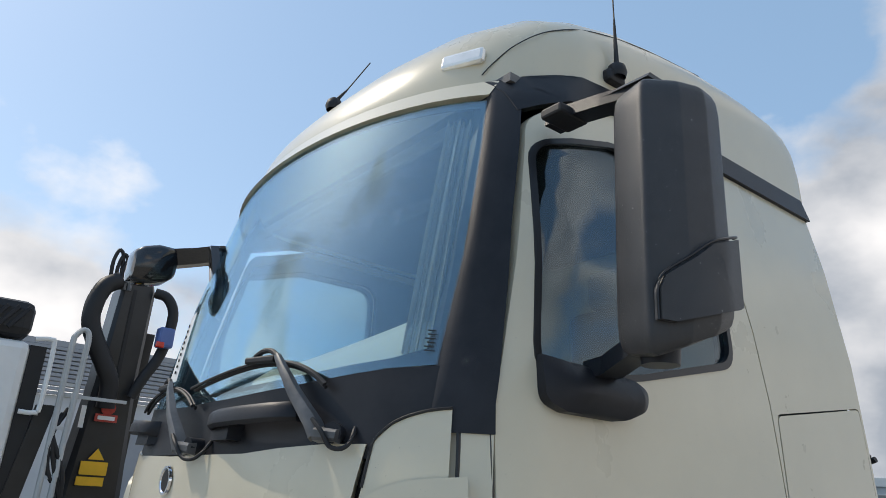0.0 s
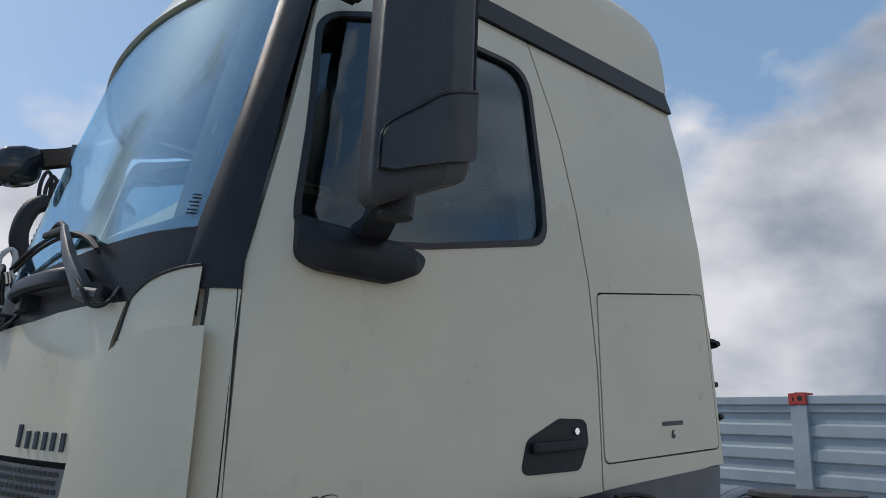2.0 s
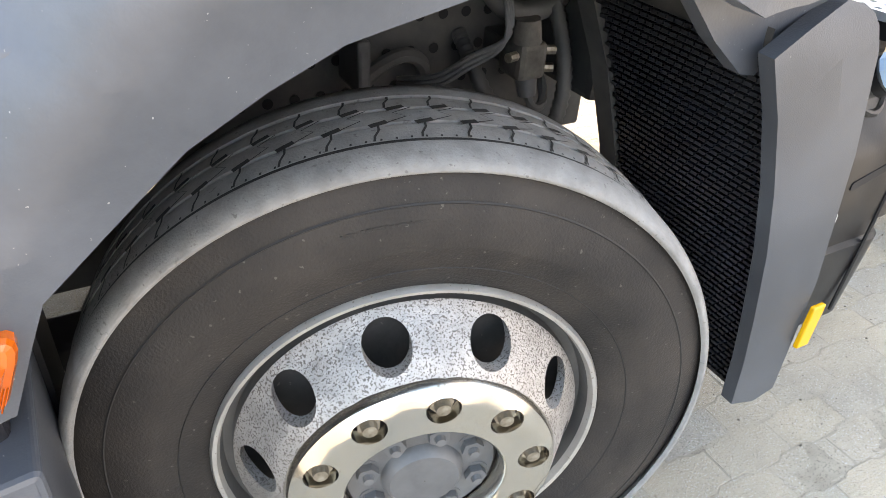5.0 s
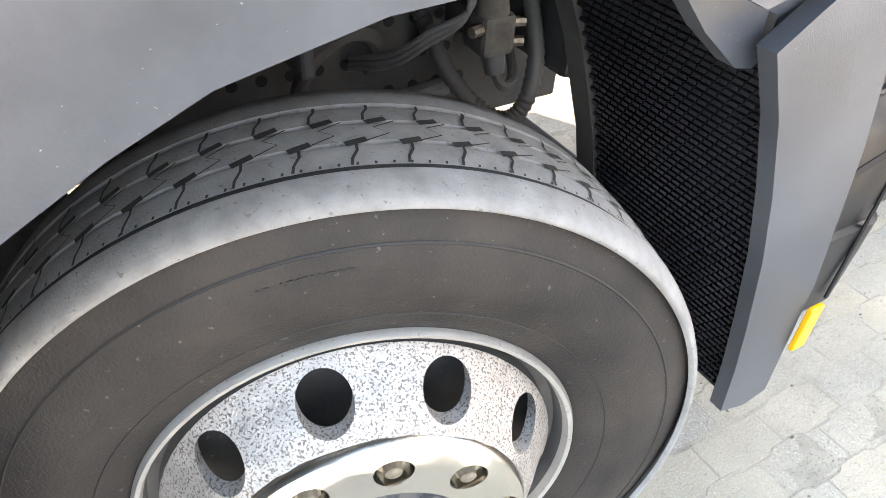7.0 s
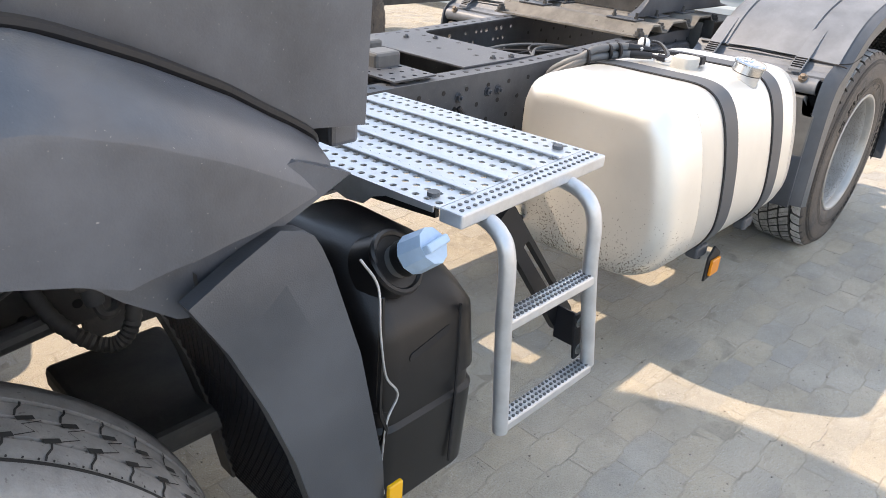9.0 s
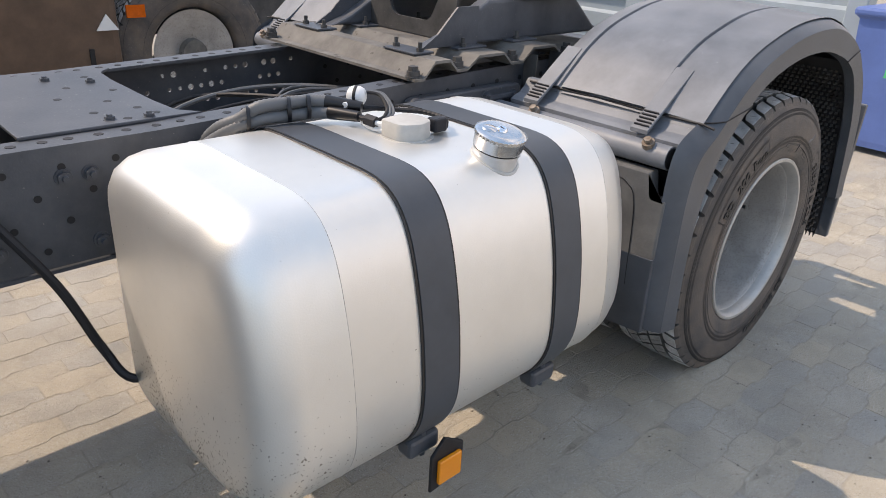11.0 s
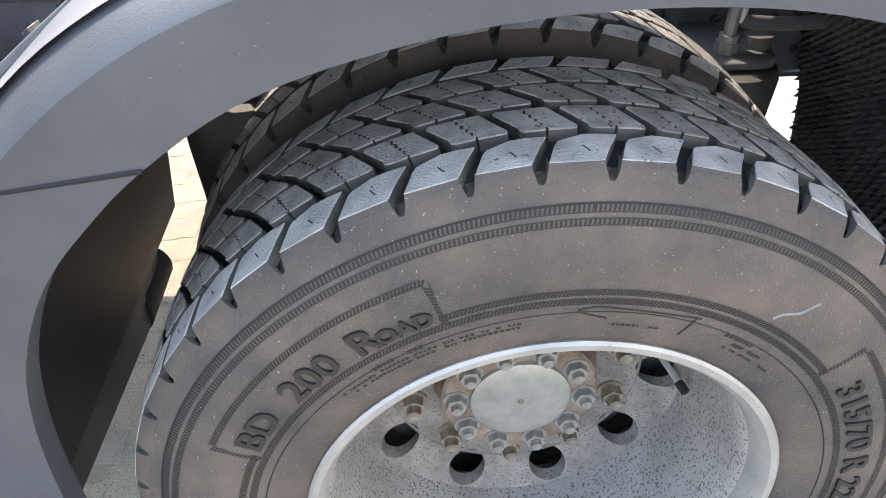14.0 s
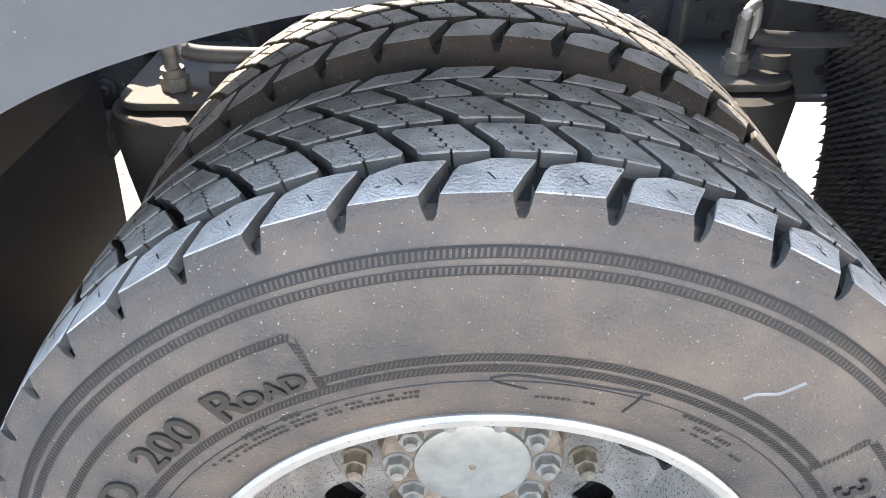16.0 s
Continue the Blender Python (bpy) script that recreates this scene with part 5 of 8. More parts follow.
def rail(y, sgn, holed):
    """A C-section frame rail; the holed one lets daylight through the web between the cross-members."""
    rnd = random.Random(5)
    a, b = sorted((y, y + sgn * 0.008))
    c, d = sorted((y, y + sgn * 0.08))
    if holed:
        r = part("frame_rail", span((-0.9, a, 0.715), (2.55, b, 0.995)), M["chassis"], truck, "blue-grey steel frame rail with bolt holes")
        cells = []
        for i in range(17):
            for j in range(4):
                if rnd.random() < 0.62:
                    cx, cz, q = 2.62 + 0.04 * i + 0.02 * (j % 2), 0.785 + 0.052 * j, rnd.choice((0.0075, 0.0085, 0.011))
                    cells.append([(cx + q * math.cos(k * 0.7854), cz + q * math.sin(k * 0.7854)) for k in range(8)])
        part("web", sheet([(2.55, 0.715), (3.36, 0.715), (3.36, 0.995), (2.55, 0.995)], lambda x, z, q: (x, a + q, z + rail_z(x)), 0.008, cells), M["chassis"], r)
        part("web", lofted([[(x, a, 0.715 + rail_z(x)), (x, b, 0.715 + rail_z(x)), (x, b, 0.995 + rail_z(x)), (x, a, 0.995 + rail_z(x))] for x in (3.36, 3.6, 4.95)]), M["chassis"], r)
    else:
        r = part("frame_rail", rail_bar(a, b, 0.715, 0.995), M["chassis"], truck, "blue-grey steel frame rail with bolt holes")
    part("flange", rail_bar(c, d, 0.995, 1.004), M["chassis"], r)
    part("flange", rail_bar(c, d, 0.70, 0.709), M["chassis"], r)
    bm = bmesh.new()
    for i in range(79):
        for j in range(4):
            x, z = 0.2 + i * 0.06, 0.76 + j * 0.065
            if (i + j) % 2 == 0 and not (holed and 2.5 < x < 3.4):
                for q in (-0.0012, 0.0012 + 0.008):
                    bmesh.ops.create_cone(bm, cap_ends=True, segments=10, radius1=0.009, radius2=0.009, depth=0.001, matrix=Matrix.Translation((x, y + sgn * q, z + rail_z(x))) @ Matrix.Rotation(radians(90), 4, "X"))
    part("bolt_hole", bm, M["black"], r)
    bm = bmesh.new()
    for i in range(58):
        x = 1.2 + i * 0.064 + rnd.uniform(-0.008, 0.008)
        bmesh.ops.create_cone(bm, cap_ends=True, segments=10, radius1=0.0115, radius2=0.0115, depth=0.001, matrix=Matrix.Translation((x, y + sgn * 0.042, 1.0045 + rail_z(x))))
    part("flange_hole", bm, M["black"], r)
    return r


rail(1.0, 1, False)
rail(1.80, -1, True)
gus = part("gusset_plate", extruded(rounded([(2.12, 1.075), (2.56, 1.08), (2.515, 1.13, 0.05), (2.505, 1.25), (2.505, 1.55), (2.515, 1.67, 0.05), (2.56, 1.72), (2.12, 1.725)], 5), "z", 1.005, 1.013, 0.002), M["chassis"], truck, "blue-grey gusset plate across the frame rails")
for x, y in ((2.46, 1.13), (2.44, 1.20), (2.38, 1.11), (2.40, 1.30), (2.46, 1.42), (2.36, 1.50), (2.45, 1.62), (2.33, 1.20), (2.30, 1.38)):
    part("plate_hole", rod(bmesh.new(), (x, y, 1.0125), (x, y, 1.0136), 0.011, 10), M["black"], gus)
for x, y in ((2.43, 1.10), (2.34, 1.12), (2.44, 1.54), (2.34, 1.62)):
    part("bolt", hexnut(0.013, 0.014, 0.6), M["chassis"], gus).matrix_basis = pose(x, y, 1.013, -90, 0, 0)
for x in (1.75, 2.36, 4.82):
    part("cross_member", span((x, 1.01, 0.78), (x + 0.12, 1.79, 0.98), 0.01), M["chassis"], truck)
# Unseen cross-member and shaft, added to keep sun off the ground under the tank.
part("cross_member", span((2.90, 1.01, 0.68), (3.20, 1.79, 0.80), 0.01), M["dark"], truck)
part("propeller_shaft", rod(bmesh.new(), (1.6, 1.40, 0.72), (4.2, 1.40, 0.55), 0.06, 20), M["dark"], truck, "unseen propeller shaft added to block the sun under the frame", smooth=40)
part("axle", span((4.19, 0.5, 0.42), (4.36, 2.3, 0.60), 0.05), M["dark"], truck)
part("front_axle", span((-0.06, 0.5, 0.36), (0.06, 2.3, 0.48), 0.03), M["dark"], truck)
part("engine", span((-0.9, 0.98, 0.62), (0.6, 1.82, 1.24), 0.06), M["dark"], truck)
part("gearbox", span((0.6, 1.15, 0.62), (1.6, 1.65, 0.95), 0.08), M["dark"], truck)

# ---- wheel housing, mudflap, step box ----
FE = [(0.492, 1.076), (0.545, 0.98), (0.60, 0.85), (0.645, 0.72), (0.685, 0.56), (0.71, 0.44), (0.726, 0.32)]
part("mudflap_side_panel", sheet([*FE, (0.80, 0.295), (0.855, 0.31), (0.838, 0.60), (0.78, 0.88), (0.705, 1.112), (0.690, 1.122), (0.655, 1.130), (0.57, 1.105)], lambda x, z, d: (x, 0.062 + d + max(0, z - 1.085) * 0.7, z), 0.028, (), steps_of(0.5, 0.85, 5), (0.5, 0.7, 0.9, 1.06)), M["fender"], truck, "grey panel behind the front wheel", smooth=30)
fx = lambda z: float(np.interp(z, [p[1] for p in FE[::-1]], [p[0] for p in FE[::-1]])) + 0.035
v, f = [], []
NY, NZ = 20, 56
for j in range(NZ + 1):
    for i in range(NY + 1):
        z = 0.32 + 0.78 * j / NZ
        v.append((fx(z), 0.10 + 0.385 * i / NY, z))
for j in range(NZ):
    for i in range(NY):
        k = j * (NY + 1) + i
        f.append((k, k + 1, k + NY + 2, k + NY + 1))
liner = part("spray_flap", (v, f), M["dark"], truck, "black textured spray flap", smooth=60)
bm = bmesh.new()
for j in range(NZ - 2):
    for i in range(NY):
        z = 0.34 + 0.76 * j / NZ
        y = 0.108 + 0.372 * (i + 0.5 * (j % 2)) / NY
        box(bm, (fx(z) - 0.004, y, z), (0.014, 0.015, 0.006), 0)
part("spray_nub", bm, M["trim"], liner)
part("flap_frame", lofted([[(fx(z) - 0.012, 0.482, z), (fx(z) - 0.012, 0.535, z), (fx(z) + 0.03, 0.535, z), (fx(z) + 0.03, 0.482, z)] for z in (0.32, 0.5, 0.7, 0.9, 1.08)]), M["underplate"], truck, "dark upright beside the spray flap", smooth=30)
part("wheel_housing", sheet([(-0.55, 0.9), (-0.48, 1.0), (-0.3, 1.2), (0, 1.26), (0.3, 1.24), (0.55, 1.1), (0.7, 1.18), (0.5, 1.36), (0, 1.4), (-0.4, 1.3), (-0.6, 1.0)], lambda x, z, d: (x, 0.27 + d, z), 0.5), M["underplate"], truck)
part("suspension_plate", span((-0.6, 0.86, 0.62), (0.72, 0.90, 1.06), 0.01), M["underplate"], truck, "dark perforated frame plate")
part("arch_bracket", sheet([(0.36, 1.16), (0.43, 1.09), (0.50, 1.036), (0.53, 1.03), (0.66, 1.12), (0.80, 1.18), (0.70, 1.22), (0.5, 1.20)], lambda x, z, d: (x, 0.112 + d, z), 0.03), M["plastic"], truck, "grey inner bracket of the wheel arch")
# Liner, wall and bracket plates added to keep the gaps behind the wheel dark.
part("front_liner", lofted([[(-0.36, y, 1.18), (-0.46, y, 1.05), (-0.53, y, 0.85), (-0.565, y, 0.60), (-0.57, y, 0.30), (-0.60, y, 0.30), (-0.60, y, 0.62), (-0.56, y, 0.87), (-0.49, y, 1.07), (-0.38, y, 1.2)] for y in (0.30, 0.60, 0.95)]), M["dark"], truck, "dark liner added to close the bright gap ahead of the wheel", smooth=50)
part("inner_wall", span((0.68, 0.60, 0.76), (0.86, 0.95, 1.25), 0.02), M["underplate"], truck)
part("frame_bracket", span((-0.6, 0.865, 0.40), (-0.22, 0.893, 0.63), 0.008), M["underplate"], truck)
part("frame_bracket", span((0.62, 0.905, 0.54), (0.93, 0.93, 0.80), 0.008), M["underplate"], truck)
part("leaf_spring", span((-0.7, 0.62, 0.40), (0.75, 0.72, 0.46), 0.01), M["underplate"], truck)
part("chassis_bar", span((0.5, 0.45, 0.5), (0.78, 0.85, 0.56), 0.015), M["underplate"], truck)

step = part("step_box", span((-1.03, 0.075, 0.690), (-0.53, 0.36, 0.735), 0.012), M["plastic"], truck, "grey plastic entry step box")
part("back_panel", span((-1.03, 0.24, 0.20), (-0.45, 0.30, 0.69), 0.01), M["plastic"], step)
part("post", extruded(rounded([(-0.56, 0.20), (-0.435, 0.20, 0.01), (-0.435, 0.76, 0.01), (-0.54, 0.745, 0.01), (-0.545, 0.66, 0.03), (-0.50, 0.5, 0.1), (-0.49, 0.34, 0.03)]), "y", 0.065, 0.30, 0.008), M["plastic"], step)
part("post", extruded([(-1.04, 0.2), (-0.96, 0.2), (-0.985, 0.72), (-1.04, 0.72)], "y", 0.09, 0.30, 0.008), M["plastic"], step)
part("lower_step", span((-1.0, 0.085, 0.24), (-0.46, 0.28, 0.28), 0.01), M["plastic"], step)
part("inspection_plate", extruded(rounded([(-0.835, 0.40, 0.02), (-0.66, 0.41, 0.05), (-0.65, 0.565, 0.01), (-0.83, 0.55, 0.01)]), "y", 0.2335, 0.2445, 0.004), M["fender"], step, "recessed grey inspection plate")
part("plate_gap", extruded(rounded([(-0.841, 0.394, 0.022), (-0.655, 0.404, 0.055), (-0.644, 0.572, 0.01), (-0.837, 0.557, 0.01)]), "y", 0.2372, 0.2410), M["black"], step)
for x, z, r in ((-0.745, 0.475, 0.02), (-0.955, 0.56, 0.014), (-0.95, 0.50, 0.014)):
    part("hole", rod(bmesh.new(), (x, 0.229, z), (x, 0.25, z), r, 16), M["black"], step)
RIM = [(-0.926, 0.066), (-0.905, 0.105), (-0.868, 0.172), (-0.828, 0.203), (-0.784, 0.217), (-0.71, 0.212), (-0.655, 0.199), (-0.615, 0.172), (-0.59, 0.135), (-0.584, 0.068)]
SLOTS = ([(-0.822, 0.180), (-0.797, 0.194), (-0.759, 0.108), (-0.774, 0.084), (-0.796, 0.094)], [(-0.749, 0.108), (-0.722, 0.192), (-0.684, 0.189), (-0.722, 0.080)], [(-0.858, 0.082), (-0.838, 0.112), (-0.824, 0.083)], [(-0.676, 0.124), (-0.657, 0.097), (-0.692, 0.087)])
for z in (0.7445, 0.2895):
    tread = part("step_tread", sheet(RIM, lambda x, y, d, z=z: (x, y, z - d), 0.005, [rounded([(x, y, 0.004) for x, y in q], 3) for q in SLOTS]), M["treadplate"], step, "scuffed pressed-metal step tread with slanted slots")
    part("tread_rim", tube([(x, y, z + 0.001) for x, y in RIM] + [(RIM[0][0], RIM[0][1], z + 0.001)], 0.005, 8, 3), M["treadplate"], tread, smooth=50)
    # Black sheet under the tread stands for the shade inside its slots.
    part("tread_well", ([(x, y, z - 0.0065) for x, y in RIM], [tuple(range(len(RIM)))]), M["black"], tread)
    for q in SLOTS:
        part("slot_rim", tube([(x, y, z + 0.0005) for x, y in q] + [(q[0][0], q[0][1], z + 0.0005)], 0.0028, 6, 2), M["treadplate"], tread, smooth=50)
    bm = bmesh.new()
    for x, y, r in ((-0.905, 0.080, 0.006), (-0.885, 0.083, 0.005), (-0.888, 0.108, 0.006), (-0.868, 0.130, 0.006), (-0.852, 0.150, 0.006), (-0.845, 0.128, 0.005), (-0.866, 0.160, 0.005), (-0.64, 0.165, 0.010), (-0.615, 0.125, 0.011), (-0.605, 0.085, 0.008), (-0.64, 0.085, 0.005), (-0.66, 0.185, 0.006), (-0.76, 0.204, 0.004), (-0.71, 0.20, 0.004), (-0.79, 0.076, 0.004), (-0.70, 0.077, 0.004)):
        rod(bm, (x, y, z - 0.001), (x, y, z + 0.0035), r, 12, r * 0.7)
    part("grip_stud", bm, M["treadplate"], tread)
    bm = bmesh.new()
    for i in range(9):
        for j in range(3):
            box(bm, (-0.655 + 0.008 * i + 0.004 * j, 0.150 - 0.002 * i + 0.012 * j, z + 0.001), (0.0045, 0.010, 0.003))
    part("grip_hole", bm, M["black"], tread)
    for x, y in ((-0.565, 0.16), (-0.56, 0.22)):
        part("box_slot", boxed((x, y, z - 0.0085), (0.016, 0.006, 0.002)), M["black"], step)
part("sill_bracket", span((-0.53, 0.13, 0.74), (-0.46, 0.2, 0.86), 0.01), M["trim"], truck)
part("inner_sill", span((-1.05, 0.32, 0.2), (-0.43, 0.5, 1.3)), M["black"], truck)

# ---- additive tank, catwalk and ladder ----
def rr_ring(x, y0, y1, z0, z1, r, n=5):
    pts = []
    for cy, cz, a0 in ((y1 - r, z1 - r, 0), (y0 + r, z1 - r, 90), (y0 + r, z0 + r, 180), (y1 - r, z0 + r, 270)):
        for k in range(n + 1):
            a = radians(a0 + 90 * k / n)
            pts.append((x, cy + r * math.cos(a), cz + r * math.sin(a)))
    return pts


addtank = part("additive_tank", lofted([[(x, y, z) for (z, x, y) in rr_ring(z, *q)] for z, q in ((0.31, (0.93, 1.20, 0.20, 0.50, 0.05)), (0.33, (0.90, 1.225, 0.165, 0.54, 0.06)), (0.55, (0.90, 1.23, 0.155, 0.55, 0.06)), (0.56, (0.905, 1.225, 0.165, 0.55, 0.06)), (0.60, (0.905, 1.225, 0.165, 0.55, 0.06)), (0.61, (0.90, 1.23, 0.155, 0.55, 0.06)), (0.78, (0.90, 1.20, 0.15, 0.55, 0.06)), (0.82, (0.90, 1.18, 0.17, 0.55, 0.06)), (0.91, (0.91, 1.14, 0.26, 0.55, 0.06)), (0.935, (0.94, 1.10, 0.30, 0.52, 0.05)))]), M["tankblack"], truck, "black plastic additive tank", smooth=40)
nk = Vector((0.15, -0.72, 0.55)).normalized()
c0 = Vector((1.0, 0.225, 0.91))
part("neck_boss", rod(bmesh.new(), c0 - nk * 0.05, c0 + nk * 0.012, 0.075, 28, 0.062), M["tankblack"], addtank, smooth=30)
part("neck", rod(bmesh.new(), c0, c0 + nk * 0.06, 0.034, 24), M["hub"], addtank, smooth=30)
cap = part("cap", rod(bmesh.new(), c0 + nk * 0.055, c0 + nk * 0.115, 0.041, 10, 0.038), M["bluecap"], addtank, "pale blue filler cap")
part("cap_grip", boxed((0, 0, 0), (0.07, 0.018, 0.022), 0.004), M["bluecap"], cap).matrix_basis = look(c0 + nk * 0.12, c0 + nk * 0.3)
part("seam_flange", tube([(0.905, 0.150, 0.90), (0.897, 0.140, 0.80), (0.893, 0.138, 0.66), (0.905, 0.130, 0.60), (0.893, 0.138, 0.54), (0.895, 0.140, 0.40), (0.91, 0.15, 0.35)], 0.006, 6, 5), M["tankblack"], addtank, smooth=40)
part("neck_ring", tube([c0 + (nk.cross(Vector((0, 0, 1))).normalized() * math.cos(a) + nk.cross(nk.cross(Vector((0, 0, 1)))).normalized() * math.sin(a)) * 0.062 + nk * 0.010 for a in [k * 0.4 for k in range(17)]], 0.008, 7, 2), M["tankblack"], addtank, smooth=50)
part("neck_band", rod(bmesh.new(), c0 + nk * 0.030, c0 + nk * 0.048, 0.0375, 24), M["tankblack"], addtank, smooth=30)
part("grip_recess", extruded(rounded([(0.985, 0.715, 0.012), (1.10, 0.745, 0.012), (1.10, 0.765, 0.01), (0.985, 0.735, 0.01)]), "y", 0.1490, 0.156), M["black"], addtank)
part("side_groove", tube([(1.13, 0.150, 0.80), (1.14, 0.1535, 0.60), (1.135, 0.1545, 0.36)], 0.004, 6, 4), M["black"], addtank)
part("sensor_wire", tube([(0.86, 0.16, 0.99), (0.89, 0.145, 0.93), (0.885, 0.13, 0.84), (0.897, 0.125, 0.74), (0.93, 0.125, 0.68), (0.905, 0.128, 0.62), (0.895, 0.13, 0.50), (0.91, 0.135, 0.42)], 0.0026, 6, 6), M["galv"], truck, "thin grey sensor wire")
part("yellow_reflector", span((0.842, 0.045, 0.44), (0.878, 0.056, 0.545), 0.003), M["yellow"], truck, "amber side reflector")

CX0, CX1, CY0, CY1, CZ = 1.09, 1.655, 0.13, 0.90, 1.02
cat = part("catwalk", perforated(CX0, CX1, CY0 + 0.06, CY1, CZ, 0.004, 15, 22, 0.0085, 0.0), M["galv"], truck, "galvanised perforated catwalk plate")
part("edge", span((CX0, CY0, CZ - 0.03), (CX1, CY0 + 0.06, CZ + 0.001), 0.004), M["galv"], cat)
for i in range(1, 5):
    x = CX0 + (CX1 - CX0) * i / 5
    part("rib", span((x - 0.012, CY0 + 0.06, CZ), (x + 0.012, CY1, CZ + 0.008), 0.004), M["galv"], cat)
part("edge", extruded([(CY1, CZ + 0.002), (CY0 + 0.07, CZ + 0.002), (CY0 + 0.07, CZ - 0.012), (0.33, CZ - 0.016), (0.37, CZ - 0.03), (0.40, CZ - 0.055), (0.45, CZ - 0.06), (0.50, CZ - 0.05), (CY1, CZ - 0.05)], "x", CX0 - 0.008, CX0 - 0.003), M["galv"], cat)
for x in (CX0 + 0.06, CX1 - 0.1):
    part("support_arm", extruded([(0.26, 0.985), (1.0, 0.985), (1.0, 0.86), (0.8, 0.90), (0.26, 0.955)], "x", x, x + 0.012), M["black"], truck, "black catwalk support arm")
bm = bmesh.new()
for i in range(26):
    for j in range(2):
        rod(bm, (CX0 + 0.02 + 0.021 * i, CY0 + 0.018 + 0.022 * j, CZ), (CX0 + 0.02 + 0.021 * i, CY0 + 0.018 + 0.022 * j, CZ + 0.003), 0.005, 8)
part("grip_stud", bm, M["hub"], cat)
for x in (CX0 + 0.04, CX1 - 0.05):
    part("bolt", rod(bmesh.new(), (x, CY0 + 0.11, CZ), (x, CY0 + 0.11, CZ + 0.009), 0.014, 12), M["hub"], cat)
cat.matrix_basis = Matrix.Translation((CX0, CY0, 0)) @ pose(0, 0, 0, 0, 0, 3.5) @ Matrix.Translation((-CX0, -CY0, 0))
ladder = part("ladder", tube([(1.20, 0.30, 0.985), (1.19, 0.18, 0.985), (1.185, 0.11, 0.965), (1.185, 0.082, 0.91), (1.195, 0.08, 0.75), (1.228, 0.08, 0.445)], 0.019, 12, 5), M["galv"], truck, "galvanised tubular access ladder", smooth=40)
part("stile", tube([(1.50, 0.30, 0.985), (1.50, 0.18, 0.985), (1.50, 0.11, 0.965), (1.505, 0.082, 0.91), (1.52, 0.08, 0.78), (1.588, 0.08, 0.47)], 0.019, 12, 5), M["galv"], ladder, smooth=40)
for z, xa, xb in ((0.755, 1.195, 1.525), (0.462, 1.225, 1.588)):
    r = part("rung", boxed(((xa + xb) / 2, 0.085, z), (xb - xa, 0.045, 0.03), 0.006), M["galv"], ladder)
    bm = bmesh.new()
    for i in range(22):
        for j in range(3):
            rod(bm, (xa + 0.02 + (xb - xa - 0.04) * i / 21, 0.070 + 0.014 * j, z + 0.014), (xa + 0.02 + (xb - xa - 0.04) * i / 21, 0.070 + 0.014 * j, z + 0.018), 0.0042, 7)
    part("grip_hole", bm, M["hub"], r)
brace = part("ladder_brace", sheet(rounded([(1.285, 0.925, 0.02), (1.335, 0.965, 0.02), (1.665, 0.555, 0.03), (1.635, 0.500, 0.03), (1.595, 0.515, 0.02)], 5), lambda x, z, d: (x, 0.195 + d, z), 0.022, [rounded([(1.395, 0.835, 0.008), (1.412, 0.848, 0.008), (1.590, 0.628, 0.008), (1.573, 0.614, 0.008)], 4)]), M["black"], truck, "black slotted ladder brace")
part("brace_foot", sheet(rounded([(1.53, 0.63, 0.01), (1.585, 0.63, 0.01), (1.60, 0.49, 0.01), (1.555, 0.48, 0.01)], 4), lambda x, z, d: (x, 0.105 + d, z), 0.006), M["trim"], truck, "dark plate joining the brace to the ladder")
part("brace_web", span((1.585, 0.106, 0.50), (1.591, 0.196, 0.60)), M["trim"], brace)
for x, z in ((1.560, 0.60), (1.575, 0.51)):
    part("bolt", hexnut(0.013, 0.016, 0.6), M["boltgrey"], brace).matrix_basis = pose(x, 0.105, z)

# ---- fuel tank ----
TANK_FACE = [(0.46, 1.035), (0.40, 1.034), (0.348, 1.026), (0.305, 1.003), (0.272, 0.962), (0.248, 0.905), (0.228, 0.83), (0.213, 0.75), (0.203, 0.66), (0.200, 0.60), (0.205, 0.54), (0.226, 0.485), (0.266, 0.432), (0.33, 0.39), (0.42, 0.370)]
TANK_BACK = [(0.60, 0.368), (0.76, 0.370), (0.84, 0.395), (0.88, 0.45), (0.89, 0.53), (0.89, 0.86), (0.88, 0.95), (0.84, 1.01), (0.76, 1.033), (0.60, 1.035)]
TANK_LOOP = [Vector((0, y, z)) for y, z in TANK_FACE + TANK_BACK]
TANK_LOOP = smooth_line(TANK_LOOP + TANK_LOOP[:1], 3)[:-1]


def tank_ring(x, s):
    """The tank's rounded section at x, drawn in by s."""
    pts = []
    for k, p in enumerate(TANK_LOOP):
        d = (TANK_LOOP[(k + 1) % len(TANK_LOOP)] - TANK_LOOP[k - 1]).normalized()
        pts.append((x, p.y - s * d.z, p.z + s * d.y))
    return pts


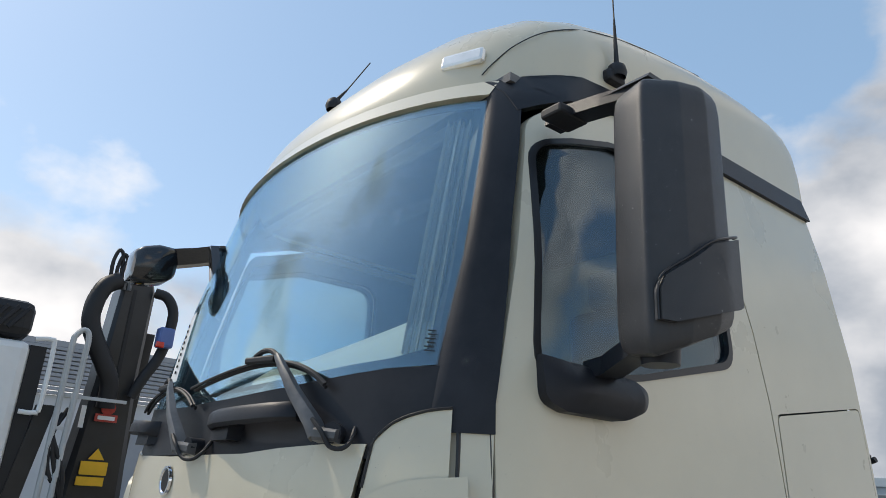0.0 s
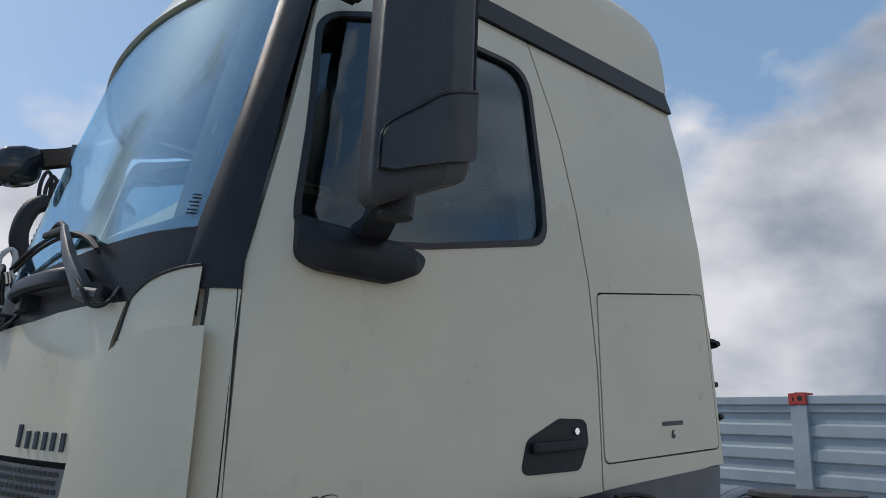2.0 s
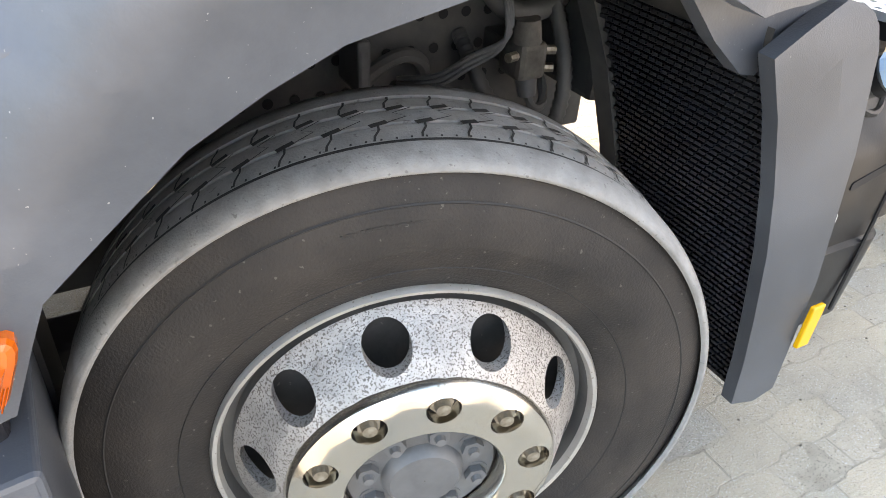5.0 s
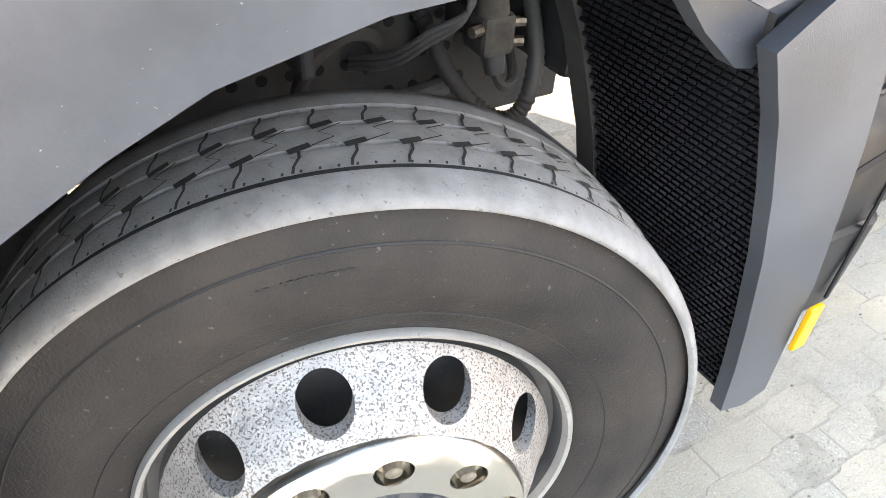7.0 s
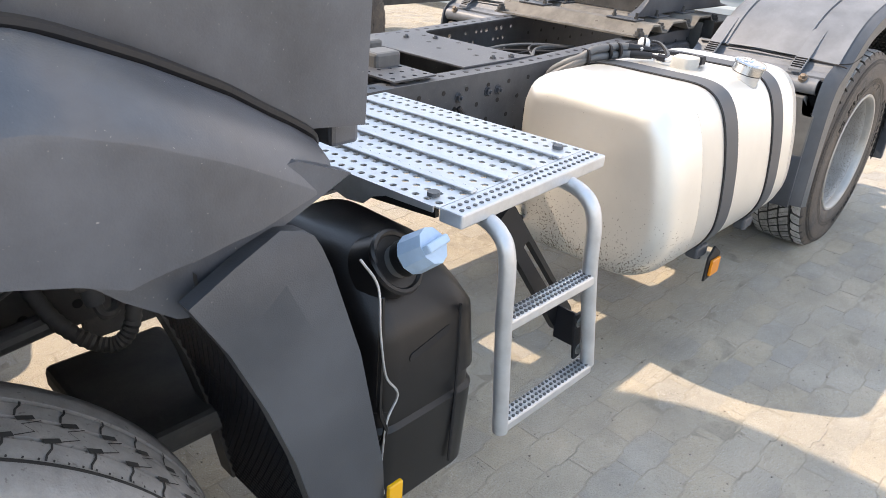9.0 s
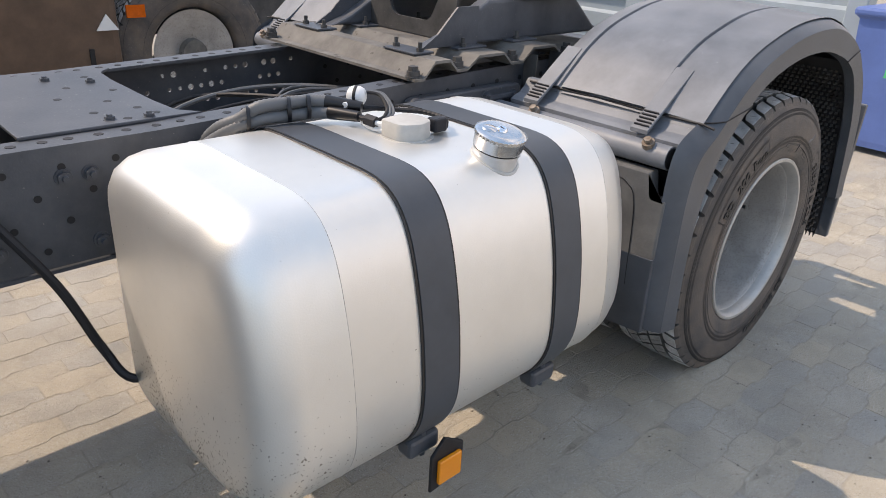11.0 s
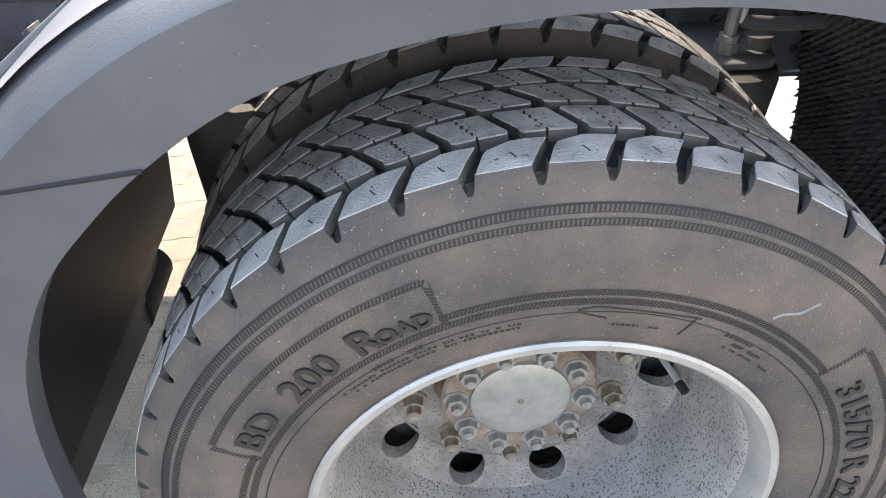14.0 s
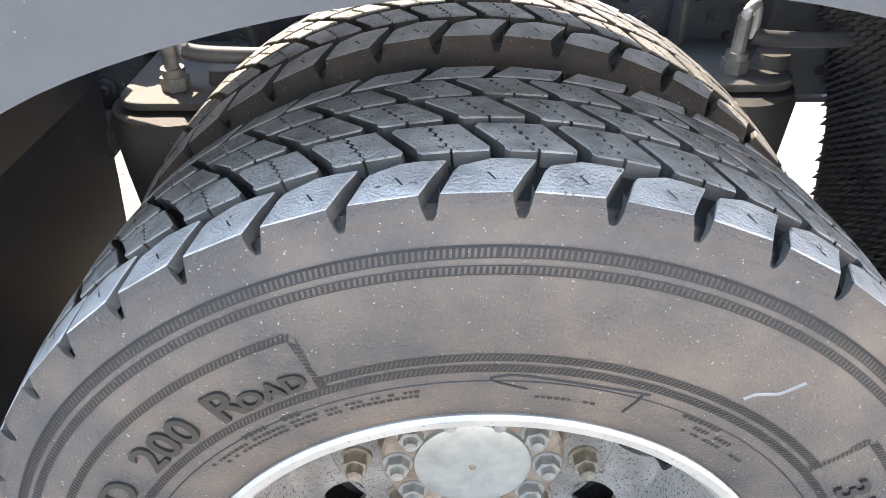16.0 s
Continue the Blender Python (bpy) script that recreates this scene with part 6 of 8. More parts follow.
tank = part("fuel_tank", lofted([tank_ring(*q) for q in ((2.205, 0.09), (2.215, 0.055), (2.235, 0.026), (2.265, 0.008), (2.305, 0.0), (2.40, 0.0), (2.404, -0.0015), (2.41, 0.0), (3.22, 0.0), (3.224, -0.0015), (3.23, 0.0), (3.285, 0.008), (3.33, 0.026), (3.365, 0.055), (3.382, 0.09))]), M["alu"], truck, "brushed aluminium fuel tank with dark straps", smooth=60)
for x0, x1 in ((2.580, 2.677), (3.006, 3.103)):
    ring_o, ring_i = tank_ring(0, -0.006), tank_ring(0, 0.004)
    a = [[(x, p[1], p[2]) for p in rg] for x, rg in ((x0, ring_i), (x0, ring_o), (x1, ring_o), (x1, ring_i))]
    st = part("tank_strap", lofted(a, False), M["strap"], tank, "dark coated tank strap", smooth=35)
    for x in (x0, x1):
        part("strap_rubber", lofted([[(x + d, p[1], p[2]) for p in tank_ring(0, s)] for d, s in ((-0.006, 0.0), (-0.006, -0.004), (0.006, -0.004), (0.006, 0.0))], False), M["seal"], st)
    part("strap_end", boxed(((x0 + x1) / 2, 0.262, 0.415), (0.09, 0.05, 0.05), 0.01), M["strap"], tank)
    part("strap_bolt", rod(bmesh.new(), ((x0 + x1) / 2, 0.250, 0.382), ((x0 + x1) / 2, 0.250, 0.45), 0.009, 8), M["strap"], tank)
for x in (2.405, 3.225):
    ring = tank_ring(x, 0.0005)
    part("weld_seam", tube(ring + ring[:1], 0.0022, 5, 1), M["rim"], tank)
part("yellow_reflector", span((2.635, 0.190, 0.322), (2.705, 0.202, 0.388), 0.003), M["amber"], truck, "amber side reflector")
part("reflector_bracket", extruded([(2.62, 0.30), (2.72, 0.31), (2.72, 0.40), (2.66, 0.44), (2.62, 0.40)], "y", 0.203, 0.212, 0.002), M["black"], truck, "black bracket behind the reflector")
fc = Vector((2.906, 0.352, 1.000))
neck = part("filler_neck", lathe([(0.0605, 0.075), (0.0605, -0.046), (0.0635, -0.049), (0.0635, -0.053)], 48), M["galv"], tank, "welded aluminium filler neck", smooth=40)
neck.matrix_basis = Matrix.Translation(fc) @ Euler((radians(-90 + 12), 0, 0)).to_matrix().to_4x4() @ Matrix.Scale(0.87, 4)
bead, nm = [], neck.matrix_basis
face_y = lambda z: float(np.interp(z, [q[1] for q in TANK_FACE[8:0:-1]], [q[0] for q in TANK_FACE[8:0:-1]]))
for k in range(33):
    a = 2 * math.pi * k / 32
    for d in np.linspace(-0.05, 0.10, 76):
        p = nm @ Vector((0.0615 * math.cos(a), d, 0.0615 * math.sin(a)))
        if p.z < 1.034 and p.y > face_y(p.z):
            break
    bead.append(p)
part("weld_bead", tube(bead, 0.0055, 7, 1), M["sender"], tank, "grey weld bead round the filler neck", smooth=60)
part("neck_groove", lathe([(0.0618, -0.0525), (0.0618, -0.058)], 40), M["black"], neck)
capm = part("filler_cap", lathe([(0.001, -0.104), (0.050, -0.104), (0.062, -0.1025), (0.0675, -0.098), (0.0685, -0.092), (0.0665, -0.088), (0.0655, -0.060), (0.0645, -0.057)], 64), M["capmetal"], neck, "worn metal filler cap with a lock", smooth=35)
bm = bmesh.new()
for i in range(36):
    a = 2 * math.pi * i / 36
    box(bm, (0.0675 * math.sin(a), -0.0935, 0.0675 * math.cos(a)), (0.006, 0.010, 0.004), 0.001, Matrix.Rotation(a, 4, "Y"))
part("cap_knurl", bm, M["capmetal"], capm)
part("cap_lock", lathe([(0.001, -0.1105), (0.011, -0.1105), (0.0145, -0.108), (0.016, -0.104)], 24), M["chrome"], capm, smooth=35)
part("keyhole", boxed((0, -0.1108, 0), (0.003, 0.001, 0.012)), M["black"], capm)
flapk = part("key_cover", lathe([(0.001, -0.1075), (0.017, -0.1075), (0.020, -0.1055), (0.021, -0.104)], 24), M["capmetal"], capm, smooth=35)
flapk.matrix_basis = pose(-0.026, 0, 0.018)
sender = part("tank_sender", extruded(rounded([(2.766, 0.588, 0.012), (2.768, 0.515, 0.035), (2.815, 0.497, 0.03), (2.862, 0.512, 0.03), (2.868, 0.552, 0.02), (2.856, 0.603, 0.012)], 6), "z", 1.026, 1.076, 0.004), M["sender"], tank, "light grey tank sender cover", smooth=30)
part("sender_foot", extruded(rounded([(2.760, 0.593, 0.014), (2.762, 0.508, 0.035), (2.815, 0.490, 0.03), (2.868, 0.505, 0.03), (2.875, 0.552, 0.02), (2.862, 0.610, 0.012)], 6), "z", 1.026, 1.036, 0.002), M["sender"], sender, smooth=30)
part("plug", boxed((2.892, 0.528, 1.058), (0.042, 0.034, 0.034), 0.006), M["trim"], sender)
part("plug_collar", boxed((2.917, 0.530, 1.058), (0.012, 0.028, 0.028), 0.008), M["seal"], sender)
hoses = ([(2.48, 0.955, 0.86), (2.492, 0.945, 0.95), (2.507, 0.905, 0.99), (2.54, 0.858, 1.025), (2.587, 0.822, 1.046), (2.648, 0.795, 1.052), (2.70, 0.776, 1.056), (2.738, 0.742, 1.060)],
         [(2.50, 0.985, 0.86), (2.508, 0.965, 0.96), (2.518, 0.905, 1.015), (2.55, 0.855, 1.045), (2.585, 0.822, 1.076), (2.648, 0.80, 1.082), (2.70, 0.785, 1.084), (2.738, 0.760, 1.083)])
for line in hoses:
    part("corrugated_hose", tube(line, 0.0145, 12, 12, 0.0018), M["hose"], truck, "grey corrugated cable hose", smooth=60)
for (xa, ya, za), k in (((2.563, 0.838, 1.048), 0.031), ((2.650, 0.797, 1.067), 0.031), ((2.695, 0.781, 1.070), 0.031)):
    part("hose_clamp", rod(bmesh.new(), (xa - 0.004, ya + 0.002, za), (xa + 0.004, ya - 0.002, za), k, 20), M["seal"], truck, "black band round the hoses", smooth=30)
for a, b in (((2.735, 0.745, 1.060), (2.766, 0.668, 1.062)), ((2.735, 0.762, 1.083), (2.79, 0.69, 1.078))):
    part("hose_boot", rod(bmesh.new(), a, b, 0.0175, 16, 0.013), M["seal"], truck, "black rubber hose boot", smooth=30)
part("pipe_joint", rod(rod(bmesh.new(), (2.764, 0.672, 1.062), (2.772, 0.635, 1.06), 0.008, 10), (2.770, 0.645, 1.06), (2.776, 0.615, 1.058), 0.015, 6), M["trim"], truck)
part("fuel_pipe", tube([(2.774, 0.62, 1.058), (2.782, 0.595, 1.058), (2.80, 0.575, 1.06)], 0.006, 8, 5), M["white"], truck, "pale fuel pipe")
part("fuel_pipe", tube([(2.768, 0.66, 1.050), (2.772, 0.62, 1.044), (2.785, 0.585, 1.044)], 0.006, 8, 5), M["white"], truck, "pale fuel pipe")
part("wire", tube([(2.922, 0.53, 1.058), (2.945, 0.565, 1.058), (2.93, 0.62, 1.062), (2.88, 0.67, 1.064), (2.83, 0.70, 1.068), (2.79, 0.74, 1.066)], 0.006, 8, 10, 0.0008), M["black"], truck, "black ribbed sender cable")
for k in range(3):
    part("breather_hose", tube([(2.826 + 0.006 * k, 0.715, 1.105), (2.845 + 0.006 * k, 0.69, 1.10), (2.840 + 0.008 * k, 0.655, 1.078), (2.815 + 0.012 * k, 0.635, 1.062), (2.79, 0.64, 1.055)], 0.0045, 8, 6), M["hose"] if k else M["black"], truck, "thin grey breather hose")
fl = part("breather", lathe([(0.001, -0.024), (0.012, -0.023), (0.020, -0.018), (0.0245, -0.008), (0.0245, 0.008), (0.020, 0.018), (0.012, 0.023), (0.001, 0.024)], 24), M["white"], truck, "white round breather filter", smooth=50)
fl.matrix_basis = Matrix.Translation((2.808, 0.735, 1.094)) @ pose(0, 0, 0, 0, 0, 35)
part("band", lathe([(0.0252, -0.004), (0.0262, 0.0), (0.0252, 0.004)], 24), M["black"], fl, smooth=50)
part("breather_spout", rod(bmesh.new(), (-0.03, 0.005, -0.008), (-0.058, 0.012, -0.012), 0.007, 12), M["white"], fl, smooth=40)
part("air_line", tube([(2.0, 0.98, 0.9), (2.1, 0.9, 0.72), (2.16, 0.86, 0.55), (2.2, 0.8, 0.48), (2.3, 0.78, 0.50)], 0.011, 8, 6), M["black"], truck)

# ---- rear mudguards ----
OUTER = [(3.545, 0.37), (3.54, 0.60), (3.535, 0.83), (3.548, 0.93), (3.585, 0.975), (3.66, 1.012), (3.72, 1.065), (3.80, 1.13), (3.90, 1.185), (4.02, 1.225), (4.15, 1.255), (4.30, 1.268), (4.45, 1.262), (4.60, 1.22), (4.72, 1.155), (4.82, 1.06), (4.90, 0.96), (4.96, 0.83), (5.0, 0.65), (5.03, 0.5)]
INNER = [(3.688, 0.335), (3.670, 0.52), (3.670, 0.66), (3.684, 0.77), (3.71, 0.85), (3.748, 0.92), (3.80, 0.98), (3.862, 1.037), (3.945, 1.092), (4.04, 1.128), (4.15, 1.153), (4.27, 1.164), (4.39, 1.160), (4.50, 1.140), (4.61, 1.108), (4.71, 1.052), (4.79, 0.965), (4.85, 0.86), (4.89, 0.74), (4.95, 0.5)]


LIP = list(zip(smooth_line([(x, 0, z) for x, z in OUTER], 4), smooth_line([(x, 0, z) for x, z in INNER], 4)))


def mudguard(far):
    fy = (lambda y: 2 * YC - y) if far else (lambda y: y)
    g = part("rear_mudguard", lofted([[(ox, fy(0.25), oz), (ox + (ix - ox) * 0.10, fy(0.222), oz + (iz - oz) * 0.10), (ox + (ix - ox) * 0.26, fy(0.198), oz + (iz - oz) * 0.26), (ox + (ix - ox) * 0.29, fy(0.195), oz + (iz - oz) * 0.29), (ix, fy(0.20), iz), (ix, fy(0.235), iz), (ix - (ix - ox) * 0.1, fy(0.24), iz - (iz - oz) * 0.1)] for (ox, _o, oz), (ix, _i, iz) in LIP]), M["fender"], truck, "weathered grey rear mudguard in sections", smooth=18)
    top = OUTER[5:]
    v, f = [], []
    cols = [(0.235, 0.0), (0.40, 0.012), (0.403, 0.004), (0.412, 0.004), (0.415, 0.012), (0.60, 0.018), (0.74, 0.012), (0.743, 0.004), (0.752, 0.004), (0.755, 0.012), (0.82, 0.0), (0.84, -0.02)]
    dense = smooth_line([(x, 0, z) for x, z in top], 4)
    for i, p in enumerate(dense):
        d = (dense[min(i + 1, len(dense) - 1)] - dense[max(i - 1, 0)]).normalized()
        nrm = Vector((-d.z, 0, d.x))
        for y, h in cols:
            q = p + nrm * h
            v.append((q.x, fy(y), q.z))
    n = len(cols)
    for i in range(len(dense) - 1):
        for k in range(n - 1):
            f.append((i * n + k, i * n + k + 1, (i + 1) * n + k + 1, (i + 1) * n + k))
    m = len(v)
    v2 = [(x, y, z - 0.02) for x, y, z in v]
    f2 = [tuple(q + m for q in reversed(k)) for k in f]
    # The upward shell takes the copy lightened for sky and sun.
    part("top_shell", (v + v2, f + f2), M["paleguard"], g, "dusty grey mudguard top, lightened for sky light", smooth=50)
    for k in (5, 14):
        (ox, oz), (ix, iz) = OUTER[k], INNER[k + 2 if k == 5 else k]
        part("lip_seam", tube([(ox, fy(0.249), oz), (ox + (ix - ox) * 0.10, fy(0.221), oz + (iz - oz) * 0.10), (ox + (ix - ox) * 0.28, fy(0.195), oz + (iz - oz) * 0.28), (ix, fy(0.199), iz)], 0.0022, 5, 1), M["black"], g)
    part("seam", tube([(3.657, fy(0.198), 1.004), (3.658, fy(0.235), 1.010), (3.658, fy(0.88), 1.012)], 0.004, 6, 1), M["black"], g)
    for y in (0.385, 0.80):
        line = [(3.572, 0.970), (3.60, 0.990), (3.63, 1.012), (3.66, 1.034), (3.72, 1.080), (3.78, 1.124)]
        prof = [(x, z + 0.006) for x, z in line] + [(x, z - 0.006) for x, z in line[::-1]]
        part("clip_strap", extruded(prof, "y", fy(y) - 0.03, fy(y) + 0.03, 0.002), M["paleguard"], g, "moulded rubber clip strap")
        bmx = bmesh.new()
        for k in range(5):
            box(bmx, (3.583 + 0.011 * k, fy(y), 0.986 + 0.008 * k), (0.004, 0.05, 0.008), 0.001, Matrix.Rotation(radians(-36), 4, "Y"))
        part("clip_rib", bmx, M["trim"], g)
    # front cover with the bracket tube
    part("front_cover", lofted([[(3.590, fy(y), 0.940), (3.588, fy(y), 0.957), (3.604, fy(y), 0.966), (3.63, fy(y), 0.974), (3.652, fy(y), 0.992), (3.668, fy(y), 1.018), (3.69, fy(y), 1.02), (3.66, fy(y), 0.95)] for y in (0.236, 0.34, 0.37, 0.60, 0.90)]), M["paleguard"], g)
    bt = part("bracket_tube", rod(bmesh.new(), (3.574, fy(0.268), 0.915), (3.574, fy(0.98), 0.910), 0.035, 24), M["paleguard"], g, "round mudguard bracket tube", smooth=40)
    part("tube_end", rod(bmesh.new(), (3.574, fy(0.2665), 0.915), (3.574, fy(0.2675), 0.915), 0.031, 24), M["black"], bt)
    for y in (0.335, 0.765):
        part("bracket_bolt", rod(rod(bmesh.new(), (3.560, fy(y), 0.935), (3.549, fy(y), 0.953), 0.019, 12), (3.552, fy(y), 0.948), (3.543, fy(y), 0.964), 0.012, 6), M["rusty"], bt, "rusty bolt")
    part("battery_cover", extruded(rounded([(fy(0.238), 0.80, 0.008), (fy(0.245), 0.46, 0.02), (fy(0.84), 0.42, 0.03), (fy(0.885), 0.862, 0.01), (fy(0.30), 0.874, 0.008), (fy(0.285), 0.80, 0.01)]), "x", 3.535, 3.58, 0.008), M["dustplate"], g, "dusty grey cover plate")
    part("lower_skirt", extruded([(fy(0.24), 0.36), (fy(0.80), 0.32), (fy(0.85), 0.575), (fy(0.242), 0.612)], "x", 3.5335, 3.56, 0.003), M["fender"], g, "grey lower skirt of the mudguard")
    part("cover_line", tube([(3.534, fy(0.70), 0.50), (3.534, fy(0.664), 0.585), (3.534, fy(0.665), 0.78), (3.534, fy(0.65), 0.836), (3.534, fy(0.60), 0.842), (3.534, fy(0.433), 0.833), (3.534, fy(0.374), 0.822), (3.534, fy(0.336), 0.76), (3.534, fy(0.32), 0.50)], 0.0018, 5, 5), M["black"], g)
    # inner liner behind the front cover
    part("inner_liner", lofted([[(3.60, fy(y), 0.56), (3.61, fy(y), 0.66), (3.63, fy(y), 0.85), (3.68, fy(y), 0.97), (3.70, fy(y), 0.96), (3.665, fy(y), 0.84), (3.65, fy(y), 0.66), (3.64, fy(y), 0.56)] for y in (0.235, 0.40, 0.41, 0.55, 0.56, 0.70, 0.71, 0.88)]), M["trim"], g)
    # textured rear flap
    hang = lambda z: float(np.interp(z, (0.31, 0.5, 0.7, 0.85, 0.97, 1.05, 1.10), (4.985, 4.955, 4.925, 4.885, 4.82, 4.74, 4.66)))
    v, f = [], []
    for j in range(25):
        z = 0.31 + 0.79 * j / 24
        for x in (hang(z), hang(z) + 0.014):
            for y in (0.245, 1.0):
                v.append((x, fy(y), z))
    for j in range(24):
        k = j * 4
        f += [(k, k + 1, k + 5, k + 4), (k + 2, k + 6, k + 7, k + 3), (k, k + 4, k + 6, k + 2), (k + 1, k + 3, k + 7, k + 5)]
    fl = part("rear_spray_flap", (v, f), M["black"], g, "black bristled spray flap", smooth=40)
    v, f = [], []

    def spike(a, b, r):
        n = len(v)
        v.extend([(a[0], a[1] - r, a[2] - r), (a[0], a[1] + r, a[2] - r), (a[0], a[1] + r, a[2] + r), (a[0], a[1] - r, a[2] + r), b])
        f.extend([(n, n + 1, n + 4), (n + 1, n + 2, n + 4), (n + 2, n + 3, n + 4), (n + 3, n, n + 4)])
    for j in range(40):
        for i in range(35):
            z = 0.33 + 0.0185 * j
            y = fy(0.26 + 0.021 * i + 0.01 * (j % 2))
            spike((hang(z), y, z), (hang(z) - 0.018, y, z - 0.006), 0.0065)
    for i in range(46):
        y = fy(0.255 + 0.016 * i)
        f.append(tuple(range(len(v), len(v) + 3)))
        v.extend([(4.99, y - 0.006, 0.315), (4.99, y + 0.006, 0.315), (4.99, y, 0.285)])
    part("bristle", (v, f), M["dark"], fl)
    part("flap_edge", span((4.98, fy(0.20), 0.31), (5.01, fy(0.25), 0.9), 0.006), M["fender"], g)
    return g


mudguard(False)
mudguard(True)
tail = part("tail_lamp", span((5.030, 0.245, 0.745), (5.065, 0.56, 0.895), 0.012), M["red"], truck, "red tail lamp")
part("lamp_holder", span((5.012, 0.24, 0.735), (5.031, 0.60, 0.905), 0.006), M["trim"], truck)
part("lamp_arm", span((5.012, 0.601, 0.80), (5.05, 1.0, 0.88), 0.01), M["chassis"], truck)
for x, yb in ((3.822, 0.79), (4.665, 0.855)):
    ab = part("air_bellows", lathe([(0.02, 0), (0.094, 0.004), (0.100, 0.02), (0.096, 0.10), (0.085, 0.24), (0.09, 0.3)], 40), M["dark"], truck, "dusty black air bellows of the suspension", smooth=50)
    ab.matrix_basis = pose(x, yb, 0.85, -90, 0, 0)
    part("bellows_plate", extruded(rounded([(x - 0.078, yb - 0.055, 0.05), (x + 0.085, yb - 0.055, 0.06), (x + 0.095, yb + 0.05, 0.05), (x + 0.06, 1.0), (x - 0.08, 1.0)], 6), "z", 0.851, 0.864, 0.003), M["underplate"], truck, "dusty steel plate on the air bellows")
    post = part("air_fitting", rod(rod(rod(bmesh.new(), (x, yb, 0.864), (x, yb, 0.884), 0.021, 6), (x, yb, 0.884), (x, yb, 0.896), 0.017, 14), (x, yb, 0.896), (x, yb, 0.950), 0.011, 12), M["boltgrey"], truck, "weathered brass air fitting", smooth=30)
    part("elbow", tube([(x, yb, 0.935), (x, yb - 0.004, 0.958), (x + 0.012, yb, 0.966), (x + 0.018, yb + 0.005, 0.948), (x + 0.018, yb + 0.008, 0.915)], 0.0085, 10, 5), M["galv"], post, smooth=40)
    part("air_elbow", tube([(x + 0.018, yb + 0.008, 0.918), (x + 0.05, yb + 0.01, 0.912), (x + 0.12, yb + 0.02, 0.906), (x + 0.20, yb + 0.03, 0.905)], 0.0125, 10, 5), M["hub"], truck, "grey air pipe", smooth=40)
    part("fitting_cap", rod(bmesh.new(), (x + 0.070, yb + 0.03, 0.864), (x + 0.070, yb + 0.03, 0.884), 0.030, 20, 0.026), M["underplate"], truck, smooth=30)
    for bx in (x - 0.066, x + 0.075):
        st = part("frame_bracket", extruded([(0.985, 0.80), (0.998, 0.80), (0.998, 1.10), (0.985, 1.10)], "x", bx, bx + 0.024), M["underplate"], truck, "dusty upright bracket on the frame")
        part("bracket_lip", span((bx, 0.94, 0.866), (bx + 0.005, 0.985, 1.08)), M["underplate"], st)
    for bx, bz in ((x - 0.115, 0.905), (x - 0.165, 0.902), (x + 0.005, 0.905), (x + 0.045, 0.912), (x + 0.045, 0.862)):
        part("frame_bolt", hexnut(0.0125, 0.02, 0.5), M["underplate"], truck).matrix_basis = pose(bx, 0.997, bz)
part("damper", rod(bmesh.new(), (4.47, 0.93, 0.40), (4.50, 0.93, 0.84), 0.035, 16), M["dark"], truck, smooth=40)

# ---- fifth wheel ----
wave = [(3.195, 1.042), (3.235, 1.042), (3.28, 1.090), (3.345, 1.090), (3.38, 1.055), (3.425, 1.055), (3.475, 1.092), (3.60, 1.092), (3.64, 1.055), (3.70, 1.055), (3.75, 1.098), (3.87, 1.098), (3.92, 1.060), (4.30, 1.060)]
fw = part("mounting_plate", extruded(wave + [(x, z + 0.009) for x, z in wave[::-1]], "y", 0.955, 1.845), M["plate"], truck, "dusty corrugated steel base plate of the coupling")
for x, z in ((3.214, 1.051), (3.403, 1.064), (3.67, 1.064), (3.98, 1.069)):
    for y in (0.985, 1.815):
        bolt = part("bolt", rod(rod(bmesh.new(), (x, y, z), (x, y, z + 0.020), 0.021, 16), (x, y, z + 0.020), (x, y, z + 0.034), 0.016, 6), M["dark"], fw, smooth=30)
        part("washer", rod(bmesh.new(), (x, y, z - 0.001), (x, y, z + 0.004), 0.026, 16), M["dark"], bolt, smooth=30)
for y0, y1, s in ((1.10, 1.16, -1), (1.64, 1.70, 1)):
    ped = part("pedestal", extruded([(3.37, 1.1075), (4.42, 1.1075), (4.30, 1.13), (4.15, 1.25), (3.66, 1.25), (3.55, 1.19), (3.46, 1.14)], "y", y0, y1, 0.01), M["chassis"], truck, "blue-grey pedestal under the coupling plate")
    for x0, x1, z in ((3.275, 3.36, 1.1005), (3.47, 3.61, 1.102), (3.745, 3.88, 1.108)):
        part("foot", span((x0, y0 - 0.05, z), (x1, y1 + 0.05, z + 0.007), 0.002), M["chassis"], ped)
        for y in (y0 - 0.03, y1 + 0.03):
            part("bolt", rod(rod(bmesh.new(), (x0 + 0.04, y, z + 0.006), (x0 + 0.04, y, z + 0.018), 0.012, 6), (x0 + 0.04, y, z + 0.018), (x0 + 0.04, y, z + 0.036), 0.007, 10), M["dark"], ped)
    part("brace_plate", extruded([(3.34, 1.109), (3.60, 1.109), (3.60, 1.235), (3.50, 1.235), (3.41, 1.15)], "y", y0 - 0.010 if s < 0 else y1 + 0.002, y0 - 0.002 if s < 0 else y1 + 0.010), M["chassis"], ped)
# Added dark plate that stands for the shaded space under the coupling.
part("front_web", extruded(rounded([(1.161, 1.105), (1.639, 1.105), (1.639, 1.25), (1.55, 1.25, 0.04), (1.50, 1.16, 0.05), (1.30, 1.16, 0.05), (1.25, 1.25, 0.04), (1.161, 1.25)], 5), "x", 3.56, 3.572), M["dark"], truck, "dark plate added for the shaded space between the pedestals")
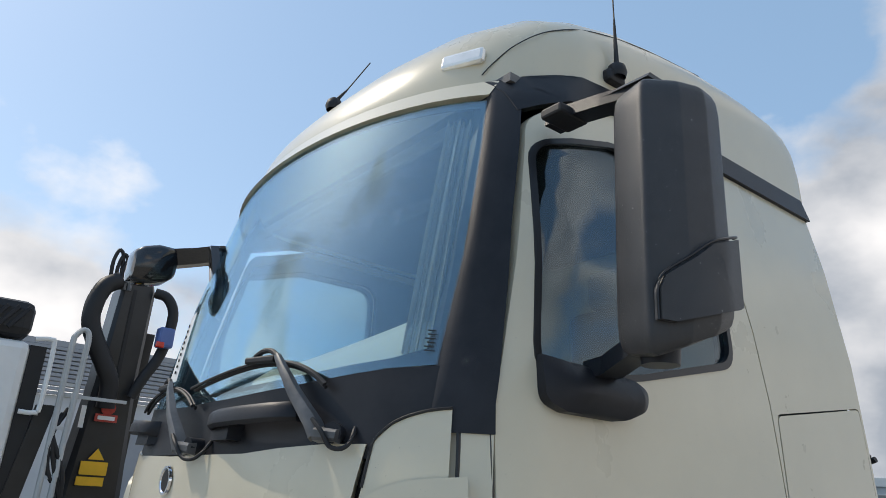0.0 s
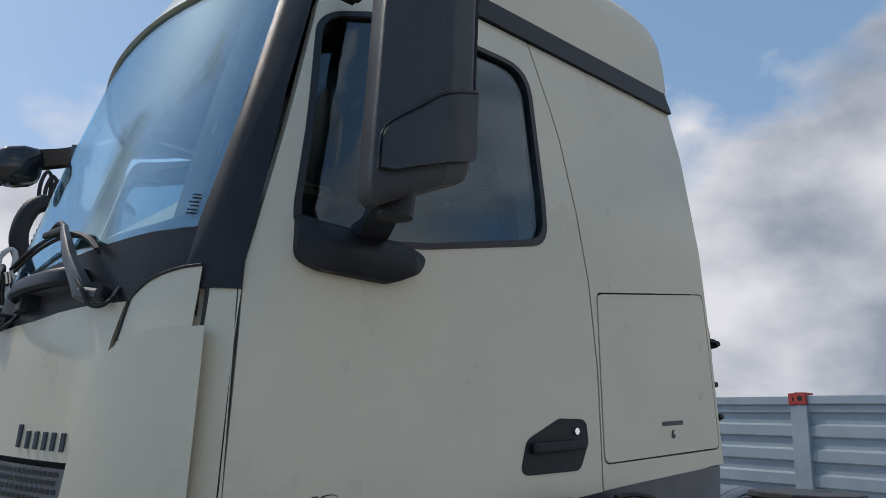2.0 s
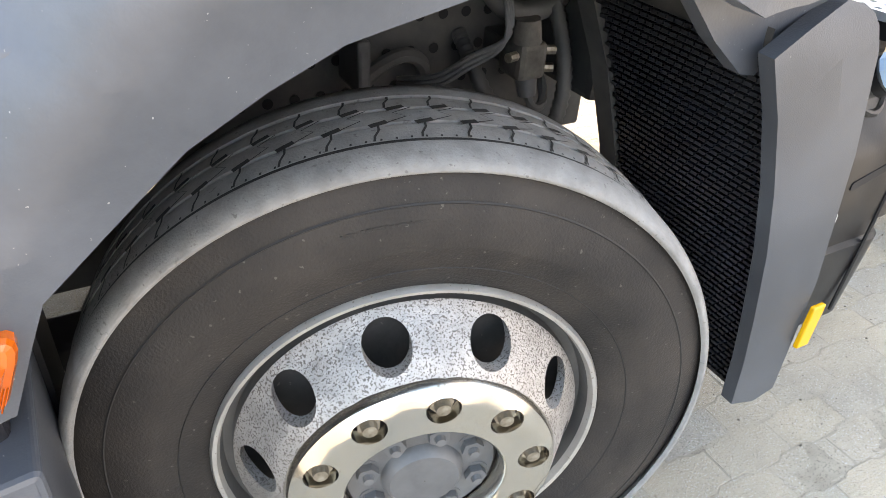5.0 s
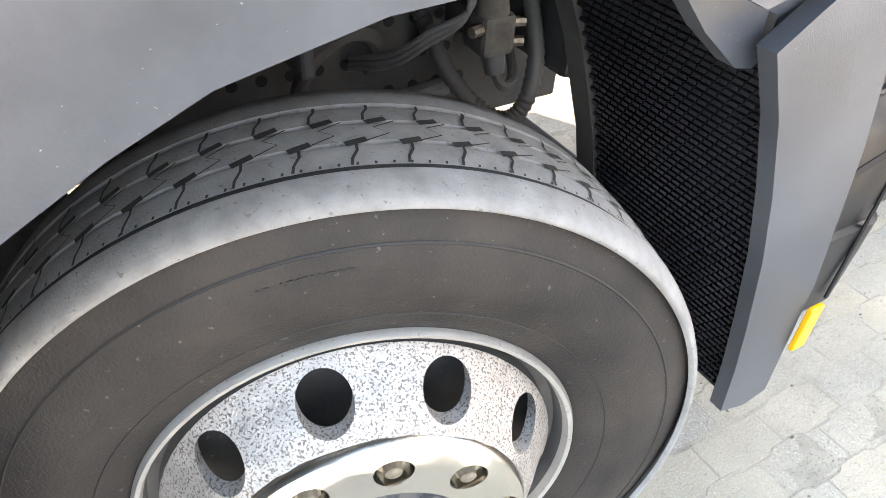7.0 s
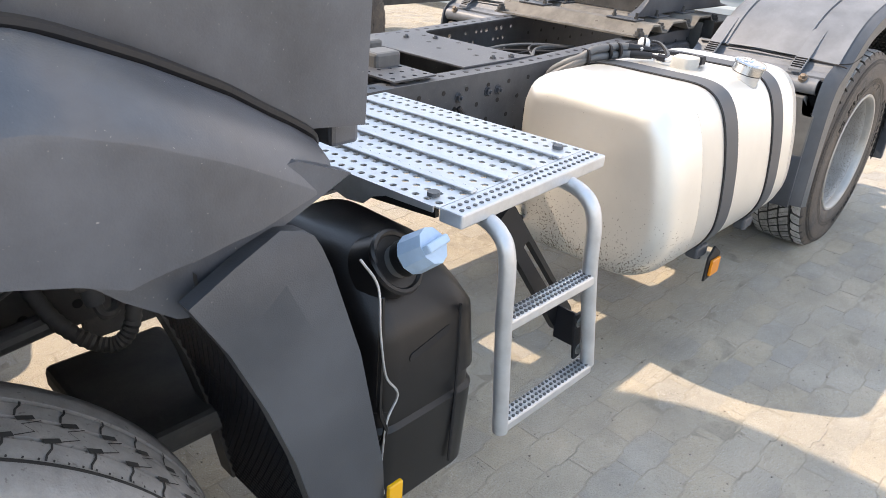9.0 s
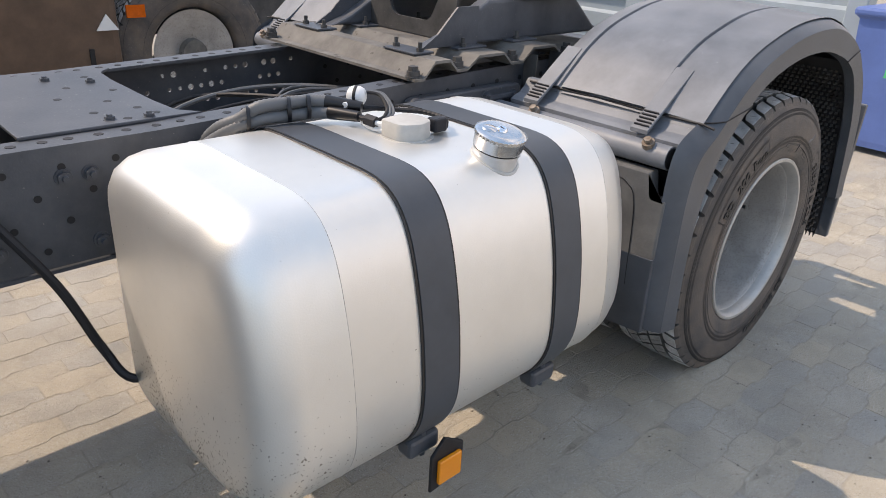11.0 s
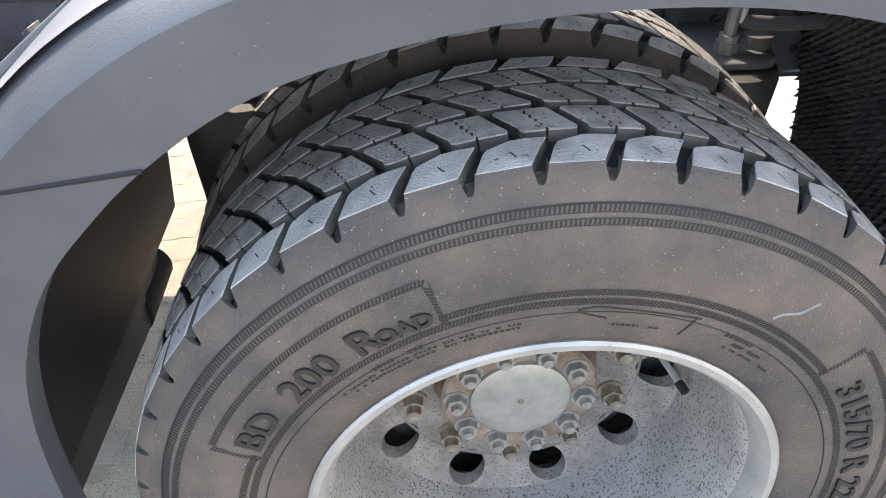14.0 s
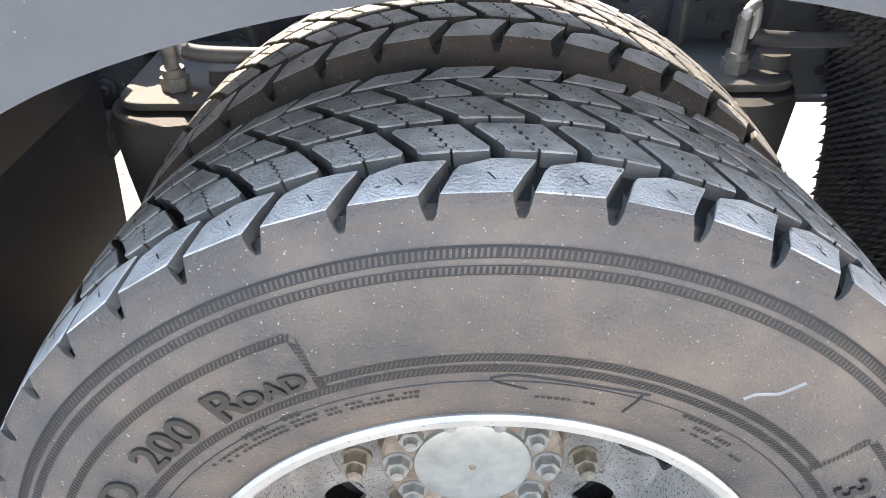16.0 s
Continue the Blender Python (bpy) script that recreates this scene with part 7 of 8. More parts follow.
jaw = [(a, 1.4 + (b - 1.4) * 0.8) for a, b in [(4.62, 1.55), (4.62, 1.46), (4.20, 1.44), (4.20, 1.36), (4.62, 1.34), (4.62, 1.25), (4.42, 1.02), (4.0, 0.94), (3.72, 1.04), (3.60, 1.25), (3.60, 1.55), (3.72, 1.76), (4.0, 1.86), (4.42, 1.78)]]
part("coupling_plate", extruded(jaw, "z", 1.251, 1.30, 0.01), M["dark"], truck, "greasy black coupling plate")

# ribbed suspension casting bolted to the frame ahead of the rear wheels
cast = part("suspension_casting", extruded(rounded([(3.18, 0.99, 0.03), (3.70, 0.99, 0.03), (3.72, 0.80, 0.05), (3.56, 0.62, 0.06), (3.40, 0.60, 0.05), (3.20, 0.78, 0.05)]), "y", 0.955, 0.995, 0.008), M["chassis"], truck, "ribbed blue-grey suspension casting")
for a, b in (((3.22, 0.95), (3.66, 0.95)), ((3.24, 0.93), (3.45, 0.64)), ((3.66, 0.93), (3.50, 0.64)), ((3.30, 0.80), (3.62, 0.80))):
    part("rib", rod(bmesh.new(), (a[0], 0.953, a[1]), (b[0], 0.953, b[1]), 0.012, 8), M["chassis"], cast)
for x, z in ((3.24, 0.96), (3.38, 0.96), (3.52, 0.96), (3.66, 0.95), (3.45, 0.88), (3.40, 0.66), (3.54, 0.66), (3.64, 0.80)):
    part("bolt", hexnut(0.017, 0.024, 0.5), M["chassis"], cast).matrix_basis = pose(x, 0.953, z)
for x, z in ((3.34, 0.87), (3.56, 0.87), (3.46, 0.72)):
    part("hole", rod(bmesh.new(), (x, 0.950, z), (x, 0.954, z), 0.022, 14), M["black"], cast)
part("trailing_arm", lofted([[(x - 0.035, 0.87, z), (x + 0.035, 0.87, z), (x + 0.03, 0.94, z), (x - 0.03, 0.94, z)] for x, z in ((3.48, 0.82), (3.49, 0.72), (3.515, 0.60), (3.53, 0.48), (3.52, 0.33))]), M["dark"], truck, "dark suspension arm")
part("cross_beam", span((3.40, 0.86, 0.70), (3.66, 0.94, 0.77), 0.015), M["dark"], truck)
part("arm_bush", rod(bmesh.new(), (3.515, 0.80, 0.35), (3.515, 0.97, 0.35), 0.055, 20), M["black"], truck, smooth=40)

# ---- mirrors ----
def mirror_house(flip):
    fy = (lambda y: 2 * YC - y) if flip else (lambda y: y)
    plan = [(-0.948, 0.02), (-0.982, -0.095), (-0.90, -0.155), (-0.83, -0.182), (-0.76, -0.176), (-0.742, -0.155), (-0.79, -0.08), (-0.88, 0.03)]
    plan = rounded([(x, y, 0.022) for x, y in plan], 3)
    def ring(s, z0, dx=0.0, tilt=0.0, grow=0.0):
        cx, cy = -0.87, -0.08
        return [(cx + (x - cx) * s + (x - cx) * grow, fy(cy + (y - cy) * s + (y - cy) * grow), z0 + tilt * (x + 0.95)) for x, y in plan]
    m = part("mirror", lofted([ring(0.66, 2.822), ring(0.82, 2.820), ring(0.91, 2.811), ring(0.97, 2.792), ring(1.0, 2.755), ring(1.01, 2.42, 0, 0.3), ring(1.02, 2.30, 0, 0.35), ring(1.02, 2.195, 0, 0.30), ring(1.0, 2.162, 0, 0.31), ring(0.95, 2.138, 0, 0.32), ring(0.86, 2.122, 0, 0.34), ring(0.70, 2.117, 0, 0.34)]), M["mirror"], truck, "large dark grey wing mirror housing", smooth=42)
    low = [(-0.978, -0.106), (-0.90, -0.158), (-0.83, -0.186), (-0.757, -0.181), (-0.741, -0.160)]
    def lp(i, z, d):
        t = i / (len(low) - 1.0)
        k = min(len(low) - 2, int(i))
        f = i - k
        x, y = low[k][0] + (low[k + 1][0] - low[k][0]) * f, low[k][1] + (low[k + 1][1] - low[k][1]) * f
        return (x, fy(y - 0.018 + d), z + 0.3 * (x + 0.95))
    shape = rounded([(0.05, 2.19), (0.4, 2.178), (2.8, 2.178), (3.3, 2.188), (3.6, 2.21), (3.7, 2.24), (3.7, 2.352), (3.0, 2.352, 0.1), (1.6, 2.345, 0.2), (0.2, 2.29, 0.15), (0.05, 2.26)])
    part("lower_cover", sheet(shape, lp, 0.02, (), (0.5, 1, 1.5, 2, 2.5, 3, 3.5), (2.2, 2.25, 2.3)), M["mirror"], m, "scuffed lower mirror cover", smooth=30)
    part("cover_seam", tube([lp(i, z, 0.006) for i, z in ((0.02, 2.19), (0.02, 2.262), (0.2, 2.297), (0.9, 2.327), (1.6, 2.352), (2.3, 2.357), (3.0, 2.359), (3.68, 2.359))], 0.0035, 6, 4), M["seal"], m)
    gl = [(-0.735, -0.150), (-0.785, -0.075), (-0.875, 0.035)]
    bm = bmesh.new()
    a = [bm.verts.new((x + 0.012, fy(y + 0.004), z)) for z in (2.27, 2.75) for x, y in gl]
    bm.faces.new((a[0], a[1], a[4], a[3])); bm.faces.new((a[1], a[2], a[5], a[4]))
    part("mirror_glass", bm, M["chrome"], m, "mirror glass")
    part("lower_arm", lofted([[(x + dx, fy(y + dy), z + dz) for dx, dy, dz in ((-0.045, 0, -0.02), (0.045, 0, -0.015), (0.04, 0, 0.03), (-0.04, 0, 0.03))] for x, y, z in ((-0.80, 0.22, 2.115), (-0.81, 0.15, 2.12), (-0.86, 0.02, 2.15), (-0.885, -0.06, 2.165))]), M["trim"], m)
    part("pivot", rod(bmesh.new(), (-0.88, fy(-0.05), 2.10), (-0.88, fy(-0.05), 2.18), 0.045, 18, 0.05), M["trim"], m, smooth=40)
    part("upper_arm", lofted([[(x + dx, fy(y), z + dz) for dx, dz in ((-0.035, -0.02), (0.035, -0.02), (0.03, 0.02), (-0.03, 0.02))] for x, y, z in ((-0.90, 0.28, 2.862), (-0.90, 0.20, 2.862), (-0.895, 0.08, 2.848), (-0.88, -0.06, 2.833))]), M["trim"], m)
    part("arm_bracket", boxed((-0.92, fy(0.215), 2.850), (0.12, 0.08, 0.032), 0.008), M["black"], m)
    part("arm_cap", lofted([[(x, fy(y), z) for x, z in ((-0.925, 2.852), (-0.85, 2.852), (-0.86, 2.866), (-0.915, 2.866))] for y in (0.14, -0.08)]), M["mirror"], m)
    base = rounded([(-1.0, 2.14), (-1.0, 2.02, 0.05), (-0.93, 2.0, 0.05), (-0.71, 2.0, 0.08), (-0.64, 2.035, 0.05), (-0.60, 2.09, 0.02), (-0.68, 2.115), (-0.80, 2.125), (-0.92, 2.13)])
    part("mirror_base", sheet(base, lambda x, z, d: (x, fy(side_y(x, z, 0) - 0.02 - 0.05 * math.sin(math.pi * min(1, max(0, (z - 1.98) / 0.16))) * min(1, (x + 1.02) / 0.12) * min(1, (-0.56 - x) / 0.1) + d), z), 0.06, (), steps_of(-1, -0.58, 10), steps_of(1.985, 2.14, 7)), M["trim"], m, "dark moulded mirror base", smooth=50)
    return m


mirror_house(False)
mirror_house(True)
# kerb mirror on a bowed arm at the far corner
def ring_yz(x, cy, cz, hy, hz, n=14, e=0.45):
    return [(x, cy + hy * math.copysign(abs(math.cos(a)) ** e, math.cos(a)), cz + hz * math.copysign(abs(math.sin(a)) ** e, math.sin(a))) for a in [2 * math.pi * k / n for k in range(n)]]


km = part("kerb_mirror", lofted([ring_yz(x, 2.245, z, hy, hz) for x, z, hy, hz in ((-1.548, 2.682, 0.05, 0.045), (-1.542, 2.684, 0.075, 0.068), (-1.51, 2.690, 0.09, 0.084), (-1.45, 2.702, 0.095, 0.092), (-1.39, 2.712, 0.09, 0.082), (-1.362, 2.716, 0.07, 0.062))]), M["gloss"], truck, "glossy black kerb mirror on a broad arm", smooth=50)
part("arm", lofted([[(x, y, z - h), (x + 0.02, y + 0.05, z - h), (x + 0.02, y + 0.05, z + h * 0.8), (x, y + 0.02, z + h), (x - 0.01, y - 0.02, z + h * 0.7)] for x, y, z, h in ((-1.43, 2.22, 2.745, 0.045), (-1.37, 2.19, 2.755, 0.045), (-1.30, 2.13, 2.765, 0.042), (-1.25, 2.05, 2.768, 0.042), (-1.215, 1.98, 2.76, 0.042))]), M["gloss"], km, smooth=30)
part("front_mirror", lofted([[(x, y, z) for x, y in ((-1.222, yc + w), (-1.25, yc + w * 0.9), (-1.285, yc + w * 0.2), (-1.29, yc - w * 0.6), (-1.262, yc - w), (-1.235, yc - w * 0.6))] for z, yc, w in ((2.435, 1.865, 0.03), (2.45, 1.868, 0.055), (2.50, 1.880, 0.075), (2.58, 1.91, 0.078), (2.68, 1.96, 0.065), (2.78, 2.01, 0.05))]), M["gloss"], km, smooth=40)

# ---- wipers, grips, emblem, lamps, antennas on the cab ----
P = lambda th, z, out=0.03: Vector(on_front(out)(th, z, 0))
def bar(line, wide, thick):
    """A flat tapering bar over the front: line of (angle, height, stand-off), with widths and thicknesses."""
    rings = []
    pts = [P(*q) for q in line]
    for i, (t, z, o) in enumerate(line):
        along = (pts[min(i + 1, len(pts) - 1)] - pts[max(i - 1, 0)]).normalized()
        out = (P(t, z, 0.1) - P(t, z, 0.0)).normalized()
        side = along.cross(out).normalized()
        out = side.cross(along).normalized()
        w, h = wide[i] / 2, thick[i] / 2
        rings.append([pts[i] + side * a * w + out * b * h for a, b in ((-1, -1), (-0.8, 0.7), (-0.4, 1), (0.4, 1), (0.8, 0.7), (1, -1))])
    return lofted(rings)


for a, la in ((51.6, 1.93), (84.0, 1.895)):
    w = part("wiper", bar([(a - 1.2, la - 0.02, 0.05), (a, la + 0.01, 0.055), (a + 4.5, la + 0.09, 0.06), (a + 9, la + 0.175, 0.058), (a + 10.6, la + 0.203, 0.055)], (0.050, 0.046, 0.036, 0.024, 0.020), (0.034, 0.034, 0.026, 0.018, 0.014)), M["wipergrey"], truck, "faded black tapering windscreen wiper arm", smooth=30)
    part("hook", tube([P(a + 10.4, la + 0.200, 0.055), P(a + 12.2, la + 0.218, 0.052), P(a + 14.5, la + 0.222, 0.046), P(a + 16.5, la + 0.210, 0.040)], 0.008, 8, 5), M["black"], w, smooth=40)
    part("pivot", rod(bmesh.new(), P(a - 3.8, la - 0.012, 0.0), P(a - 3.8, la - 0.012, 0.05), 0.026, 18), M["trim"], w, smooth=30)
    part("joint", bar([(a - 5, la - 0.02, 0.045), (a - 1.0, la - 0.015, 0.052)], (0.036, 0.044), (0.03, 0.034)), M["wipergrey"], w)
    part("hose", tube([P(a - 0.5, la + 0.02, 0.075), P(a - 2.5, la - 0.01, 0.075), P(a - 4, la - 0.045, 0.06), P(a - 6, la - 0.05, 0.045), P(a - 7.2, la - 0.03, 0.03), P(a - 7.2, la + 0.005, 0.005)], 0.006, 7, 5), M["black"], w)
    for dz, r, o in ((0.0, 0.006, 0.024), (0.010, 0.0035, 0.030), (0.005, 0.0055, 0.038)):
        part("blade", tube([P(a + t, la + z + dz, o) for t, z in ((-0.5, 0.108), (3, 0.146), (8, 0.174), (14, 0.184), (20, 0.176), (27, 0.156), (34, 0.132))][: 7 if o < 0.04 else 6], r, 6, 5), M["black"], w)
    part("bracket", bar([(a + 11, la + 0.195, 0.048), (a + 18, la + 0.197, 0.046)], (0.026, 0.022), (0.02, 0.016)), M["black"], w)
for s in (0, 1):
    q = (lambda t: 180 - t) if s else (lambda t: t)
    grip = []
    for t, o, zc in ((54.6, -0.01, 1.972), (55.4, 0.035, 1.972), (57.0, 0.058, 1.971), (61.0, 0.068, 1.968), (67.0, 0.070, 1.963), (72.0, 0.066, 1.958), (75.0, 0.050, 1.955), (76.4, 0.025, 1.953), (77.0, -0.01, 1.953)):
        grip.append([P(q(t), zc + dz, o + do) for dz, do in ((-0.020, -0.028), (-0.024, -0.004), (-0.014, 0.008), (0.016, 0.008), (0.028, -0.002), (0.026, -0.028))])
    part("grab_handle", lofted(grip), M["trim"], truck, "dark grey moulded grab handle", smooth=40)
    part("handle_foot", lofted([[P(q(t), 1.945 + dz, o) for t, o in ((68.5, -0.01), (76.5, -0.01), (75.5, 0.03), (69.5, 0.05))] for dz in (-0.045, 0.0)]), M["trim"], truck, smooth=30)
    lm = part("marker_lamp", boxed((0, 0, 0), (0.03, 0.165, 0.06), 0.013), M["lamp"], truck, "clear roof marker lamp")
    px = min((x for x in np.linspace(-1.12, -0.8, 65)), key=lambda x: abs(roof_z(x, 0.60) - 3.20))
    py = 0.60 if not s else 2 * YC - 0.60
    nx = Vector((-(roof_z(px + 0.01, 0.6) - roof_z(px - 0.01, 0.6)) / 0.02, -(roof_z(px, 0.61) - roof_z(px, 0.59)) / 0.02 * (-1 if s else 1), 1)).normalized()
    side = Vector((0, 0, 1)).cross(nx).normalized()
    rise = nx.cross(side)
    rot = Matrix((nx, side, rise)).transposed().to_4x4()
    lm.matrix_basis = Matrix.Translation((px, py, roof_z(px, 0.60))) @ rot
em = part("emblem", lathe([(0.001, -0.004), (0.034, -0.004), (0.038, -0.008), (0.045, -0.008), (0.047, 0.0)], 36), M["chrome"], truck, "round chrome and black badge", smooth=30)
em.matrix_basis = Matrix.Translation(P(89, 1.78, 0.014)) @ pose(0, 0, 0, 0, 0, -90)
part("badge_field", lathe([(0.001, -0.0055), (0.033, -0.0055), (0.034, -0.004)], 36), M["black"], em)
ge = part("grille_emblem", lathe([(0.19, 0.0), (0.20, -0.02), (0.215, -0.02), (0.225, 0.0)], 48), M["chrome"], truck, "large chrome ring emblem on the grille", smooth=30)
ge.matrix_basis = Matrix.Translation(P(90, 1.27, 0.06)) @ pose(0, 0, 0, 0, 0, -90)
part("badge_spoke", rod(rod(rod(bmesh.new(), (0, -0.015, 0), (0, -0.012, 0.2), 0.028, 4, 0.004), (0, -0.015, 0), (0.173, -0.012, -0.1), 0.028, 4, 0.004), (0, -0.015, 0), (-0.173, -0.012, -0.1), 0.028, 4, 0.004), M["chrome"], ge)
# model word on the front panel kept as plain bars, the number on the door as it reads
for k, t in enumerate((49.5, 52, 54.3, 56.7, 59.2, 62)):
    part("badge_bar", boxed(P(t, 1.54 + (0.008 if k == 5 else 0), 0.016), (0.008, 0.012, 0.046 if k < 5 else 0.06), 0.002, Matrix.Rotation(radians(90 - t), 4, "Z")), M["chassis"], front)
NM = Matrix.Translation((-0.925, 0.2, 1.398)) @ pose(0, 0, 0, 90, -6.5, 0) @ Matrix.Shear("XY", 4, (0.2, 0)) @ Matrix.Diagonal((2.02, 1, 1, 1))
back = letters("number_edge", "1843", 0.056, 0.002, M["black"], truck, NM, bold=0.0026)
for v in back.data.vertices:
    v.co.y = side_y(v.co.x, v.co.z) - 0.001 + (v.co.y - 0.2)
num = letters("number", "1843", 0.056, 0.004, M["text"], truck, Matrix.Translation((-0.925, 0.2, 1.398)) @ pose(0, 0, 0, 90, -6.5, 0) @ Matrix.Shear("XY", 4, (0.2, 0)) @ Matrix.Diagonal((2.02, 1, 1, 1)), label="chrome number 1843 on the door", bold=0.0008)
for v in num.data.vertices:
    v.co.y = side_y(v.co.x, v.co.z) - 0.001 + (v.co.y - 0.2)
bt = letters("flap_badge", "6", 0.045, 0.003, M["chassis"], truck, Matrix.Translation((0.60, side_y(0.6, 1.63) - 0.002, 1.63)) @ pose(0, 0, 0, 90, -5, 0))
part("badge_bar", boxed((0.60, side_y(0.6, 1.68) - 0.002, 1.685), (0.13, 0.004, 0.016), 0.002, Matrix.Rotation(radians(-5), 4, "Y")), M["chassis"], truck)

# door handle
hp = rounded([(-0.195, 1.492, 0.03), (0.075, 1.512, 0.04), (0.118, 1.60, 0.03), (0.108, 1.675, 0.03), (-0.02, 1.672, 0.05), (-0.165, 1.60, 0.05)])
hd = part("door_handle", sheet(hp, on_side(0.004), 0.02, (), (-0.1, 0, 0.05), (1.55, 1.6)), M["trim"], truck, "black door handle in a recessed plate", smooth=30)
part("recess", sheet(rounded([(-0.15, 1.565, 0.03), (0.02, 1.535, 0.03), (0.02, 1.655, 0.04), (-0.1, 1.62, 0.04)]), on_side(0.0045), 0.002), M["black"], hd)
part("pull", boxed((-0.035, side_y(0, 1.58) - 0.016, 1.585), (0.24, 0.022, 0.035), 0.009, Matrix.Rotation(radians(-5), 4, "Y")), M["trim"], hd)
part("lock", rod(bmesh.new(), (0.055, side_y(0, 1.63) - 0.012, 1.635), (0.055, side_y(0, 1.63), 1.635), 0.011, 16), M["chrome"], hd)

for x, y, z, dx, dy, L in ((-0.54, 0.315, 3.20, 0.0, 0.02, 0.62), (-1.066, 1.40, 3.312, 0.155, 0.0, 0.31)):
    an = part("antenna", lathe([(0.03, 0.0), (0.036, 0.02), (0.03, 0.045), (0.012, 0.06)], 20), M["black"], truck, "black roof antenna on a ball foot", smooth=50)
    an.matrix_basis = pose(x, y, z, 90, 0, 0)
    rodm = part("whip", rod(rod(bmesh.new(), (x, y, z + 0.04), (x + dx * 0.35, y + dy * 0.35, z + L * 0.4), 0.010, 8, 0.004), (x + dx * 0.35, y + dy * 0.35, z + L * 0.4), (x + dx, y + dy, z + L), 0.003, 6), M["black"], an)
    rodm.matrix_basis = an.matrix_basis.inverted()
part("mirror_bracket", boxed((-0.545, 0.335, 3.20), (0.09, 0.06, 0.05), 0.015), M["black"], truck)
for z in (1.72, 2.02):
    part("rear_grab", tube([(0.93, 0.30, z), (0.985, 0.27, z), (0.985, 0.24, z + 0.01)], 0.012, 8, 4), M["black"], truck)
part("rear_side_deflector", extruded(rounded([(0.945, 1.55, 0.02), (0.99, 1.53, 0.02), (0.955, 2.12, 0.02), (0.90, 2.12, 0.02)]), "y", 0.262, 0.30, 0.01), M["trim"], truck, "dark column at the rear edge of the cab")

rr = part("rear_rail", tube([(0.94, 0.30, 1.56), (0.978, 0.285, 1.60), (0.985, 0.285, 1.75), (0.972, 0.285, 2.08), (0.93, 0.30, 2.13)], 0.012, 8, 5), M["rust_red"], truck, "dark red rail behind the cab", smooth=40)
for z in (1.66, 1.86, 2.04):
    part("clamp", boxed((0.985, 0.28, z), (0.05, 0.035, 0.022), 0.006), M["black"], rr)

# ---- inside the cab ----
part("dashboard", lofted([[P(t, z, -0.05 - d) for t in range(34, 150, 6)] + [Vector((-0.75, 2.25, zz)), Vector((-0.75, 0.55, zz))] for z, d, zz in ((1.85, 0, 1.80), (2.055, 0.0, 2.0), (2.085, 0.06, 2.06), (2.10, 0.12, 2.10))]), M["dash"], truck, "beige dashboard", smooth=40)
part("binnacle", lofted([[(x, y, z + dz) for y, dz in ((0.50, 0.0), (0.56, 0.07), (0.80, 0.10), (1.05, 0.09), (1.15, 0.0))] for x, z in ((-1.0, 2.09), (-0.75, 2.09))]), M["dash"], truck)
sw = part("steering_wheel", lathe([(0.225 + 0.016 * math.cos(a), 0.016 * math.sin(a)) for a in [2 * math.pi * k / 8 for k in range(8)]], 40, close=True), M["black"], truck, "black steering wheel", smooth=60)
sw.matrix_basis = Matrix.Translation((-0.70, 0.80, 2.18)) @ pose(0, 0, 0, 0, 0, 90) @ pose(0, 0, 0, -50, 0, 0)
part("spoke", boxed((0, 0, 0), (0.42, 0.02, 0.06), 0.008), M["trim"], sw)
for y in (0.80, 2.0):
    st = part("seat", boxed((-0.15, y, 1.80), (0.5, 0.5, 0.18), 0.05), M["inside"], truck, "grey cab seat")
    part("backrest", boxed((0.10, y, 2.20), (0.14, 0.48, 0.75), 0.05, Matrix.Rotation(radians(-8), 4, "Y")), M["inside"], st)
    part("headrest", boxed((0.05, y, 2.66), (0.09, 0.28, 0.18), 0.04), M["inside"], st)
v, f = [], []
for i in range(41):
    for z in (2.14, 2.4, 2.7, 2.94):
        v.append(P(30.5 + 0.20 * i + (z - 2.14) * 2.0, z, -0.075 + 0.020 * math.sin(i * 0.83 + 0.6 * math.sin(i * 0.31)) + 0.014 * math.sin(i * 0.37 + z * 2) + 0.012 * math.sin(i * 1.9 + z * 3)))
for i in range(40):
    for k in range(3):
        f.append((i * 4 + k, i * 4 + k + 1, i * 4 + k + 5, i * 4 + k + 4))
part("curtain", (v, f), M["curtain"], truck, "beige gathered curtain beside the windscreen", smooth=60)
part("dash_hood", lofted([[P(t, 2.05, -0.07), P(t, zt - 0.04, -0.08), P(t, zt, -0.13), P(t, zt, -0.30), P(t, 2.05, -0.34)] for t, zt in ((31, 2.27), (35, 2.265), (40, 2.245), (46, 2.22), (54, 2.19), (64, 2.16), (76, 2.14))]), M["dash"], truck, "cream instrument hood", smooth=40)
part("sun_blind", span((-1.0, 0.6, 2.93), (-0.97, 2.2, 2.98), 0.01), M["inside"], truck)
part("paper_notice", sheet([(103, 2.13), (110, 2.13), (116, 2.43), (110, 2.43)], on_front(0.001), 0.001, (), (106, 110, 113), (2.2, 2.3)), M["white"], truck, "white paper notice behind the windscreen")
bmx = bmesh.new()
for k in range(9):
    box(bmx, P(105.5 + k * 0.75 + 1.0, 2.17 + 0.026 * k, 0.004), (0.004, 0.03, 0.008), 0, Matrix.Rotation(radians(-15), 4, "Z"))
part("notice_line", bmx, M["black"], truck)
bmx = bmesh.new()
for k in range(6):
    box(bmx, P(32.5 + 0.3 * (k % 2), 2.135 + 0.011 * k, 0.0), (0.003, 0.028 - 0.003 * (k % 3), 0.003), 0, Matrix.Rotation(radians(90 - 33), 4, "Z"))
part("glass_print", bmx, M["black"], truck)

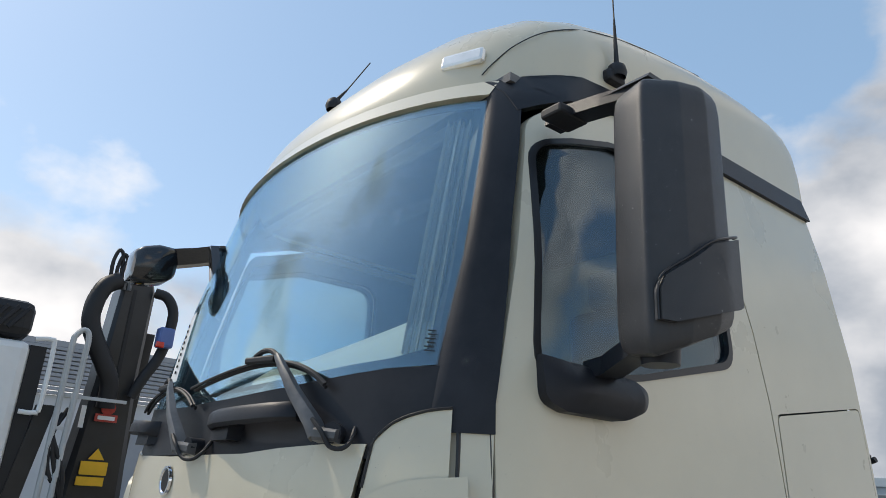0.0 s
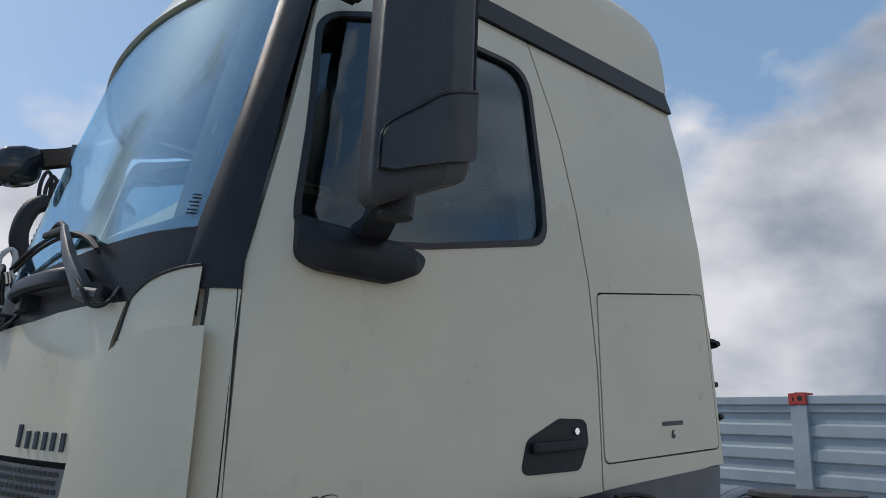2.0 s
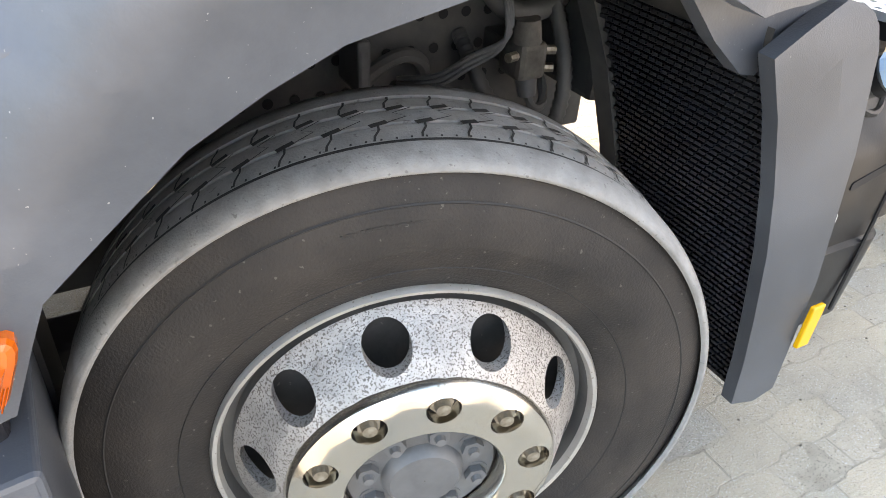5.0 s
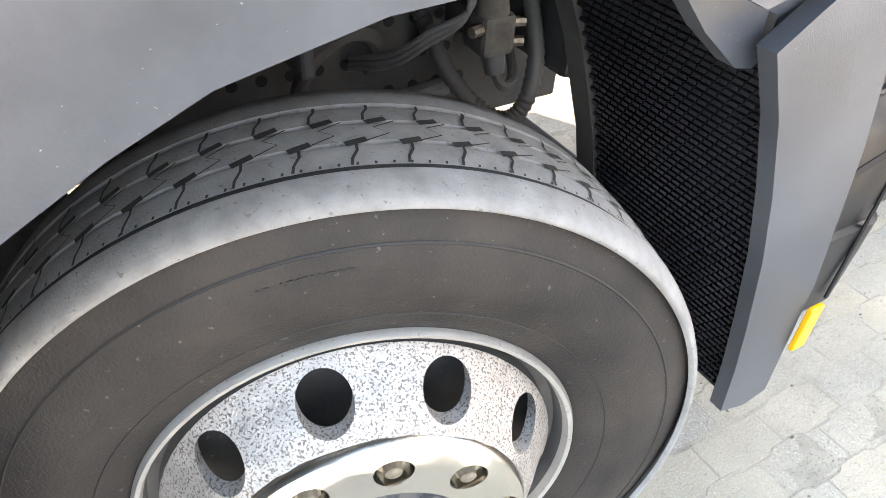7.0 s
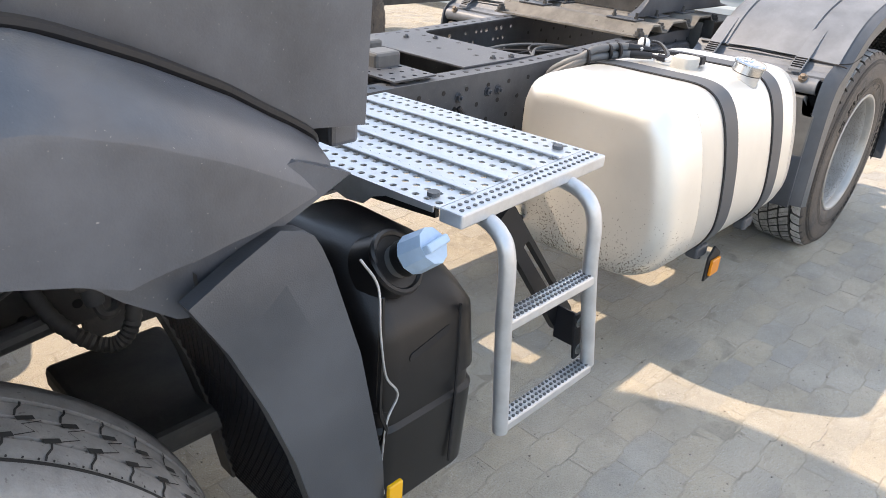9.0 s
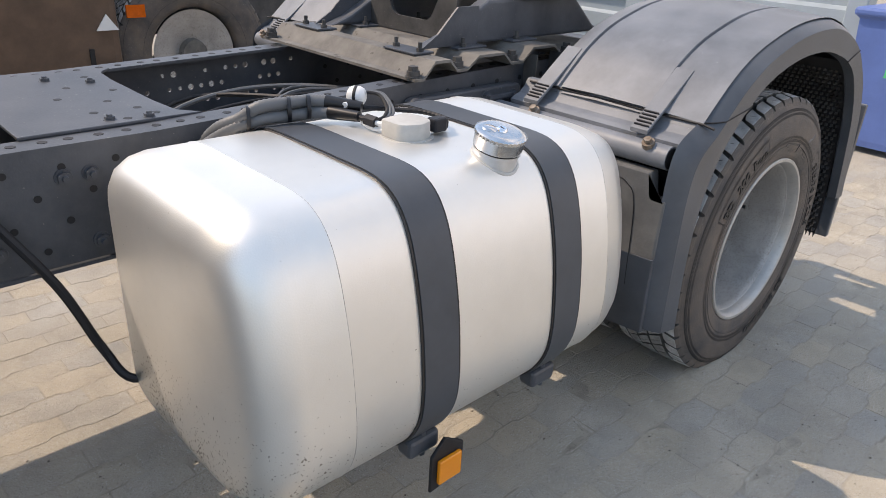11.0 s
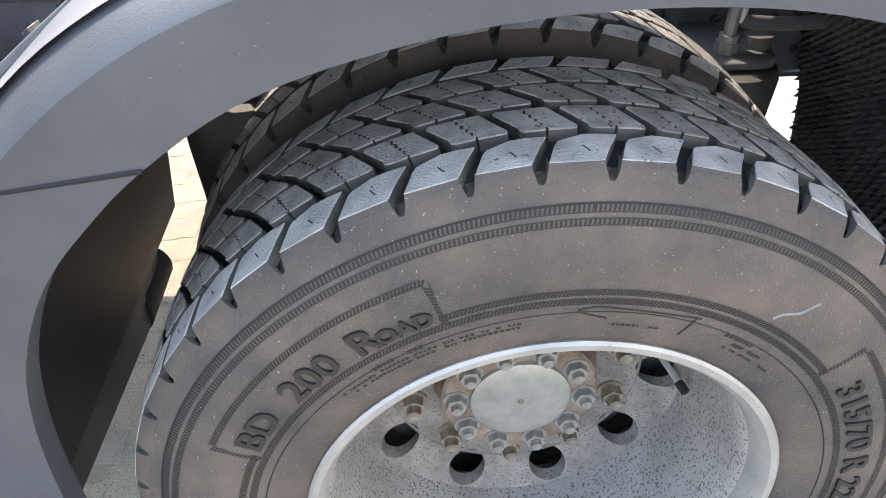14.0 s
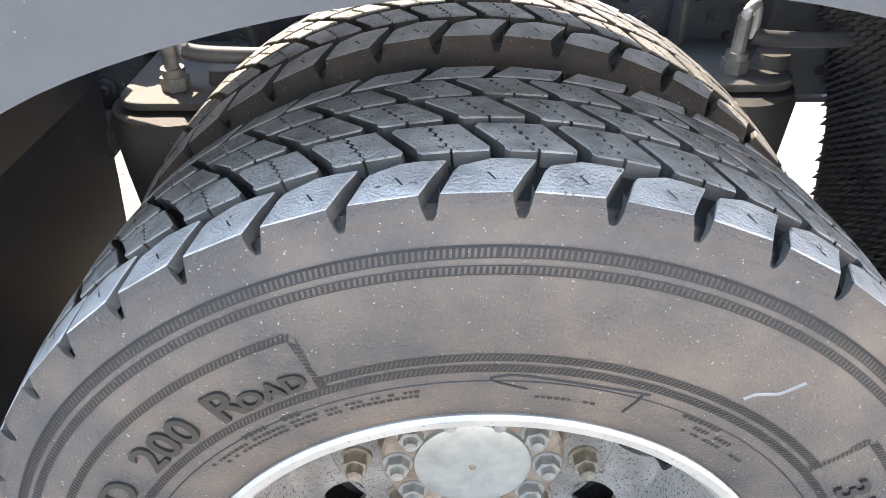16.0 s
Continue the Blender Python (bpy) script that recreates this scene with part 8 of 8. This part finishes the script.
# ---- clutter on the frame ----
for (x, y) in ((1.86, 1.25), (1.95, 1.45)):
    part("valve_block", boxed((x, y, 1.0), (0.12, 0.10, 0.14), 0.012), M["hub"], truck, "grey air valve block")
part("cross_plate", perforated(1.72, 1.92, 1.02, 1.78, 1.02, 0.006, 4, 12, 0.009), M["chassis"], truck)
random.seed(4)
for k in range(7):
    y = 1.08 + 0.09 * k
    part("cable", tube([(2.0, y, 0.86), (2.4, y + random.uniform(-0.1, 0.1), 0.80 + random.uniform(0, 0.1)), (2.8, y + random.uniform(-0.1, 0.1), 0.9), (3.1, 1.2 + random.uniform(0, 0.4), 0.93), (3.4, 1.3, 0.92)], random.choice((0.005, 0.006, 0.008)), 7, 6), random.choice((M["black"], M["hose"])), truck)
for x, z in ((2.02, 0.93), (2.18, 0.93), (2.24, 0.93), (2.02, 0.78), (2.24, 0.76), (3.40, 0.9), (3.46, 0.8), (3.9, 0.9), (4.05, 0.9), (4.45, 0.9), (4.55, 0.9), (4.62, 0.85)):
    part("rail_bolt", hexnut(0.016, 0.022, 0.5), M["chassis"], truck).matrix_basis = pose(x, 0.999, z)
# air valve with hoses on the frame plate
av = part("air_valve", boxed((0.585, 0.735, 0.835), (0.075, 0.09, 0.085), 0.014), M["valvedust"], truck, "dusty air valve with hoses")
part("valve_head", rod(bmesh.new(), (0.580, 0.72, 0.875), (0.576, 0.72, 0.925), 0.034, 16, 0.028), M["valvedust"], av, smooth=30)
part("valve_neck", rod(bmesh.new(), (0.588, 0.72, 0.80), (0.592, 0.71, 0.752), 0.027, 16, 0.020), M["hub"], av, smooth=30)
for dx, dz in ((-0.042, 0.015), (0.042, 0.02), (0.04, -0.02)):
    part("valve_port", rod(bmesh.new(), (0.585 + dx * 0.7, 0.71, 0.835 + dz), (0.585 + dx * 1.5, 0.70, 0.835 + dz), 0.011, 8), M["nut"], av)
part("mounting_lug", boxed((0.585, 0.82, 0.835), (0.05, 0.10, 0.06), 0.006), M["underplate"], av)
part("ribbed_hose", tube([(0.650, 0.74, 0.96), (0.658, 0.70, 0.88), (0.660, 0.67, 0.79), (0.640, 0.66, 0.70), (0.60, 0.67, 0.665), (0.548, 0.70, 0.69), (0.505, 0.74, 0.75), (0.488, 0.80, 0.82), (0.49, 0.86, 0.86)], 0.016, 12, 10, 0.003), M["underplate"], truck, "black ribbed air hose", smooth=40)
part("rubber_hose", tube([(0.592, 0.71, 0.755), (0.60, 0.69, 0.73), (0.63, 0.70, 0.735), (0.645, 0.74, 0.78), (0.64, 0.80, 0.84)], 0.011, 8, 8), M["underplate"], truck, smooth=40)
for k in range(3):
    part("brake_pipe", tube([(0.33, 0.84, 0.755 + 0.012 * k), (0.385, 0.76, 0.785 + 0.012 * k), (0.45, 0.73, 0.83 + 0.012 * k), (0.515 + 0.004 * k, 0.72, 0.868 + 0.008 * k), (0.53 + 0.006 * k, 0.73, 0.93), (0.53 + 0.006 * k, 0.78, 1.02)], 0.0055, 7, 8), M["hub"], truck, "grey brake pipe", smooth=40)
part("cable_clamp", boxed((0.212, 0.80, 0.85), (0.03, 0.11, 0.11), 0.008), M["hub"], truck)
part("strap_loop", tube([(0.20, 0.80, 0.70), (0.215, 0.79, 0.78), (0.255, 0.785, 0.83), (0.31, 0.785, 0.852), (0.355, 0.79, 0.838), (0.372, 0.80, 0.80), (0.36, 0.81, 0.755)], 0.016, 8, 6), M["underplate"], truck, "dusty bent bracket strap", smooth=40)
part("air_hose", tube([(0.47, 0.84, 1.12), (0.50, 0.80, 1.0), (0.56, 0.76, 0.93), (0.66, 0.74, 0.95), (0.70, 0.74, 1.05)], 0.024, 10, 6), M["underplate"], truck, smooth=50)
part("steer_arm", rod(bmesh.new(), (-0.3, 0.75, 0.62), (0.5, 0.75, 0.72), 0.025, 12), M["hub"], truck)
bmx = bmesh.new()
for i in range(20):
    for j in range(5):
        rod(bmx, (-0.5 + 0.058 * i + 0.02 * (j % 2), 0.858, 0.68 + 0.075 * j), (-0.5 + 0.058 * i + 0.02 * (j % 2), 0.8605, 0.68 + 0.075 * j), 0.012, 10)
part("plate_hole", bmx, M["black"], truck)

# ---- surroundings ----
def container(name, x0, y0, length, height, colour, label):
    """A steel wall of horizontal ribs along y, with posts and red corner castings."""
    c = thing(name, label, "container")
    prof = [(0, 0.22)]
    z = 0.30
    while z < height - 0.2:
        prof += [(0, z), (0.05, z + 0.03), (0.05, z + 0.16), (0, z + 0.19)]
        z += 0.33
    prof.append((0, height))
    v = [(x0 + d, y0 + s, z) for s in (0, length) for d, z in prof]
    n = len(prof)
    part("wall", (v, [(i, i + 1, n + i + 1, n + i) for i in range(n - 1)]), colour, c)
    for s in (0.0, length):
        part("post", span((x0 - 0.05, y0 + s - 0.08, 0.2), (x0 + 0.15, y0 + s + 0.08, height - 0.12), 0.01), colour, c)
        for z in (0.0, height - 0.13):
            cc = part("corner_casting", span((x0 - 0.07, y0 + s - 0.09, z), (x0 + 0.16, y0 + s + 0.09, z + 0.17), 0.012), M["rust_red"], c, "faded red corner casting")
            part("casting_hole", rod(bmesh.new(), (x0 - 0.072, y0 + s, z + 0.085), (x0 - 0.06, y0 + s, z + 0.085), 0.035, 16), M["black"], cc)
    part("bottom_beam", span((x0 - 0.04, y0, 0.10), (x0 + 0.1, y0 + length, 0.24), 0.008), colour, c)
    part("top_beam", span((x0 - 0.04, y0, height - 0.12), (x0 + 0.1, y0 + length, height), 0.008), colour, c)
    part("roof_deck", span((x0, y0, height - 0.03), (x0 + 2.3, y0 + length, height - 0.01)), colour, c)
    return c


for y0 in (3.62, 9.9):
    container("steel_container", 8.6, y0, 6.05, 2.36, M["steel_panel"], "blue-grey ribbed steel container with red castings")
container("steel_container", 8.45, 1.42, 2.05, 2.36, M["steel_panel"], "short blue-grey ribbed steel container with red castings")

bin_ = thing("waste_bin", "blue plastic wheeled waste bin beside the container", "bin")
M["binblue"] = mat("blue bin plastic", (0.10, 0.17, 0.42), 0.5, vary=0.12, scale=4)
part("body", lofted([[(8.05 + sx * w, 0.86 + sy * w, z) for sx, sy in ((-1, -1), (1, -1), (1, 1), (-1, 1))] for z, w in ((0.05, 0.24), (0.10, 0.25), (0.98, 0.31), (1.0, 0.33))]), M["binblue"], bin_)
part("lid", boxed((8.05, 0.86, 1.03), (0.70, 0.70, 0.06), 0.02), M["binblue"], bin_)
part("sticker", boxed((7.745, 0.80, 0.62), (0.004, 0.2, 0.06), 0.0, Matrix.Rotation(radians(4), 4, "Y")), mat("green label", (0.05, 0.45, 0.18), 0.5), bin_)
for y in (0.5, 0.94):
    part("wheel", rod(bmesh.new(), (8.30, y - 0.03, 0.1), (8.30, y + 0.03, 0.1), 0.1, 20), M["black"], bin_)

# vehicle with a loading crane on the far side
M["crane_black"] = mat("black crane paint", (0.02, 0.02, 0.022), 0.35, vary=0.2)
M["greybar"] = mat("grey painted bar", (0.45, 0.47, 0.48), 0.5, vary=0.1)
M["sign"] = mat("yellow warning sign", (0.75, 0.42, 0.02), 0.5, vary=0.1)
ct = thing("crane_truck", "parked white truck with a folded black loading crane", "truck")
cabm = part("cab", span((-4.2, 5.0, 0.9), (-1.47, 7.3, 2.70), 0.06), M["white"], ct, "white cab body")
part("engine_vent", span((-4.2, 5.0, 2.72), (-1.49, 7.2, 3.0), 0.07), M["black"], ct, "black louvred air intake")
for k in range(7):
    part("louvre", boxed((-2.02 + 0.07 * k, 4.995, 2.86), (0.03, 0.02, 0.2), 0.004, Matrix.Rotation(radians(35), 4, "Y")), M["trim"], cabm)
part("cab_rear", span((-1.47, 5.05, 0.9), (-1.36, 7.2, 2.68)), M["black"], ct)
part("grab_rail", tube([(-1.46, 4.98, 2.72), (-1.36, 4.97, 2.73), (-1.33, 4.97, 2.68), (-1.33, 4.97, 2.24), (-1.36, 4.97, 2.19), (-1.46, 4.98, 2.19)], 0.018, 8, 4), M["white"], ct)
for z in (1.13, 0.72):
    part("guard_bar", span((-4.5, 4.95, z - 0.06), (-1.28, 5.0, z + 0.06), 0.01), M["greybar"], ct)
part("marker", span((-1.55, 4.93, 0.90), (-1.45, 4.95, 0.95), 0.004), M["orange"], ct)
part("chassis", span((-4.5, 5.4, 0.55), (6.5, 6.9, 0.95)), M["dark"], ct)
mast = part("crane_mast", lofted([[(x + sx * w, 5.4 + sy * 0.16, z) for sx, sy in ((-1, -0.8), (-0.8, -1), (0.8, -1), (1, -0.8), (1, 1), (-1, 1))] for x, z, w in ((-0.79, 0.9, 0.25), (-0.79, 1.72, 0.22), (-0.78, 2.10, 0.19), (-0.77, 2.5, 0.16), (-0.74, 3.30, 0.14), (-0.735, 3.38, 0.11))]), M["crane_black"], ct, "black crane mast", smooth=20)
part("mast_seam", span((-0.79, 5.232, 2.45), (-0.76, 5.238, 3.30)), M["black"], mast)
part("boom", lofted([[(x + sx * 0.09, 5.62 + sy * 0.12, z) for sx, sy in ((-1, -1), (1, -1), (1, 1), (-1, 1))] for x, z in ((-0.62, 1.0), (-0.60, 2.3), (-0.56, 3.0))]), M["crane_black"], ct)
part("hose_sleeve", tube([(-0.93, 5.2, 3.34), (-1.03, 5.17, 3.26), (-1.085, 5.15, 3.10), (-1.08, 5.15, 2.94), (-1.0, 5.15, 2.77), (-0.90, 5.15, 2.60), (-0.84, 5.17, 2.48), (-0.83, 5.2, 2.30)], 0.072, 12, 6), M["black"], ct, "black fabric hose sleeve", smooth=60)
part("side_hose", tube([(-0.62, 5.2, 3.30), (-0.52, 5.17, 3.27), (-0.455, 5.15, 3.15), (-0.46, 5.15, 2.95), (-0.51, 5.15, 2.74), (-0.60, 5.15, 2.56), (-0.66, 5.17, 2.40)], 0.045, 10, 6), M["black"], ct, smooth=60)
for k in range(3):
    x = -0.99 + 0.045 * k
    part("hydraulic_hose", tube([(x, 5.22, 3.30), (x - 0.015, 5.2, 3.48 - 0.03 * k), (x + 0.015, 5.2, 3.60 - 0.03 * k), (x + 0.055, 5.2, 3.56 - 0.03 * k), (x + 0.07, 5.22, 3.42), (x + 0.07, 5.24, 3.30)], 0.016, 8, 5), M["black"], ct, smooth=60)
    part("hose_fitting", rod(bmesh.new(), (x + 0.07, 5.24, 3.28), (x + 0.07, 5.24, 3.36), 0.022, 8), M["hub"], ct)
    part("loose_hose", tube([(-1.12 - 0.03 * k, 5.05, 2.25 - 0.04 * k), (-1.20, 5.0, 2.05), (-1.18 + 0.05 * k, 5.0, 1.8), (-1.05, 5.02, 1.6), (-1.0, 5.1, 1.2)], 0.018, 7, 5), M["black"], ct, smooth=60)
cb = part("control_box", boxed((-0.50, 5.1, 2.91), (0.13, 0.12, 0.17), 0.02), M["binblue"], ct, "blue control box")
part("knob", boxed((-0.55, 5.03, 2.84), (0.07, 0.03, 0.05), 0.01), M["red"], cb)
part("ladder_stile", tube([(-1.22, 5.0, 0.9), (-1.205, 5.0, 2.0), (-1.205, 5.0, 2.70), (-1.19, 5.0, 2.80), (-1.14, 5.0, 2.85), (-1.10, 5.0, 2.80), (-1.10, 5.0, 2.60), (-1.115, 5.0, 1.9), (-1.13, 5.0, 0.9)], 0.022, 8, 5), M["greybar"], ct, "grey tubular access ladder", smooth=40)
for z in (1.4, 1.75, 2.1, 2.42):
    part("ladder_rung", span((-1.21, 4.99, z - 0.012), (-1.11, 5.02, z + 0.012)), M["greybar"], ct)
part("cross_rail", span((-1.21, 5.02, 2.33), (-0.72, 5.05, 2.355)), M["greybar"], ct)
part("stabiliser", lofted([[(x + sx * 0.06, 5.1 + sy * 0.06, z) for sx, sy in ((-1, -1), (1, -1), (1, 1), (-1, 1))] for x, z in ((-1.40, 1.4), (-1.34, 1.8), (-1.27, 2.26))]), M["crane_black"], ct)
part("warning_plate", span((-0.92, 5.2, 1.785), (-0.72, 5.215, 1.885)), M["sign"], ct, "yellow warning plate")
part("warning_plate", span((-0.93, 5.2, 1.705), (-0.73, 5.215, 1.77)), M["sign"], ct)
part("warning_triangle", extruded([(-0.875, 1.90), (-0.755, 1.90), (-0.815, 1.985)], "y", 5.2, 5.21), M["sign"], ct)
lb = part("maker_plate", span((-0.89, 5.20, 2.19), (-0.72, 5.212, 2.25)), M["rust_red"], ct, "red and white maker plate")
part("plate_bar", span((-0.87, 5.196, 2.205), (-0.74, 5.199, 2.235)), M["white"], lb)
part("oval_plate", rod(bmesh.new(), (-0.80, 5.20, 2.30), (-0.80, 5.212, 2.30), 0.055, 24), M["rust_red"], ct, "red oval maker badge")
part("white_strip", span((-1.0, 5.19, 2.13), (-0.965, 5.2, 2.30)), M["white"], ct)
for x in (-3.3, 2.6, 4.0):
    t = copy_thing(inner, pose(x, 5.2, 0.5))
    t.parent = ct

# machine parked behind the frame
mc = thing("wheel_loader", "dusty brown machine with a large worn tyre", "vehicle")
M["brown"] = mat("rusty brown panel", (0.12, 0.075, 0.05), 0.7, vary=0.3, scale=6, bump=0.2, bscale=50)
part("counterweight", span((2.55, 4.2, 0.25), (3.52, 5.0, 1.5), 0.06), M["brown"], mc)
part("lamp", span((3.56, 4.18, 0.80), (3.68, 4.2, 0.88)), M["orange"], mc)
part("label", extruded([(3.36, 0.73), (3.50, 0.73), (3.43, 0.83)], "y", 4.185, 4.195), M["white"], mc)
part("slot", span((3.30, 4.19, 0.3), (3.33, 4.197, 0.62)), M["black"], mc)
o = copy_thing(inner, pose(4.05, 4.25, 0.52) @ Matrix.Diagonal((1.06, 1, 1.06, 1)))
o.parent = mc
part("hub_face", lathe([(0.02, 0.10), (0.16, 0.09), (0.22, 0.06), (0.30, 0.05)], 40), M["rim"], mc, smooth=40).matrix_basis = pose(4.05, 4.25, 0.52)
part("hub_cap", lathe([(0.001, 0.03), (0.09, 0.04), (0.10, 0.09)], 24), M["plate"], mc).matrix_basis = pose(4.05, 4.25, 0.52)
part("frame", span((3.4, 4.7, 0.6), (8.0, 5.4, 1.1)), M["dark"], mc)

# workshop building far behind
bd = thing("workshop_building", "low grey workshop with ribbed metal cladding", "building")
M["clad"] = mat("grey ribbed cladding", (0.28, 0.30, 0.33), 0.5, vary=0.08, scale=1)
M["render"] = mat("light grey wall panel", (0.5, 0.52, 0.54), 0.6, vary=0.06, scale=1)
part("wall", span((-25, 20, 0), (7, 30, 3.7)), M["render"], bd)
bmx = bmesh.new()
for k in range(11):
    box(bmx, (-9, 19.95, 3.75 + 0.115 * k), (32.2, 0.12, 0.085), 0.01)
part("cladding", bmx, M["clad"], bd)
part("roof", span((-25.1, 19.9, 4.95), (7.1, 30, 5.1)), M["clad"], bd)
for x in (-6, -1, 4):
    part("roller_door", span((x - 1.6, 19.97, 0), (x + 1.6, 19.99, 3.3)), M["clad"], bd)

# ---- pavers ----
def paver_material():
    m = mat("worn concrete paver", (0.40, 0.366, 0.308), 0.92, vary=0.28, scale=3, bump=1.0, bscale=170, tint=(0.53, 0.483, 0.405), spots=(90, 0.64, (0.24, 0.217, 0.18)))
    n, l = m.node_tree.nodes, m.node_tree.links
    b = n["Principled BSDF"]
    where = n.new("ShaderNodeNewGeometry")
    for k in list(n):
        if k.type == "TEX_NOISE":
            l.new(where.outputs["Position"], k.inputs["Vector"])
    src = b.inputs["Base Color"].links[0].from_socket
    info, geo = n.new("ShaderNodeObjectInfo"), n.new("ShaderNodeNewGeometry")
    add = n.new("ShaderNodeMath")
    add.operation = "ADD"
    l.new(info.outputs["Random"], add.inputs[0])
    l.new(geo.outputs["Random Per Island"], add.inputs[1])
    fr = n.new("ShaderNodeMath")
    fr.operation = "FRACT"
    l.new(add.outputs[0], fr.inputs[0])
    hs = n.new("ShaderNodeMixRGB")
    hs.blend_type = "MULTIPLY"
    hs.inputs["Fac"].default_value = 1.0
    tone = n.new("ShaderNodeValToRGB")
    tone.color_ramp.elements[0].color, tone.color_ramp.elements[1].color = (0.84, 0.88, 0.95, 1), (1.06, 1.01, 0.93, 1)
    l.new(fr.outputs[0], tone.inputs["Fac"])
    l.new(src, hs.inputs["Color1"])
    l.new(tone.outputs["Color"], hs.inputs["Color2"])
    # blown sand and dirt lying across joints and stones alike
    drift = n.new("ShaderNodeTexNoise")
    drift.inputs["Scale"].default_value, drift.inputs["Detail"].default_value, drift.inputs["Roughness"].default_value = 1.7, 8, 0.7
    l.new(where.outputs["Position"], drift.inputs["Vector"])
    dr = n.new("ShaderNodeValToRGB")
    dr.color_ramp.elements[0].position, dr.color_ramp.elements[1].position = 0.42, 0.66
    l.new(drift.outputs["Fac"], dr.inputs["Fac"])
    over = n.new("ShaderNodeMixRGB")
    over.inputs["Color2"].default_value = (0.41, 0.365, 0.293, 1)
    part_of = n.new("ShaderNodeMath")
    part_of.operation = "MULTIPLY"
    part_of.inputs[1].default_value = 0.75
    l.new(dr.outputs["Color"], part_of.inputs[0])
    l.new(part_of.outputs[0], over.inputs["Fac"])
    l.new(hs.outputs["Color"], over.inputs["Color1"])
    # pale quartz and dark crumbs in the worn face
    last = over.outputs["Color"]
    for size, edge, shade in ((260, 0.635, (0.60, 0.585, 0.55, 1)), (340, 0.64, (0.13, 0.115, 0.095, 1))):
        grain = n.new("ShaderNodeTexNoise")
        grain.inputs["Scale"].default_value, grain.inputs["Detail"].default_value = size, 1
        l.new(where.outputs["Position"], grain.inputs["Vector"])
        gr = n.new("ShaderNodeValToRGB")
        gr.color_ramp.elements[0].position, gr.color_ramp.elements[1].position = edge, edge + 0.04
        l.new(grain.outputs["Fac"], gr.inputs["Fac"])
        mix = n.new("ShaderNodeMixRGB")
        mix.inputs["Color2"].default_value = shade
        l.new(gr.outputs["Color"], mix.inputs["Fac"])
        l.new(last, mix.inputs["Color1"])
        last = mix.outputs["Color"]
    l.new(last, b.inputs["Base Color"])
    return m


M["paver"] = paver_material()
PL, PW = 0.215, 0.107


def paver_shape(seed):
    """An interlocking block: wide in the middle, waisted at both ends, with worn edges."""
    rnd = random.Random(seed)
    j = lambda s: rnd.uniform(-s, s)
    d = 0.006
    side = [(-1, -d), (-0.6, -d), (-0.4, d), (0.4, d), (0.6, -d), (1, -d)]
    ring = lambda in_, z, s: [(u * (PL / 2 - in_) + j(s), -(PW / 2 - in_ + w) + j(s), z + j(s * 0.5)) for u, w in side] + [(u * (PL / 2 - in_) + j(s), PW / 2 - in_ + w + j(s), z + j(s * 0.5)) for u, w in side[::-1]]
    v = ring(0.0004, -0.004, 0.0006) + ring(0.0028, 0.0, 0.0012)
    f = [tuple(range(12, 24))] + [(i, (i + 1) % 12, 12 + (i + 1) % 12, 12 + i) for i in range(12)]
    return v, f


shapes = [paver_shape(s) for s in range(12)]
meshes = []
for v, f in shapes:
    me = bpy.data.meshes.new("paver")
    me.from_pydata(v, [], f)
    me.materials.append(M["paver"])
    meshes.append(me)
rest_v, rest_f = [], []
random.seed(7)
single = 0
for j in range(-46, 86):
    for i in range(-22, 52):
        x, y = (i + 0.5 * (j % 2)) * PL, j * PW
        k = random.randrange(12)
        dz, tilt = random.uniform(-0.0012, 0.0002), random.uniform(-0.006, 0.006)
        if 1.2 < x < 3.0 and -0.9 < y < 0.75 and single < 300:
            o = new("paver", meshes[k])
            o.parent = ground
            o.matrix_basis = pose(x, y, dz, math.degrees(tilt), 0, random.uniform(-0.6, 0.6))
            single += 1
        else:
            n = len(rest_v)
            v, f = shapes[k]
            rest_v += [(x + a, y + b, dz + c + tilt * b) for a, b, c in v]
            rest_f += [tuple(q + n for q in face) for face in f]
tagged(part("paver_field", (rest_v, rest_f), M["paver"], ground), kind="stuff")

# grit, small stones and dry leaf bits lying on the yard
random.seed(11)
grit = {"dark": ([], []), "pale": ([], [])}
for k in range(5200):
    x, y = random.uniform(-1.5, 6.5), random.uniform(-1.0, 1.3)
    r = random.choice((0.0012, 0.0015, 0.002, 0.002, 0.003, 0.0045))
    gv, gf = grit[random.choice(("dark", "dark", "pale"))]
    n = len(gv)
    a0 = random.uniform(0, 6.28)
    flat = random.uniform(0.3, 0.9)
    for i in range(4):
        a = a0 + i * 1.571 + random.uniform(-0.4, 0.4)
        gv.append((x + r * math.cos(a) * random.uniform(0.7, 1.6), y + r * math.sin(a), -0.001))
    gv.append((x + random.uniform(-r, r) * 0.3, y, r * flat))
    gf += [(n + i, n + (i + 1) % 4, n + 4) for i in range(4)]
tagged(part("grit", grit["pale"], mat("pale grit", (0.42, 0.40, 0.36), 0.9, vary=0.3, scale=3, tint=(0.55, 0.53, 0.49)), ground), kind="stuff")
tagged(part("grit", grit["dark"], mat("dark grit", (0.10, 0.088, 0.07), 0.9, vary=0.4, scale=3, tint=(0.16, 0.13, 0.10)), ground), kind="stuff")
